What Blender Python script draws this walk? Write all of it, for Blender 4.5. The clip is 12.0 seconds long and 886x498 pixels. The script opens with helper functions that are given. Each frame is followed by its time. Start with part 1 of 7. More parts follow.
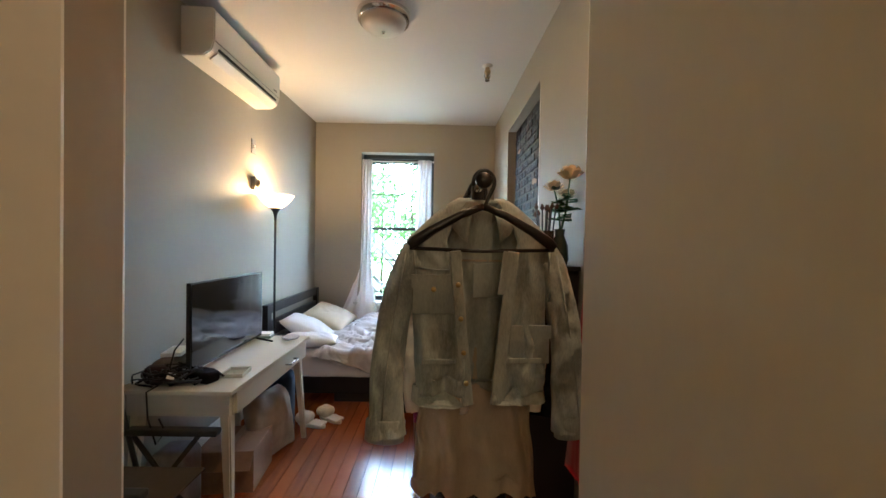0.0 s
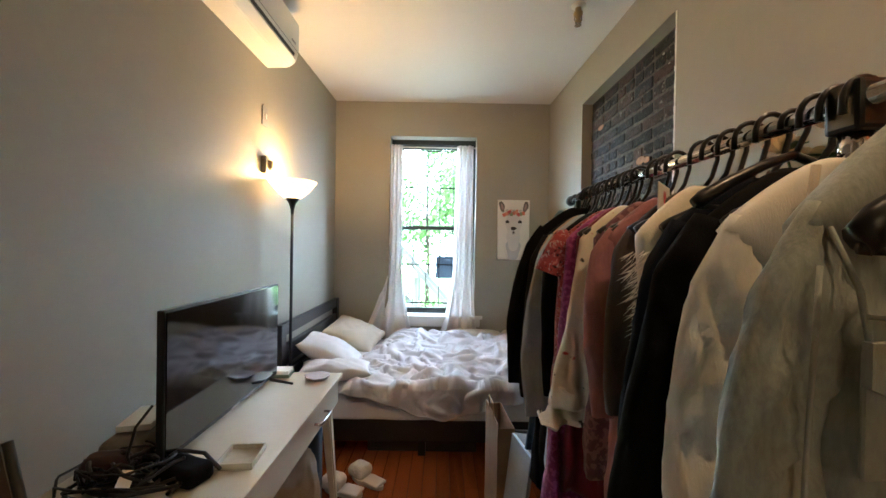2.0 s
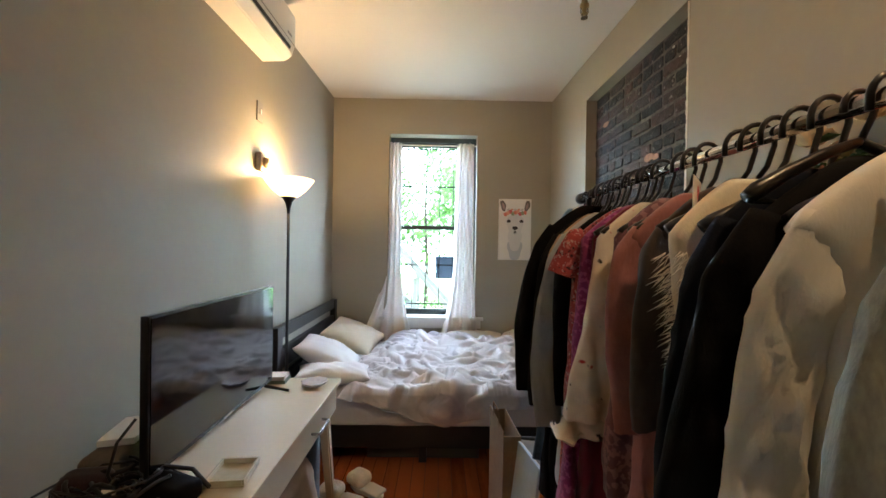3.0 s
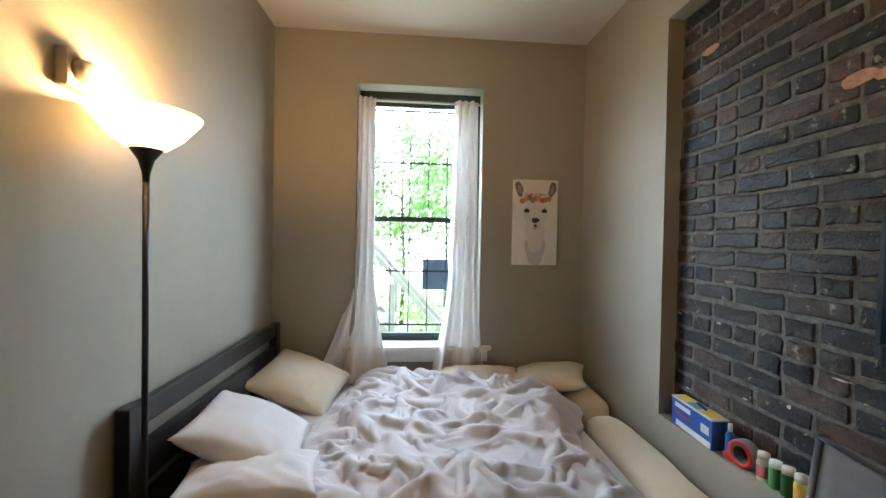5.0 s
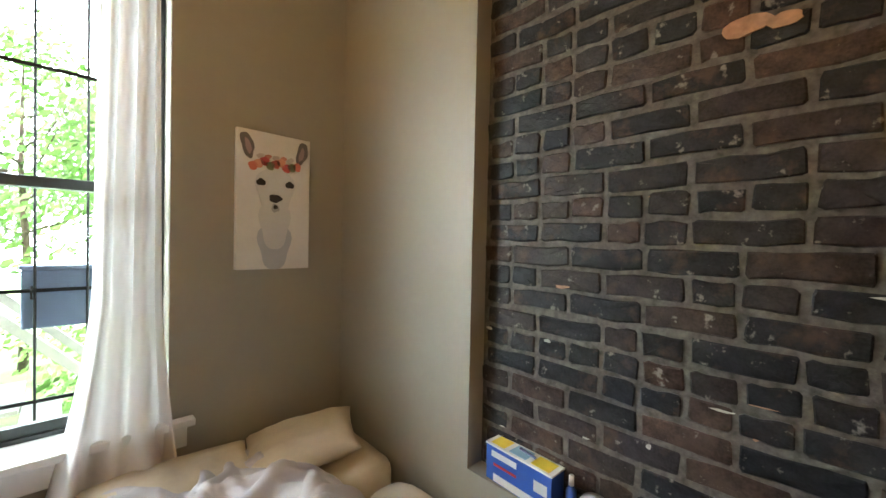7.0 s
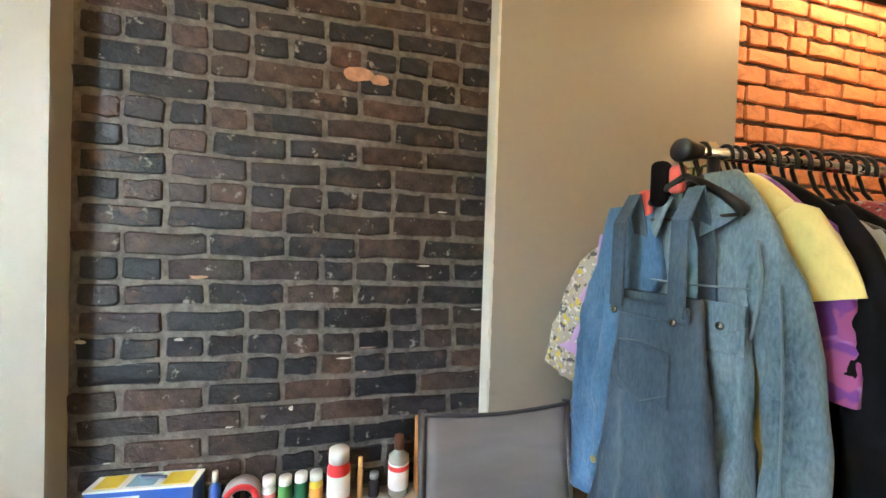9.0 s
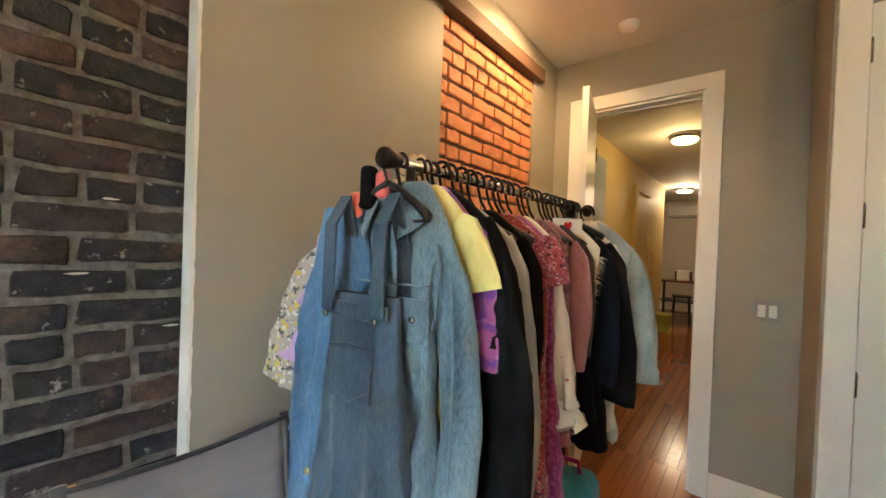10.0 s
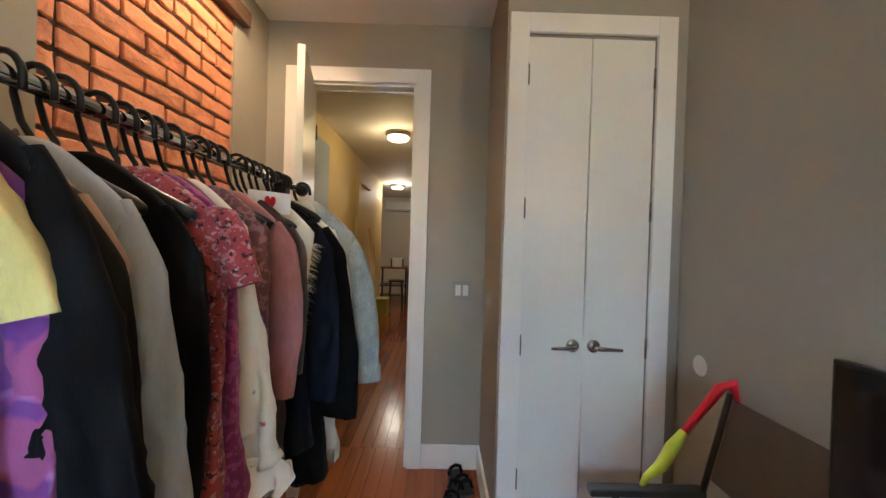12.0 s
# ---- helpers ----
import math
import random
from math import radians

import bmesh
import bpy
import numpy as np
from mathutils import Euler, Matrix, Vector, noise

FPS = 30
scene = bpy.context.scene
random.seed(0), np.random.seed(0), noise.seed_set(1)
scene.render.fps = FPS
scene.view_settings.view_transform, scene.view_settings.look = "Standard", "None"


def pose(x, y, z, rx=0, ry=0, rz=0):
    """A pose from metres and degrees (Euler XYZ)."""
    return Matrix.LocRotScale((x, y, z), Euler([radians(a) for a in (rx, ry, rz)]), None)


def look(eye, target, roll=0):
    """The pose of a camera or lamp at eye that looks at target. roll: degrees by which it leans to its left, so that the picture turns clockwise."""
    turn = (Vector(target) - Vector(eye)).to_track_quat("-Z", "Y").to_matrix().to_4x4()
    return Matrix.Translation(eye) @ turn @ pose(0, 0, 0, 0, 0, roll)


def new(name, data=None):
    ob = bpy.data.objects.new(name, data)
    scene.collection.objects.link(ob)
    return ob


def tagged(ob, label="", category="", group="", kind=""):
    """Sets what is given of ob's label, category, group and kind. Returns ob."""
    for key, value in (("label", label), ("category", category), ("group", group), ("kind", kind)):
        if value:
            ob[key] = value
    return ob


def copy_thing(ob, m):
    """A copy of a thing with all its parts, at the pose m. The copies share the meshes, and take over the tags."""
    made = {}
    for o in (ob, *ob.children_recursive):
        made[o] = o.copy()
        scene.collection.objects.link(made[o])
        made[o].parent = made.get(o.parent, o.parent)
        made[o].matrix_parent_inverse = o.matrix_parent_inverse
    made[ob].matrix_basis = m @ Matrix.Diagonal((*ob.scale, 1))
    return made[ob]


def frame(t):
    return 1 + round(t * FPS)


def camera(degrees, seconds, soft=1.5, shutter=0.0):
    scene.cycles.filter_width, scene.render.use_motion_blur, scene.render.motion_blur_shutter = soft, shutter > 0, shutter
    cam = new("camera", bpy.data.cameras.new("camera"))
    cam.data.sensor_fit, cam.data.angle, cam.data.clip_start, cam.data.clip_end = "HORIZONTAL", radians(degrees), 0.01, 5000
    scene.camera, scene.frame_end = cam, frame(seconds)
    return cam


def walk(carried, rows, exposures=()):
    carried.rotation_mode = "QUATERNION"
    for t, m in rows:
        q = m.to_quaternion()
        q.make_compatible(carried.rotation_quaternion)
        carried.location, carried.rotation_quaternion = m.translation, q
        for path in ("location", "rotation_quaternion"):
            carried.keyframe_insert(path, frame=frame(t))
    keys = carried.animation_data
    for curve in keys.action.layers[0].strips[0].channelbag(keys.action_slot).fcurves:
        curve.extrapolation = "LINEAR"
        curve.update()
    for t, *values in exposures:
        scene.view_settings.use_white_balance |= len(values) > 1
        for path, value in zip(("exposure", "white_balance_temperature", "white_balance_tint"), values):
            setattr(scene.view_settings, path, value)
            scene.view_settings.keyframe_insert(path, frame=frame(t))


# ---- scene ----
cam = camera(99.3, 12.0)
METRES, EYE, TILT, LEAN, TURN = 4.1, 1.45, 0.0, 0.0, -0.6
ROWS = [
    (0.0, 0.0, 0.0, 0.0, 0.01, -0.8, -1.0),
    (0.5, -0.0109, 0.089, -0.0014, -0.09, -0.71, -0.89),
    (1.0, -0.0447, 0.1457, -0.0049, 0.14, -0.6, -0.97),
    (1.5, -0.0899, 0.1799, -0.0017, 0.53, -0.49, -1.02),
    (2.0, -0.1074, 0.1929, -0.0045, 0.49, -0.39, -0.96),
    (2.5, -0.108, 0.1947, -0.0052, 0.35, -0.35, -0.88),
    (3.0, -0.1135, 0.212, -0.0044, 0.15, -0.4, -0.92),
    (5.0, -0.1456, 0.4948, 0.0002, -3.77, -0.86, -1.02),
    (5.5, -0.1317, 0.5692, 0.0007, -11.06, -0.86, -1.07),
    (6.0, -0.1235, 0.6295, 0.0038, -20.75, -0.94, -1.1),
    (6.5, -0.0992, 0.6804, -0.0004, -32.03, -0.99, -1.15),
    (8.5, -0.1029, 0.7636, -0.0028, -87.18, -0.91, -1.58),
    (9.0, -0.132, 0.7568, -0.004, -103.57, -0.96, -1.76),
    (9.5, -0.1416, 0.7441, -0.0027, -120.42, -1.05, -1.97),
    (10.0, -0.1291, 0.7304, 0.0008, -140.18, -0.64, -2.09),
    (10.5, -0.1168, 0.7243, 0.0025, -158.72, -0.41, -2.0),
    (11.0, -0.1129, 0.7184, 0.0008, -171.13, -0.34, -1.91),
    (11.5, -0.1096, 0.7048, -0.0013, -177.91, -0.34, -1.8),
    (12.0, -0.113, 0.6453, -0.0034, -179.86, -0.6, -1.7),
]
# stops: the camera opens up while it turns past the dark bricks
EXPOSURES = [(0.0, 1.2, 5100, 10), (3.0, 1.05, 5500, 10), (5.0, 0.7, 5800, 10), (6.5, 0.75, 6600, 10), (8.5, 1.8, 6000, 10), (9.5, 1.75, 6100, 10), (10.5, 1.35, 6000, 10), (11.5, 1.4, 5400, 10), (12.0, 1.4, 5000, 10)]
walk(cam, [(t, pose(0, 0, EYE, TILT, LEAN, TURN) @ pose(METRES * x, METRES * y, METRES * z, 90 + pitch, roll, yaw)) for t, x, y, z, yaw, pitch, roll in ROWS],
     EXPOSURES)

# ---- world, sun, large lights, exposure ----
world = bpy.data.worlds.new("sky")
scene.world = world
world.use_nodes = True
wn = world.node_tree.nodes
sky = wn.new("ShaderNodeTexSky")
sky.sky_type, sky.sun_disc = "NISHITA", False
sky.sun_elevation, sky.sun_rotation = radians(52), radians(200)
world.node_tree.links.new(sky.outputs[0], wn["Background"].inputs[0])
wn["Background"].inputs[1].default_value = 0.15

sun = new("sun", bpy.data.lights.new("sun", "SUN"))
sun.data.energy, sun.data.angle, sun.data.color = 5.0, radians(0.5), (1.0, 0.95, 0.86)
sun.matrix_world = look((0, 0, 20), (4.2, 11.7, 4.1))


def area_lamp(name, m, w, h, power, color):
    ob = new(name, bpy.data.lights.new(name, "AREA"))
    ob.data.shape, ob.data.size, ob.data.size_y = "RECTANGLE", w, h
    ob.data.energy, ob.data.color = power, color
    ob.matrix_world = m
    return ob


def point_lamp(name, at, power, color, radius=0.04):
    ob = new(name, bpy.data.lights.new(name, "POINT"))
    ob.data.energy, ob.data.color, ob.data.shadow_soft_size = power, color, radius
    ob.location = at
    return ob


# two unseen lamps added outside: sky stand-in above, upward fill below the sill
area_lamp("window_sky_light", look((-0.54, 5.50, 3.10), (-0.55, 3.7, 0.5)), 1.5, 0.7, 22.0, (0.78, 0.89, 1.0))
area_lamp("below_sill_fill_light", look((-0.54, 5.42, 0.20), (-0.55, 3.2, 2.6)), 1.3, 0.6, 14.0, (0.93, 1.0, 0.82))
point_lamp("torchiere_bulb", (-1.44, 3.32, 1.855), 22.0, (1.0, 0.56, 0.20), 0.05)
point_lamp("hall_bulb", (0.12, -1.8, 2.55), 4.6, (1.0, 0.66, 0.26), 0.09)
point_lamp("far_hall_bulb", (0.5, -5.7, 2.55), 9.0, (1.0, 0.74, 0.45), 0.09)
spot = new("niche_spot", bpy.data.lights.new("niche_spot", "SPOT"))
spot.data.energy, spot.data.color, spot.data.spot_size, spot.data.spot_blend = 18.0, (1.0, 0.60, 0.26), radians(168), 0.6
spot.data.shadow_soft_size = 0.03
spot.matrix_world = look((0.34, 1.02, 2.80), (0.76, 1.05, 1.75))

# ---- materials ----


def mat(name, color, rough=0.6, metal=0.0, vary=0.12, scale=6.0, fine=60.0, bump=0.1, bump_scale=120.0, dist=0.002,
        spec=0.5, tone=None, island=0.0, obj=0.0, stretch=None, trans=0.0, sheen=0.0):
    m = bpy.data.materials.new(name)
    m.use_nodes = True
    nt = m.node_tree
    n, l = nt.nodes, nt.links
    p = n["Principled BSDF"]
    p.inputs["Roughness"].default_value = rough
    p.inputs["Metallic"].default_value = metal
    p.inputs["Specular IOR Level"].default_value = spec
    if sheen:
        p.inputs["Sheen Weight"].default_value = sheen
        p.inputs["Sheen Roughness"].default_value = 0.5
    if trans:
        p.inputs["Transmission Weight"].default_value = trans
    tc = n.new("ShaderNodeTexCoord")
    src = tc.outputs["Object"]
    if stretch:
        mp = n.new("ShaderNodeMapping")
        mp.inputs["Scale"].default_value = stretch
        l.new(src, mp.inputs["Vector"])
        src = mp.outputs["Vector"]
    big = n.new("ShaderNodeTexNoise")
    big.inputs["Scale"].default_value, big.inputs["Detail"].default_value = scale, 4.0
    small = n.new("ShaderNodeTexNoise")
    small.inputs["Scale"].default_value, small.inputs["Detail"].default_value = fine, 3.0
    l.new(src, big.inputs["Vector"])
    l.new(src, small.inputs["Vector"])
    add = n.new("ShaderNodeMath")
    add.operation = "MULTIPLY_ADD"
    l.new(small.outputs["Fac"], add.inputs[0])
    add.inputs[1].default_value = 0.45
    l.new(big.outputs["Fac"], add.inputs[2])
    last = add.outputs[0]
    if island or obj:
        info = n.new("ShaderNodeNewGeometry") if island else n.new("ShaderNodeObjectInfo")
        pick = info.outputs["Random Per Island"] if island else info.outputs["Random"]
        mix = n.new("ShaderNodeMath")
        mix.operation = "MULTIPLY_ADD"
        l.new(pick, mix.inputs[0])
        mix.inputs[1].default_value = island or obj
        l.new(last, mix.inputs[2])
        last = mix.outputs[0]
    ramp = n.new("ShaderNodeValToRGB")
    c = Vector(color[:3])
    t = Vector(tone[:3]) if tone else c
    a, b = c * (1 - vary), Vector([min(0.95, v * (1 + vary)) for v in t])
    ramp.color_ramp.elements[0].position, ramp.color_ramp.elements[0].color = 0.45, (*a, 1)
    ramp.color_ramp.elements[1].position, ramp.color_ramp.elements[1].color = 1.0 + (island or obj) * 0.9, (*b, 1)
    l.new(last, ramp.inputs["Fac"])
    l.new(ramp.outputs["Color"], p.inputs["Base Color"])
    if bump:
        bt = n.new("ShaderNodeTexNoise")
        bt.inputs["Scale"].default_value, bt.inputs["Detail"].default_value = bump_scale, 5.0
        l.new(src, bt.inputs["Vector"])
        bp = n.new("ShaderNodeBump")
        bp.inputs["Strength"].default_value, bp.inputs["Distance"].default_value = bump, dist
        l.new(bt.outputs["Fac"], bp.inputs["Height"])
        l.new(bp.outputs["Normal"], p.inputs["Normal"])
    return m


def glow(name, color, strength):
    m = bpy.data.materials.new(name)
    m.use_nodes = True
    p = m.node_tree.nodes["Principled BSDF"]
    p.inputs["Base Color"].default_value = (0.8, 0.78, 0.72, 1)
    p.inputs["Emission Color"].default_value = (*color, 1)
    p.inputs["Emission Strength"].default_value = strength
    return m


def glass_mat(name):
    m = bpy.data.materials.new(name)
    m.use_nodes = True
    p = m.node_tree.nodes["Principled BSDF"]
    p.inputs["Transmission Weight"].default_value = 1.0
    p.inputs["Roughness"].default_value, p.inputs["IOR"].default_value = 0.0, 1.05
    return m


M_WALL = mat("wall_paint", (0.355, 0.330, 0.272), 0.5, vary=0.04, scale=1.6, fine=30, bump=0.12, bump_scale=260, dist=0.0012, spec=0.35)
M_CEIL = mat("ceiling_paint", (0.68, 0.655, 0.615), 0.7, vary=0.03, scale=1.2, bump=0.08, bump_scale=200)
M_TRIM = mat("white_trim", (0.83, 0.815, 0.765), 0.35, vary=0.03, scale=3, bump=0.04, bump_scale=90)
M_DOORW = mat("white_door_paint", (0.80, 0.79, 0.73), 0.32, vary=0.03, scale=2, bump=0.06, bump_scale=50, stretch=(1, 1, 0.3))
M_PLANK = mat("oak_plank", (0.15, 0.036, 0.011), 0.18, vary=0.25, scale=3, fine=40, bump=0.05, bump_scale=40, obj=0.5, tone=(0.24, 0.068, 0.019), stretch=(6, 0.6, 6))
M_SUB = mat("subfloor", (0.10, 0.05, 0.03), 0.8)
M_BLACKBRICK = mat("charred_brick", (0.36, 0.36, 0.36), 0.52, vary=0.5, scale=22, fine=150, bump=0.75, bump_scale=80, dist=0.005, tone=(0.72, 0.70, 0.67), spec=0.3)


def tint_by_brick(m, stops):
    """Gives each brick its own firing colour out of a row of stops, under the grain that the material has."""
    n, l = m.node_tree.nodes, m.node_tree.links
    p = n["Principled BSDF"]
    info = n.new("ShaderNodeObjectInfo")
    r = n.new("ShaderNodeValToRGB")
    while len(r.color_ramp.elements) < len(stops):
        r.color_ramp.elements.new(0.5)
    for e, (at, c) in zip(r.color_ramp.elements, stops):
        e.position, e.color = at, (*c, 1)
    l.new(info.outputs["Random"], r.inputs["Fac"])
    mx = n.new("ShaderNodeMix")
    mx.data_type, mx.blend_type = "RGBA", "MULTIPLY"
    mx.inputs[0].default_value = 1.0
    l.new(p.inputs["Base Color"].links[0].from_socket, mx.inputs[6])
    l.new(r.outputs["Color"], mx.inputs[7])
    l.new(mx.outputs[2], p.inputs["Base Color"])


tint_by_brick(M_BLACKBRICK, [(0.0, (0.018, 0.021, 0.027)), (0.45, (0.034, 0.034, 0.038)), (0.66, (0.075, 0.050, 0.042)), (0.88, (0.12, 0.068, 0.052)), (1.0, (0.028, 0.032, 0.042))])


def smear(m, color, scale, lo, hi, rough=None):
    """Lays blotches of another colour over a material: mortar wiped across bricks, paint rubbed through."""
    n, l = m.node_tree.nodes, m.node_tree.links
    p = n["Principled BSDF"]
    tc, ns, r, mx = n.new("ShaderNodeTexCoord"), n.new("ShaderNodeTexNoise"), n.new("ShaderNodeValToRGB"), n.new("ShaderNodeMix")
    info, add = n.new("ShaderNodeObjectInfo"), n.new("ShaderNodeVectorMath")
    add.operation = "MULTIPLY_ADD"
    add.inputs[1].default_value = (9.0, 5.0, 7.0)
    l.new(info.outputs["Random"], add.inputs[0])
    l.new(tc.outputs["Object"], add.inputs[2])
    ns.inputs["Scale"].default_value, ns.inputs["Detail"].default_value, ns.inputs["Roughness"].default_value = scale, 6.0, 0.62
    l.new(add.outputs[0], ns.inputs["Vector"])
    r.color_ramp.elements[0].position, r.color_ramp.elements[1].position = lo, hi
    l.new(ns.outputs["Fac"], r.inputs["Fac"])
    mx.data_type = "RGBA"
    l.new(r.outputs["Color"], mx.inputs[0])
    l.new(p.inputs["Base Color"].links[0].from_socket, mx.inputs[6])
    mx.inputs[7].default_value = (*color, 1)
    l.new(mx.outputs[2], p.inputs["Base Color"])


smear(M_BLACKBRICK, (0.070, 0.042, 0.032), 9.0, 0.54, 0.66)
smear(M_BLACKBRICK, (0.22, 0.20, 0.175), 24.0, 0.615, 0.69)
M_MORTAR = mat("grey_mortar", (0.108, 0.097, 0.083), 0.8, vary=0.45, scale=30, bump=0.9, bump_scale=110, dist=0.004)
M_REDBRICK = mat("red_brick", (0.40, 0.13, 0.06), 0.75, vary=0.25, scale=12, fine=80, bump=0.6, bump_scale=80, dist=0.004, obj=0.4, tone=(0.62, 0.26, 0.12))
M_DARKMORTAR = mat("dark_mortar", (0.10, 0.065, 0.045), 0.95, vary=0.3, scale=30, bump=0.8, bump_scale=110, dist=0.004)
M_CHIP = mat("chipped_brick", (0.42, 0.23, 0.14), 0.8, vary=0.25, scale=40, bump=0.5)
M_PALECHIP = mat("plaster_crumb", (0.5, 0.47, 0.42), 0.9, vary=0.2, scale=50, bump=0.5)
M_LINTEL = mat("dark_lintel_wood", (0.10, 0.055, 0.03), 0.7, vary=0.3, scale=5, stretch=(8, 1, 8), bump=0.4, bump_scale=40)
M_BLACKWOOD = mat("black_brown_wood", (0.014, 0.012, 0.012), 0.4, vary=0.2, scale=6, bump=0.05)
M_WHITEDESK = mat("white_lacquer", (0.60, 0.55, 0.43), 0.3, vary=0.03, scale=3, bump=0.02)
M_STEEL = mat("brushed_nickel", (0.36, 0.345, 0.325), 0.24, metal=1.0, vary=0.05, bump=0.02)
M_CHROME = mat("chrome", (0.7, 0.7, 0.7), 0.12, metal=1.0, vary=0.02, bump=0)
M_BLACKPL = mat("black_plastic", (0.012, 0.012, 0.013), 0.28, vary=0.1, bump=0.02)
M_BLACKMET = mat("black_metal", (0.010, 0.010, 0.011), 0.35, vary=0.1, bump=0.02)
M_SCREEN = mat("tv_glass", (0.006, 0.006, 0.008), 0.07, vary=0.05, bump=0, spec=0.95)
M_WHITEPL = mat("white_plastic", (0.74, 0.73, 0.69), 0.35, vary=0.02, bump=0.02)
M_GREYPL = mat("grey_plastic", (0.30, 0.29, 0.28), 0.4, vary=0.05, bump=0.02)
M_BEIGEPL = mat("beige_plastic", (0.42, 0.36, 0.28), 0.5, vary=0.05, bump=0.02)
M_SHEET = mat("white_cotton", (0.74, 0.72, 0.73), 0.85, vary=0.04, scale=5, bump=0.15, bump_scale=300, dist=0.001, sheen=0.2)
M_DUVET = mat("pale_duvet_cotton", (0.60, 0.57, 0.585), 0.85, vary=0.06, scale=7, bump=0.25, bump_scale=60, dist=0.004, sheen=0.2)
M_CREAM = mat("cream_cotton", (0.70, 0.62, 0.48), 0.9, vary=0.05, scale=6, bump=0.2, bump_scale=200, sheen=0.2)
M_CURTAIN = mat("curtain_cotton", (0.86, 0.84, 0.82), 0.9, vary=0.04, scale=8, bump=0.2, bump_scale=250, sheen=0.2)
cn, cl = M_CURTAIN.node_tree.nodes, M_CURTAIN.node_tree.links
veil, blend = cn.new("ShaderNodeBsdfTranslucent"), cn.new("ShaderNodeMixShader")
veil.inputs["Color"].default_value = (0.86, 0.86, 0.86, 1)
blend.inputs[0].default_value = 0.24
cl.new(cn["Principled BSDF"].outputs[0], blend.inputs[1])
cl.new(veil.outputs[0], blend.inputs[2])
cl.new(blend.outputs[0], cn["Material Output"].inputs["Surface"])
M_WINFRAME = mat("dark_window_paint", (0.035, 0.045, 0.045), 0.4, vary=0.15, bump=0.05)
M_SILL = mat("white_sill_paint", (0.78, 0.77, 0.74), 0.35, vary=0.03, bump=0.03)
M_IRON = mat("black_iron", (0.012, 0.012, 0.012), 0.6, vary=0.2, bump=0.2)
M_GLASS = glass_mat("window_glass")
M_LAMPGLASS = glow("lit_frosted_glass", (1.0, 0.60, 0.25), 2.0)
gn, gl = M_LAMPGLASS.node_tree.nodes, M_LAMPGLASS.node_tree.links
frost, milk = gn.new("ShaderNodeBsdfTranslucent"), gn.new("ShaderNodeMixShader")
frost.inputs["Color"].default_value = (0.95, 0.92, 0.86, 1)
milk.inputs[0].default_value = 0.65
gl.new(gn["Principled BSDF"].outputs[0], milk.inputs[1])
gl.new(frost.outputs[0], milk.inputs[2])
gl.new(milk.outputs[0], gn["Material Output"].inputs["Surface"])
M_HALLGLASS = glow("lit_dome_glass", (1.0, 0.72, 0.32), 2.6)
M_DOMEOFF = mat("frosted_dome_glass", (0.62, 0.60, 0.55), 0.3, vary=0.03, bump=0)
M_HALLWALL = mat("yellow_hall_paint", (0.58, 0.45, 0.20), 0.6, vary=0.05, scale=2, bump=0.1, bump_scale=200)
M_FARWALL = mat("pale_room_paint", (0.68, 0.62, 0.55), 0.6, vary=0.04, scale=2)
# the door's blue is daylight on it, put into the colour
M_BLUEDOOR = mat("daylit_blue_door", (0.30, 0.36, 0.45), 0.4, vary=0.04, scale=2)
M_GRASS = mat("garden_grass", (0.10, 0.20, 0.035), 0.9, vary=0.5, scale=1.5, bump=0.8, bump_scale=30, dist=0.05, tone=(0.20, 0.34, 0.08))
M_LEAF = mat("leaf_green", (0.06, 0.135, 0.03), 0.5, vary=0.3, scale=0.6, bump=0, island=0.5, tone=(0.18, 0.32, 0.09))
M_BARK = mat("bark", (0.10, 0.075, 0.055), 0.9, vary=0.4, scale=10, bump=0.8, bump_scale=20, dist=0.02)
M_GREYWOOD = mat("weathered_wood", (0.30, 0.30, 0.28), 0.85, vary=0.2, scale=8, bump=0.3)
M_SHELL = mat("shell_render", (0.50, 0.46, 0.42), 0.85, vary=0.15, scale=1.5)

# ---- mesh helpers ----


def mesh_ob(name, bm, material, parent=None, smooth=False):
    me = bpy.data.meshes.new(name)
    bm.to_mesh(me)
    bm.free()
    for mm in (material if isinstance(material, (list, tuple)) else [material]):
        me.materials.append(mm)
    if smooth:
        for p in me.polygons:
            p.use_smooth = True
    ob = new(name, me)
    if parent is not None:
        ob.parent = parent
    return ob


def part(name, bm, material, parent, label="", smooth=False):
    ob = mesh_ob(name, bm, material, parent, smooth)
    if label:
        tagged(ob, label)
    return ob


def thing(name, label, category, at=(0, 0, 0), rz=0.0, group="", kind=""):
    e = new(name)
    e.empty_display_size = 0.05
    e.matrix_world = pose(*at, 0, 0, rz)
    return tagged(e, label, category, group, kind)


def add_box(bm, x0, x1, y0, y1, z0, z1, bevel=0.0, m=None, mi=0):
    vs = [bm.verts.new((x, y, z)) for x in (x0, x1) for y in (y0, y1) for z in (z0, z1)]
    fs = [bm.faces.new([vs[i] for i in q]) for q in
          ((0, 1, 3, 2), (4, 6, 7, 5), (0, 4, 5, 1), (2, 3, 7, 6), (0, 2, 6, 4), (1, 5, 7, 3))]
    for f in fs:
        f.material_index = mi
    if bevel:
        es = list({e for f in fs for e in f.edges})
        r = bmesh.ops.bevel(bm, geom=es, offset=bevel, segments=2, affect="EDGES", profile=0.6)
        vs = list({v for f in r["faces"] for v in f.verts} | {v for v in vs if v.is_valid})
    if m is not None:
        bmesh.ops.transform(bm, matrix=m, verts=[v for v in vs if v.is_valid])
    return vs


def box(x0, x1, y0, y1, z0, z1, bevel=0.0, m=None):
    bm = bmesh.new()
    add_box(bm, x0, x1, y0, y1, z0, z1, bevel, m)
    bmesh.ops.recalc_face_normals(bm, faces=bm.faces)
    return bm


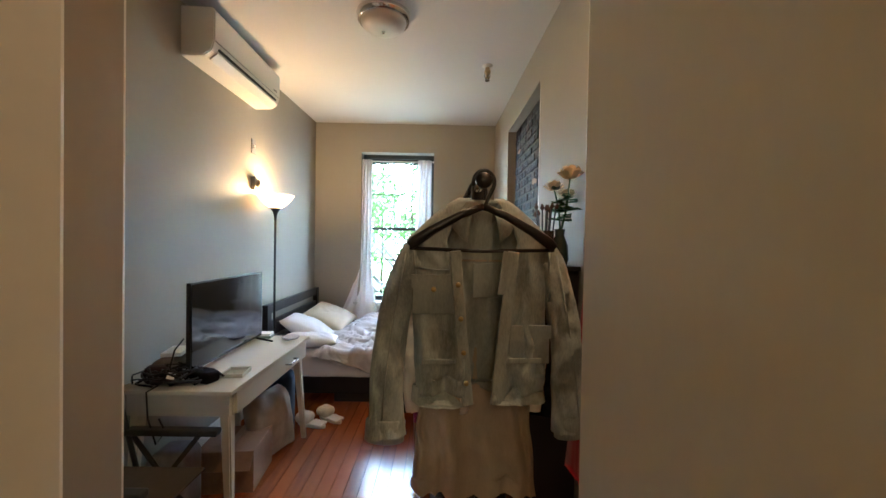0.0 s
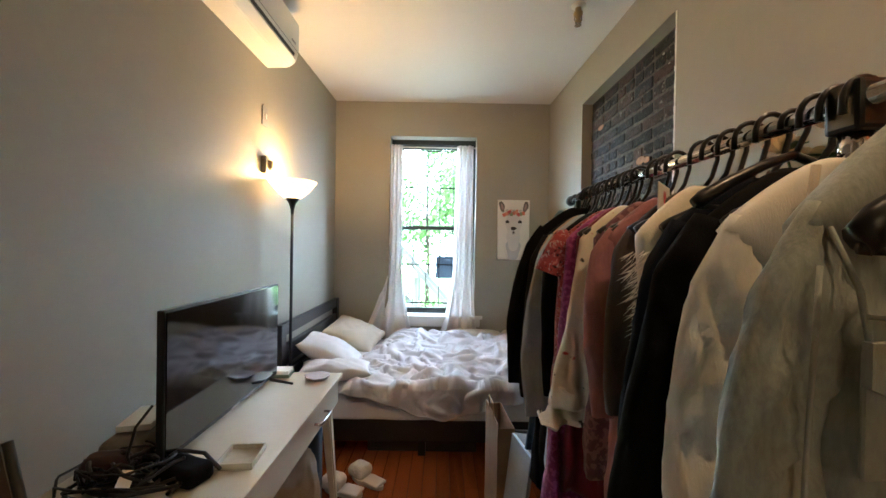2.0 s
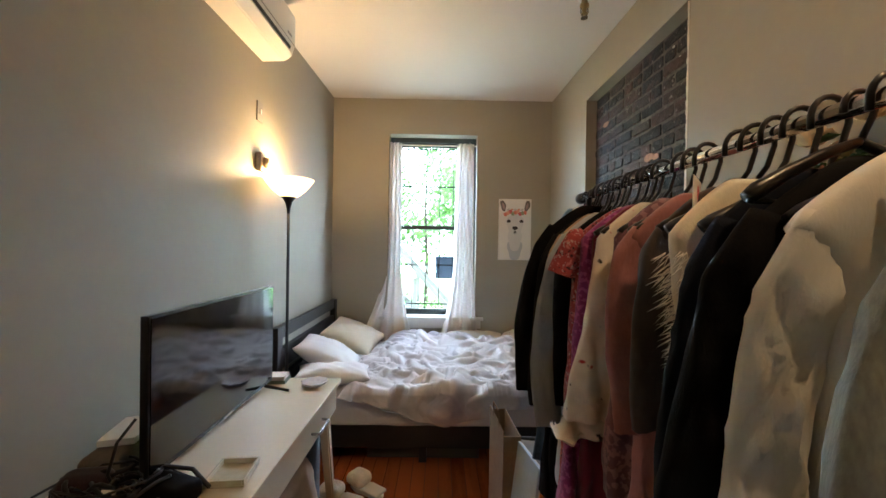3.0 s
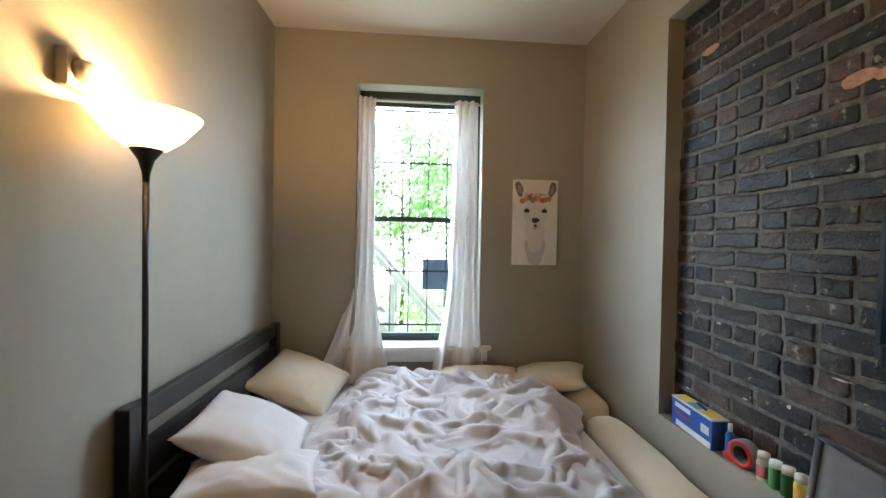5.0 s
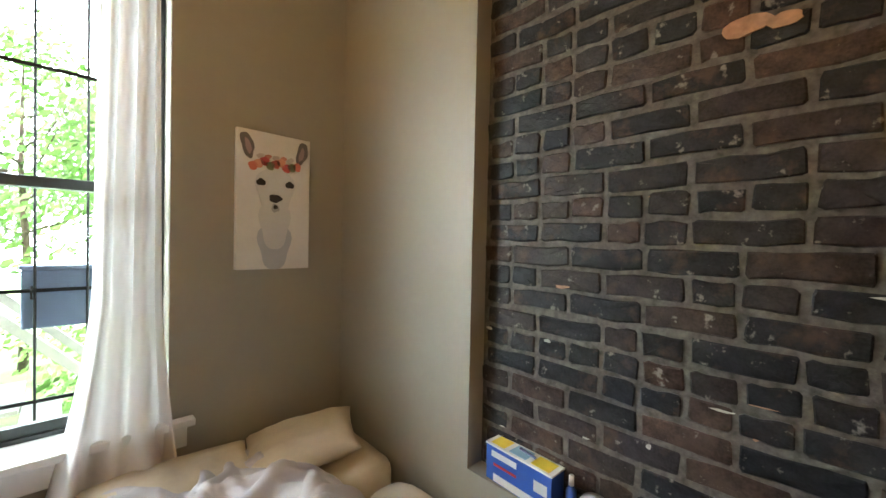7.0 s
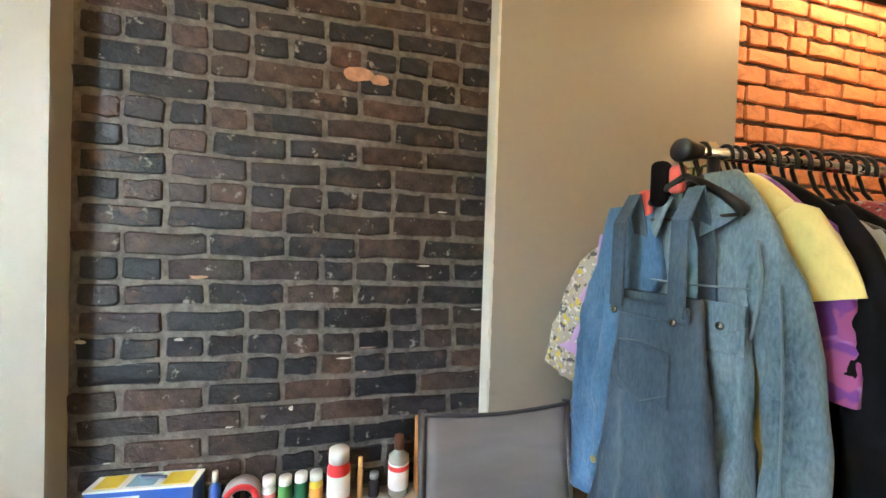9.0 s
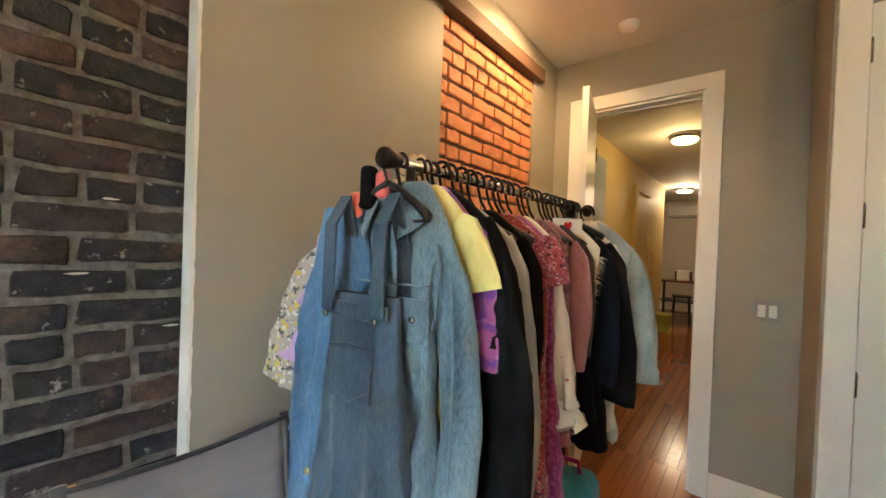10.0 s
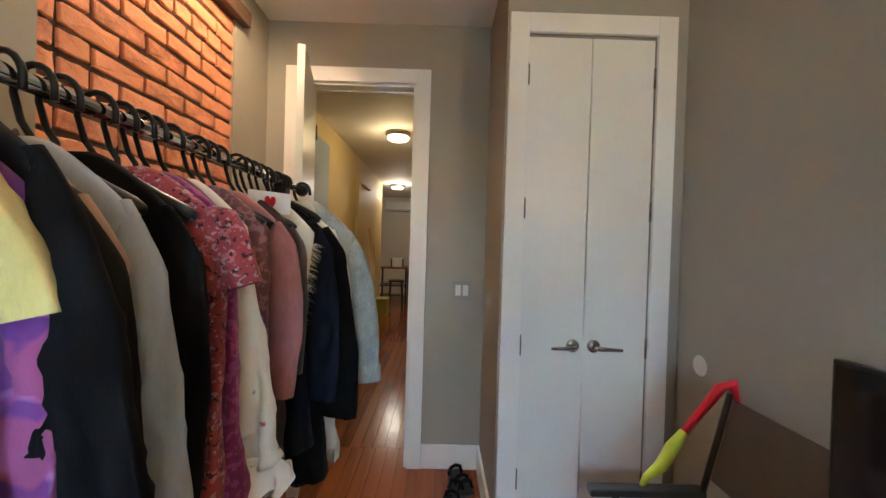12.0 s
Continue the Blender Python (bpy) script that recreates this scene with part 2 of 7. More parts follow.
def add_tube(bm, pts, r, seg=8, caps=True):
    """A round tube along points; r a number or one radius for each point."""
    pts = [Vector(p) for p in pts]
    rad = r if isinstance(r, (list, tuple)) else [r] * len(pts)
    rings, side = [], None
    for i, p in enumerate(pts):
        d = (pts[min(i + 1, len(pts) - 1)] - pts[max(i - 1, 0)]).normalized()
        if side is None:
            side = d.orthogonal().normalized()
        side = (side - d * side.dot(d)).normalized()
        up = d.cross(side)
        rings.append([bm.verts.new(p + rad[i] * (math.cos(a) * side + math.sin(a) * up))
                      for a in (2 * math.pi * k / seg for k in range(seg))])
    for a, b in zip(rings, rings[1:]):
        for k in range(seg):
            bm.faces.new((a[k], a[(k + 1) % seg], b[(k + 1) % seg], b[k]))
    if caps:
        bm.faces.new(rings[0][::-1])
        bm.faces.new(rings[-1])


def tube(pts, r, seg=8):
    bm = bmesh.new()
    add_tube(bm, pts, r, seg)
    bmesh.ops.recalc_face_normals(bm, faces=bm.faces)
    return bm


def lathe(profile, seg=24, m=None):
    """Turns (radius, z) pairs round z."""
    bm = bmesh.new()
    rings = []
    for r, z in profile:
        if r < 1e-5:
            rings.append([bm.verts.new((0, 0, z))])
        else:
            rings.append([bm.verts.new((r * math.cos(a), r * math.sin(a), z)) for a in (2 * math.pi * k / seg for k in range(seg))])
    for a, b in zip(rings, rings[1:]):
        for k in range(seg):
            q = [a[k % len(a)], a[(k + 1) % len(a)], b[(k + 1) % len(b)], b[k % len(b)]]
            q = [v for i, v in enumerate(q) if v not in q[:i]]
            if len(q) > 2:
                bm.faces.new(q)
    if m is not None:
        bmesh.ops.transform(bm, matrix=m, verts=bm.verts)
    bmesh.ops.recalc_face_normals(bm, faces=bm.faces)
    return bm


def wall_boxes(name, boxes, material, label, category="wall"):
    bm = bmesh.new()
    for b in boxes:
        add_box(bm, *b)
    bmesh.ops.recalc_face_normals(bm, faces=bm.faces)
    return tagged(mesh_ob(name, bm, material), label, category, kind="structure")


# ---- the bedroom's shell ----
WX, EX, NY, SY = -1.58, 0.69, 4.80, 0.24
TOP = 3.12
wall_boxes("wall_west", [(WX - 0.12, WX, 0.87, NY + 0.25, 0, TOP)], M_WALL, "greige painted bedroom wall, smooth plaster")
WL, WR, WB, WT = -1.0, -0.083, 0.68, 2.595
wall_boxes("wall_north", [(WX, WL, NY, NY + 0.25, 0, TOP), (WR, EX + 0.30, NY, NY + 0.25, 0, TOP),
                          (WL, WR, NY, NY + 0.25, 0, WB), (WL, WR, NY, NY + 0.25, WT, TOP)], M_WALL, "greige painted wall round the window")
# recesses with bare brick: black one and red one
B0, B1, BZ0, BZ1 = 2.63, 3.865, 0.595, 2.605
R0, R1, RZ0, RZ1 = 0.62, 1.60, 1.575, 2.60
bx = EX + 0.10
wall_boxes("wall_east", [(EX, bx, B1, NY, 0, TOP), (EX, bx, B0, B1, 0, BZ0), (EX, bx, B0, B1, BZ1, TOP), (EX, bx, R1, B0, 0, TOP),
                         (EX, bx, R0, R1, 0, RZ0), (EX, bx, R0, R1, RZ1 + 0.09, TOP), (EX, bx, 0.10, R0, 0, TOP),
                         (bx, EX + 0.30, 0.10, NY, 0, TOP)], M_WALL, "greige painted wall with two brick recesses")
DL, DR, DT = -0.257, 0.475, 2.45
wall_boxes("wall_south", [(-0.79, DL, 0.10, SY, 0, TOP), (DR, EX, 0.10, SY, 0, TOP), (DL, DR, 0.10, SY, DT, TOP)], M_WALL, "greige painted wall round the bedroom door")
CY, CR, CL, CT = 0.87, -0.825, -1.432, 2.445
wall_boxes("closet_wall", [(-0.79, -0.725, SY, CY, 0, TOP), (CR, -0.79, CY - 0.10, CY, 0, TOP), (WX, CL, CY - 0.10, CY, 0, TOP),
                           (CL, CR, CY - 0.10, CY, CT, TOP), (WX - 0.12, WX, 0.10, CY, 0, TOP), (WX, -0.79, 0.10, 0.2, 0, TOP)],
           M_WALL, "greige painted closet wall jutting into the room")


def slab(x0, x1, y0, y1, z0, z1, thick):
    bm = bmesh.new()
    vs = [bm.verts.new(p) for p in ((x0, y0, z0), (x1, y0, z0), (x1, y1, z1), (x0, y1, z1))]
    vt = [bm.verts.new((v.co.x, v.co.y, max(z0, z1) + thick)) for v in vs]
    bm.faces.new(vs)
    bm.faces.new(vt)
    for k in range(4):
        bm.faces.new((vs[k], vs[(k + 1) % 4], vt[(k + 1) % 4], vt[k]))
    bmesh.ops.recalc_face_normals(bm, faces=bm.faces)
    return bm


tagged(mesh_ob("ceiling", slab(WX - 0.11, EX + 0.29, 0.11, NY + 0.24, 2.825, 2.965, 0.2), M_CEIL), "off-white painted plaster ceiling", "ceiling", kind="structure")
floor = tagged(mesh_ob("floor", box(-1.7, 1.0, -8.2, 5.0, -0.12, -0.012), M_SUB), "glossy reddish oak plank floor", "floor", kind="structure")

# ---- the hall beyond the door ----
HX = 0.86
wall_boxes("wall_hall_east", [(HX, HX + 0.12, -5.6, 0.10, 0, 2.9), (EX, HX, -0.02, 0.10, 0, 2.9)], M_HALLWALL, "yellow painted hall wall")
wall_boxes("wall_hall_west", [(-0.6, -0.48, -8.2, 0.10, 0, 2.9)], M_HALLWALL, "yellow painted hall wall")
wall_boxes("wall_far_room", [(-0.6, 3.0, -8.3, -8.2, 0, 2.9), (2.9, 3.0, -8.2, -5.6, 0, 2.9), (0.98, 3.0, -5.72, -5.6, 0, 2.9)], M_FARWALL, "pale painted wall of the far room")
tagged(mesh_ob("ceiling_hall", box(-0.6, 3.0, -8.3, 0.10, 2.76, 2.9), M_CEIL), "off-white hall ceiling", "ceiling", kind="structure")
tagged(mesh_ob("floor_far_room", box(1.0, 3.0, -8.3, -5.6, -0.12, 0.0), M_PLANK), "reddish oak floor of the far room", "floor", kind="structure")

# ---- trim, doors, window ----


def casing(name, label, x0, x1, top, y0, y1, w=0.092, bottom=0.0):
    """Two legs and a head round an opening in a wall along x."""
    t = thing(name, label, "door casing", kind="structure")
    part("casing_leg", box(x0 - w, x0, y0, y1, bottom, top + w, 0.004), M_TRIM, t)
    part("casing_leg", box(x1, x1 + w, y0, y1, bottom, top + w, 0.004), M_TRIM, t)
    part("casing_head", box(x0, x1, y0, y1, top, top + w, 0.004), M_TRIM, t)
    return t


casing("trim_door", "white painted casing round the bedroom door", DL, DR, DT, SY, SY + 0.022)
casing("trim_door_hall", "white painted casing on the hall side", DL, DR, DT, 0.078, 0.10)
jamb = thing("door_jamb", "white painted door jamb with stop", "door jamb", kind="structure")
part("jamb_side", box(DL, DL + 0.016, 0.10, SY, 0, DT), M_TRIM, jamb)
part("jamb_side", box(DR - 0.016, DR, 0.10, SY, 0, DT), M_TRIM, jamb)
part("jamb_head", box(DL + 0.016, DR - 0.016, 0.10, SY, DT - 0.016, DT), M_TRIM, jamb)
part("door_stop", box(DL + 0.016, DR - 0.016, 0.13, 0.165, DT - 0.028, DT - 0.016), M_TRIM, jamb)
casing("trim_closet", "white painted casing round the closet doors", CL, CR, CT, CY, CY + 0.02, w=0.09)


def lever_handle(parent, x, y, z, side, out):
    """A round rose with a lever; side: which way the lever points, out: which way along y it stands off."""
    h = part("handle", lathe([(0.0, 0.012), (0.027, 0.012), (0.031, 0.006), (0.031, 0.0)], 24, pose(x, y, z, -90 * out)), M_STEEL, parent, "brushed nickel lever handle", True)
    pts = [(x, y + out * 0.008, z), (x, y + out * 0.048, z), (x + side * 0.02, y + out * 0.055, z), (x + side * 0.06, y + out * 0.056, z - 0.001), (x + side * 0.115, y + out * 0.052, z - 0.004)]
    part("lever", tube(pts, [0.011, 0.011, 0.011, 0.009, 0.007], 10), M_STEEL, h, "", True)
    return h


def hinge(parent, x, y, z):
    hg = part("hinge", tube([(x, y, z - 0.045), (x, y, z + 0.045)], 0.006, 8), M_STEEL, parent, "", True)
    part("hinge_pin", tube([(x, y, z + 0.045), (x, y, z + 0.053)], 0.004, 6), M_STEEL, hg)
    return hg


closet = thing("closet_door", "pair of tall flat white closet doors, shut", "closet doors", (0, 0, 0))
mid = (CL + CR) / 2 - 0.002
for x0, x1, hx, s in ((CL + 0.004, mid - 0.002, CL + 0.004, -1), (mid + 0.002, CR - 0.004, CR - 0.004, 1)):
    leaf = part("door_leaf", box(x0, x1, CY - 0.042, CY - 0.004, 0.008, CT - 0.012, 0.002), M_DOORW, closet)
    lever_handle(leaf, mid + s * 0.05, CY - 0.004, 0.975, s, 1)
    for z in (0.33, 0.97, 1.62, 2.25):
        hinge(leaf, hx, CY + 0.002, z)
part("head_track", box(CL, CR, CY - 0.05, CY - 0.006, CT - 0.010, CT - 0.001), M_GREYPL, closet)

# the bedroom door stands open into the room on its east jamb
ang = 77.0
bdoor = thing("door_1", "flat white bedroom door standing wide open", "door", (DR - 0.062, 0.135, 0.006), 180 - ang, kind="structure")
part("door_leaf", box(0.0, 0.60, -0.038, 0.0, 0, 2.43, 0.002), M_DOORW, bdoor)
for z in (0.3, 1.2, 2.15):
    hinge(bdoor, -0.004, 0.004, z)


def baseboard(boxes):
    bm = bmesh.new()
    for b in boxes:
        add_box(bm, *b, 0, 0.155, 0.004)
    bmesh.ops.recalc_face_normals(bm, faces=bm.faces)
    return tagged(mesh_ob("baseboard", bm, M_TRIM), "white painted baseboard along the walls", "baseboard", kind="structure")


baseboard([(-0.707, DL - 0.094, SY, SY + 0.016), (DR + 0.094, EX - 0.016, SY, SY + 0.016), (-0.725, -0.709, SY, CY + 0.0),
           (WX, WX + 0.016, CY + 0.022, NY), (EX - 0.016, EX, SY, NY), (WX + 0.016, EX - 0.016, NY - 0.016, NY),
           (HX - 0.016, HX, -5.6, -0.02), (-0.48, -0.464, -8.2, 0.08)])

# window: dark double-hung sash deep in a plastered reveal
win = thing("window_1", "dark-framed double-hung window with an iron grille outside", "window", kind="structure")
fy = NY + 0.16
bm = bmesh.new()
for b in ((WL, WL + 0.045, fy - 0.02, fy + 0.07, WB, WT), (WR - 0.045, WR, fy - 0.02, fy + 0.07, WB, WT),
          (WL + 0.045, WR - 0.045, fy - 0.02, fy + 0.07, WT - 0.05, WT), (WL + 0.045, WR - 0.045, fy - 0.02, fy + 0.07, WB, WB + 0.035)):
    add_box(bm, *b, 0.003)
bmesh.ops.recalc_face_normals(bm, faces=bm.faces)
part("window_frame", bm, M_WINFRAME, win)
zm = 1.632
for name, z0, z1, y0 in (("lower_sash", WB + 0.035, zm + 0.02, fy - 0.012), ("upper_sash", zm - 0.02, WT - 0.05, fy + 0.026)):
    bm = bmesh.new()
    a, b = WL + 0.045, WR - 0.045
    for q in ((a, a + 0.035, z0, z1), (b - 0.035, b, z0, z1), (a + 0.035, b - 0.035, z1 - 0.04, z1), (a + 0.035, b - 0.035, z0, z0 + 0.04)):
        add_box(bm, q[0], q[1], y0, y0 + 0.034, q[2], q[3], 0.003)
    bmesh.ops.recalc_face_normals(bm, faces=bm.faces)
    sash = part(name, bm, M_WINFRAME, win)
    pane = part("pane", box(a + 0.033, b - 0.033, y0 + 0.015, y0 + 0.019, z0 + 0.038, z1 - 0.038), M_GLASS, sash)
    pane.visible_shadow = False
part("sash_lock", box(-0.58, -0.52, fy - 0.03, fy - 0.012, zm + 0.02, zm + 0.032, 0.003), M_GREYPL, win)
sill = part("window_sill", box(WL - 0.085, WR + 0.085, NY - 0.05, NY, WB - 0.012, WB + 0.018, 0.006), M_SILL, win)
part("sill_board", box(WL + 0.001, WR - 0.001, NY, fy - 0.02, WB - 0.001, WB + 0.018, 0.002), M_SILL, win)
part("sill_apron", box(WL - 0.06, WR + 0.06, NY - 0.022, NY, WB - 0.10, WB - 0.012, 0.004), M_SILL, win)

grille = thing("window_grille", "black iron security bars outside the window", "window grille", (0, 0, 0))
gy = NY + 0.33
for k in range(6):
    x = WL + 0.08 + k * (WR - WL - 0.16) / 5
    part("bar", tube([(x, gy, WB - 0.05), (x, gy, WT + 0.05)], 0.005, 6), M_IRON, grille)
for z in (0.78, 1.22, 2.1, 2.52):
    part("cross_bar", box(WL - 0.06, WR + 0.06, gy - 0.004, gy + 0.004, z - 0.007, z + 0.007), M_IRON, grille)
for x in (WL - 0.055, WR + 0.055):
    for z in (0.78, 2.52):
        part("bracket", box(x - 0.01, x + 0.01, NY + 0.25, gy, z - 0.01, z + 0.01), M_IRON, grille)

# curtains on a thin white rod inside the reveal
rod = thing("curtain_rod", "thin white tension rod across the window", "curtain rod")
part("rod", tube([(WL + 0.001, NY + 0.05, 2.492), (WR - 0.001, NY + 0.05, 2.492)], 0.008, 10), M_WHITEPL, rod, "", True)
for x in (WL + 0.006, WR - 0.006):
    part("end_cap", tube([(x - 0.005, NY + 0.05, 2.492), (x + 0.005, NY + 0.05, 2.492)], 0.013, 10), M_WHITEPL, rod)


def curtain(label, x_top, w_top, x_bot, w_bot, z_bot, seed, sweep):
    """A gathered panel: narrow at the rod, flaring and swept into the room at the bottom."""
    rnd = random.Random(seed)
    nz, nx = 44, 64
    ph = [rnd.uniform(0, 6.28) for _ in range(4)]
    bm = bmesh.new()
    rows = []
    for i in range(nz + 1):
        f = i / nz
        z = 2.515 + (z_bot - 2.515) * f
        g = max(0.0, (f - 0.62) / 0.38) ** 1.6
        xc = x_top + (x_bot - x_top) * (0.15 * f + 0.85 * g)
        w = w_top * (1 + 0.35 * f) + (w_bot - w_top * 1.35) * g
        yc = NY + 0.05 - 0.02 * f - sweep * g
        row = []
        for j in range(nx + 1):
            u = j / nx
            fold = math.sin(u * 21 + ph[0] + 0.8 * math.sin(f * 3 + ph[1])) * (0.019 + 0.012 * g) + math.sin(u * 13 + ph[2] + f * 2) * (0.006 + 0.03 * g)
            row.append(bm.verts.new((xc + (u - 0.5) * w + 0.004 * math.sin(u * 17 + f * 3 + ph[3]), yc + fold, z + 0.02 * g * math.sin(u * 5 + ph[2]))))
        rows.append(row)
    for a, b in zip(rows, rows[1:]):
        for j in range(nx):
            bm.faces.new((a[j], a[j + 1], b[j + 1], b[j]))
    c = mesh_ob("curtain", bm, M_CURTAIN, None, True)
    s = c.modifiers.new("thickness", "SOLIDIFY")
    s.thickness = 0.003
    return tagged(c, label, "curtain", "window curtains")


curtain("white cotton curtain panel gathered to the side, swept outward below", -0.94, 0.13, -0.98, 0.52, 0.50, 3, 0.15)
curtain("white cotton curtain panel hanging over the sill end", -0.20, 0.17, -0.25, 0.38, 0.50, 8, 0.13)

# ---- bed ----
BX0, BX1, BY0, BY1 = -1.49, 0.37, 3.34, 4.74
bed = thing("bed", "unmade double bed with black-brown slatted headboard and frame", "bed", (0, 0, 0))
hb = part("headboard", box(-1.565, -1.515, BY0 + 0.02, BY0 + 0.10, 0, 0.872, 0.004), M_BLACKWOOD, bed)
part("headboard_post", box(-1.565, -1.515, BY1 - 0.03, BY1 + 0.045, 0, 0.872, 0.004), M_BLACKWOOD, hb)
for z0, z1 in ((0.785, 0.872), (0.575, 0.715), (0.30, 0.52)):
    part("headboard_rail", box(-1.558, -1.522, BY0 + 0.10, BY1 - 0.03, z0, z1, 0.004), M_BLACKWOOD, hb)
part("side_rail", box(-1.515, BX1 + 0.02, BY0 + 0.005, BY0 + 0.03, 0.10, 0.27, 0.004), M_BLACKWOOD, bed)
part("side_rail", box(-1.515, BX1 + 0.02, BY1 + 0.01, BY1 + 0.035, 0.10, 0.27, 0.004), M_BLACKWOOD, bed)
part("foot_rail", box(BX1 + 0.02, BX1 + 0.05, BY0 + 0.005, BY1 + 0.035, 0.10, 0.27, 0.004), M_BLACKWOOD, bed)
part("bed_base", box(-1.515, BX1 + 0.02, BY0 + 0.03, BY1 + 0.01, 0.20, 0.225), M_BLACKWOOD, bed)
for x in (BX1 - 0.02, -0.55):
    for y in (BY0 + 0.04, BY1 - 0.04):
        part("leg", box(x - 0.025, x + 0.025, y - 0.025, y + 0.025, 0, 0.20, 0.003), M_BLACKWOOD, bed)


def soft_block(nx, ny, nz, x0, x1, y0, y1, z0, z1, r, wob, seed):
    """A rounded, slightly uneven upholstered block."""
    bm = box(x0, x1, y0, y1, z0, z1)
    bmesh.ops.subdivide_edges(bm, edges=bm.edges, cuts=18, use_grid_fill=True)
    c = Vector(((x0 + x1) / 2, (y0 + y1) / 2, (z0 + z1) / 2))
    h = Vector(((x1 - x0) / 2, (y1 - y0) / 2, (z1 - z0) / 2))
    for v in bm.verts:
        d = v.co - c
        q = Vector([max(-h[k] + r, min(h[k] - r, d[k])) for k in range(3)])
        e = d - q
        if e.length > 1e-6:
            d = q + e.normalized() * r
        n = noise.noise(Vector((v.co.x * 5 + seed, v.co.y * 5, v.co.z * 7)))
        v.co = c + d * (1 + 0.0) + Vector((0, 0, 1)) * n * wob
    return bm


part("mattress", soft_block(0, 0, 0, BX0, BX1, BY0, BY1, 0.225, 0.462, 0.045, 0.006, 2), M_SHEET, bed, "mattress in a white fitted sheet", True)


def ridge(x, y, s):
    return 1 - abs(noise.noise(Vector((x, y, s)))) * 2


def fold_field(xs, ys, n, length, width, height, seed):
    """Crumpled cloth: many bent folds, steep on one side, laid over one another."""
    rnd = random.Random(seed)
    total = np.zeros_like(xs)
    for _ in range(n):
        cx, cy = rnd.uniform(xs.min(), xs.max()), rnd.uniform(ys.min(), ys.max())
        a, bend = rnd.uniform(0, math.pi), rnd.uniform(-2.2, 2.2)
        ln, w, h = rnd.uniform(*length), rnd.uniform(*width), rnd.uniform(*height)
        p = (xs - cx) * math.cos(a) + (ys - cy) * math.sin(a)
        q = (ys - cy) * math.cos(a) - (xs - cx) * math.sin(a) - bend * p * p
        w_side = np.where(q > 0, w * 0.8, w * 1.5)
        taper = np.clip(1 - (2 * p / ln) ** 2, 0, 1) ** 0.7
        total += (h * taper * np.exp(-(q / w_side) ** 2)) ** 2.5
    return total ** 0.4


def duvet():
    """One sheet of cloth over the mattress; its near hem falls over the bed's long side."""
    nx, ny = 210, 180
    u, v = np.meshgrid(np.linspace(0, 1, nx + 1), np.linspace(0, 1, ny + 1))
    left = -1.10 + 0.12 * v + 0.05 * np.sin(v * 9)
    right = 0.23 + 0.18 * v + 0.06 * np.sin(v * 11 + 1)
    x = left + (right - left) * u
    y = 4.63 - ((1 - v) * (1.38 + 0.20 * np.exp(-((u - 0.5) / 0.24) ** 2)) - 0.05 + 0.03 * np.sin(u * 9) * (1 - v))
    folds = fold_field(x, y, 150, (0.18, 0.55), (0.018, 0.036), (0.022, 0.055), 4) + fold_field(x, y, 260, (0.06, 0.22), (0.008, 0.015), (0.005, 0.013), 5)
    swell = 0.025 * np.sin(x * 4.1 + 1.3) * np.sin(y * 3.7) + 0.02 * np.sin(x * 7.3 + y * 4.9)
    rim = np.minimum(1.0, np.minimum(9 * np.minimum(u, 1 - u), 7 * v + 0.25)) ** 0.5
    lift = np.maximum(0.012, 0.02 + rim * (0.02 + swell + folds + 0.04 * np.exp(-((v - 0.86) / 0.16) ** 2) + 0.05 * np.exp(-((u - 0.88) / 0.12) ** 2 - ((v - 0.65) / 0.22) ** 2)))
    over = np.maximum(0.0, 3.33 - y)
    x = x + 0.010 * np.sin(y * 31 + x * 13)
    z = 0.455 + lift * np.where(over > 0, 0.5, 1.0) - over * 1.0
    y = np.where(over > 0, 3.325 - 0.6 * lift - 0.012 * np.sin(u * 40), y)
    bm = bmesh.new()
    rows = [[bm.verts.new((x[j, i], y[j, i], z[j, i])) for i in range(nx + 1)] for j in range(ny + 1)]
    for a, b in zip(rows, rows[1:]):
        for i in range(nx):
            bm.faces.new((a[i], a[i + 1], b[i + 1], b[i]))
    d = mesh_ob("duvet", bm, M_DUVET, None, True)
    t = d.modifiers.new("thickness", "SOLIDIFY")
    t.thickness, t.offset = 0.010, 1.0
    return tagged(d, "crumpled white duvet thrown over the bed", "duvet")


duvet()


def pillow(label, at, size, rot, material, seed, group="bed pillows"):
    n = 26
    bm = bmesh.new()
    lx, ly, lz = size
    grids = []
    for side in (1, -1):
        g = []
        for j in range(n + 1):
            row = []
            for i in range(n + 1):
                u, v = 2 * i / n - 1, 2 * j / n - 1
                puff = ((1 - u * u) * (1 - v * v)) ** 0.42
                cr = 0.012 * noise.noise(Vector((u * 2.4 + seed, v * 2.4, side))) + 0.010 * max(0, ridge(u * 2.2, v * 2.2, seed)) ** 3
                px = u * lx / 2 * (1 - 0.07 * (1 - v * v) * abs(u))
                py = v * ly / 2 * (1 - 0.07 * (1 - u * u) * abs(v))
                row.append(bm.verts.new((px, py, side * (lz / 2 * puff + cr * puff))))
            g.append(row)
        grids.append(g)
    for g, flip in ((grids[0], False), (grids[1], True)):
        for j in range(n):
            for i in range(n):
                q = (g[j][i], g[j][i + 1], g[j + 1][i + 1], g[j + 1][i])
                bm.faces.new(q[::-1] if flip else q)
    bmesh.ops.remove_doubles(bm, verts=bm.verts, dist=0.0005)
    p = mesh_ob("pillow", bm, material, None, True)
    p.matrix_world = pose(*at, *rot)
    return tagged(p, label, "pillow", group)


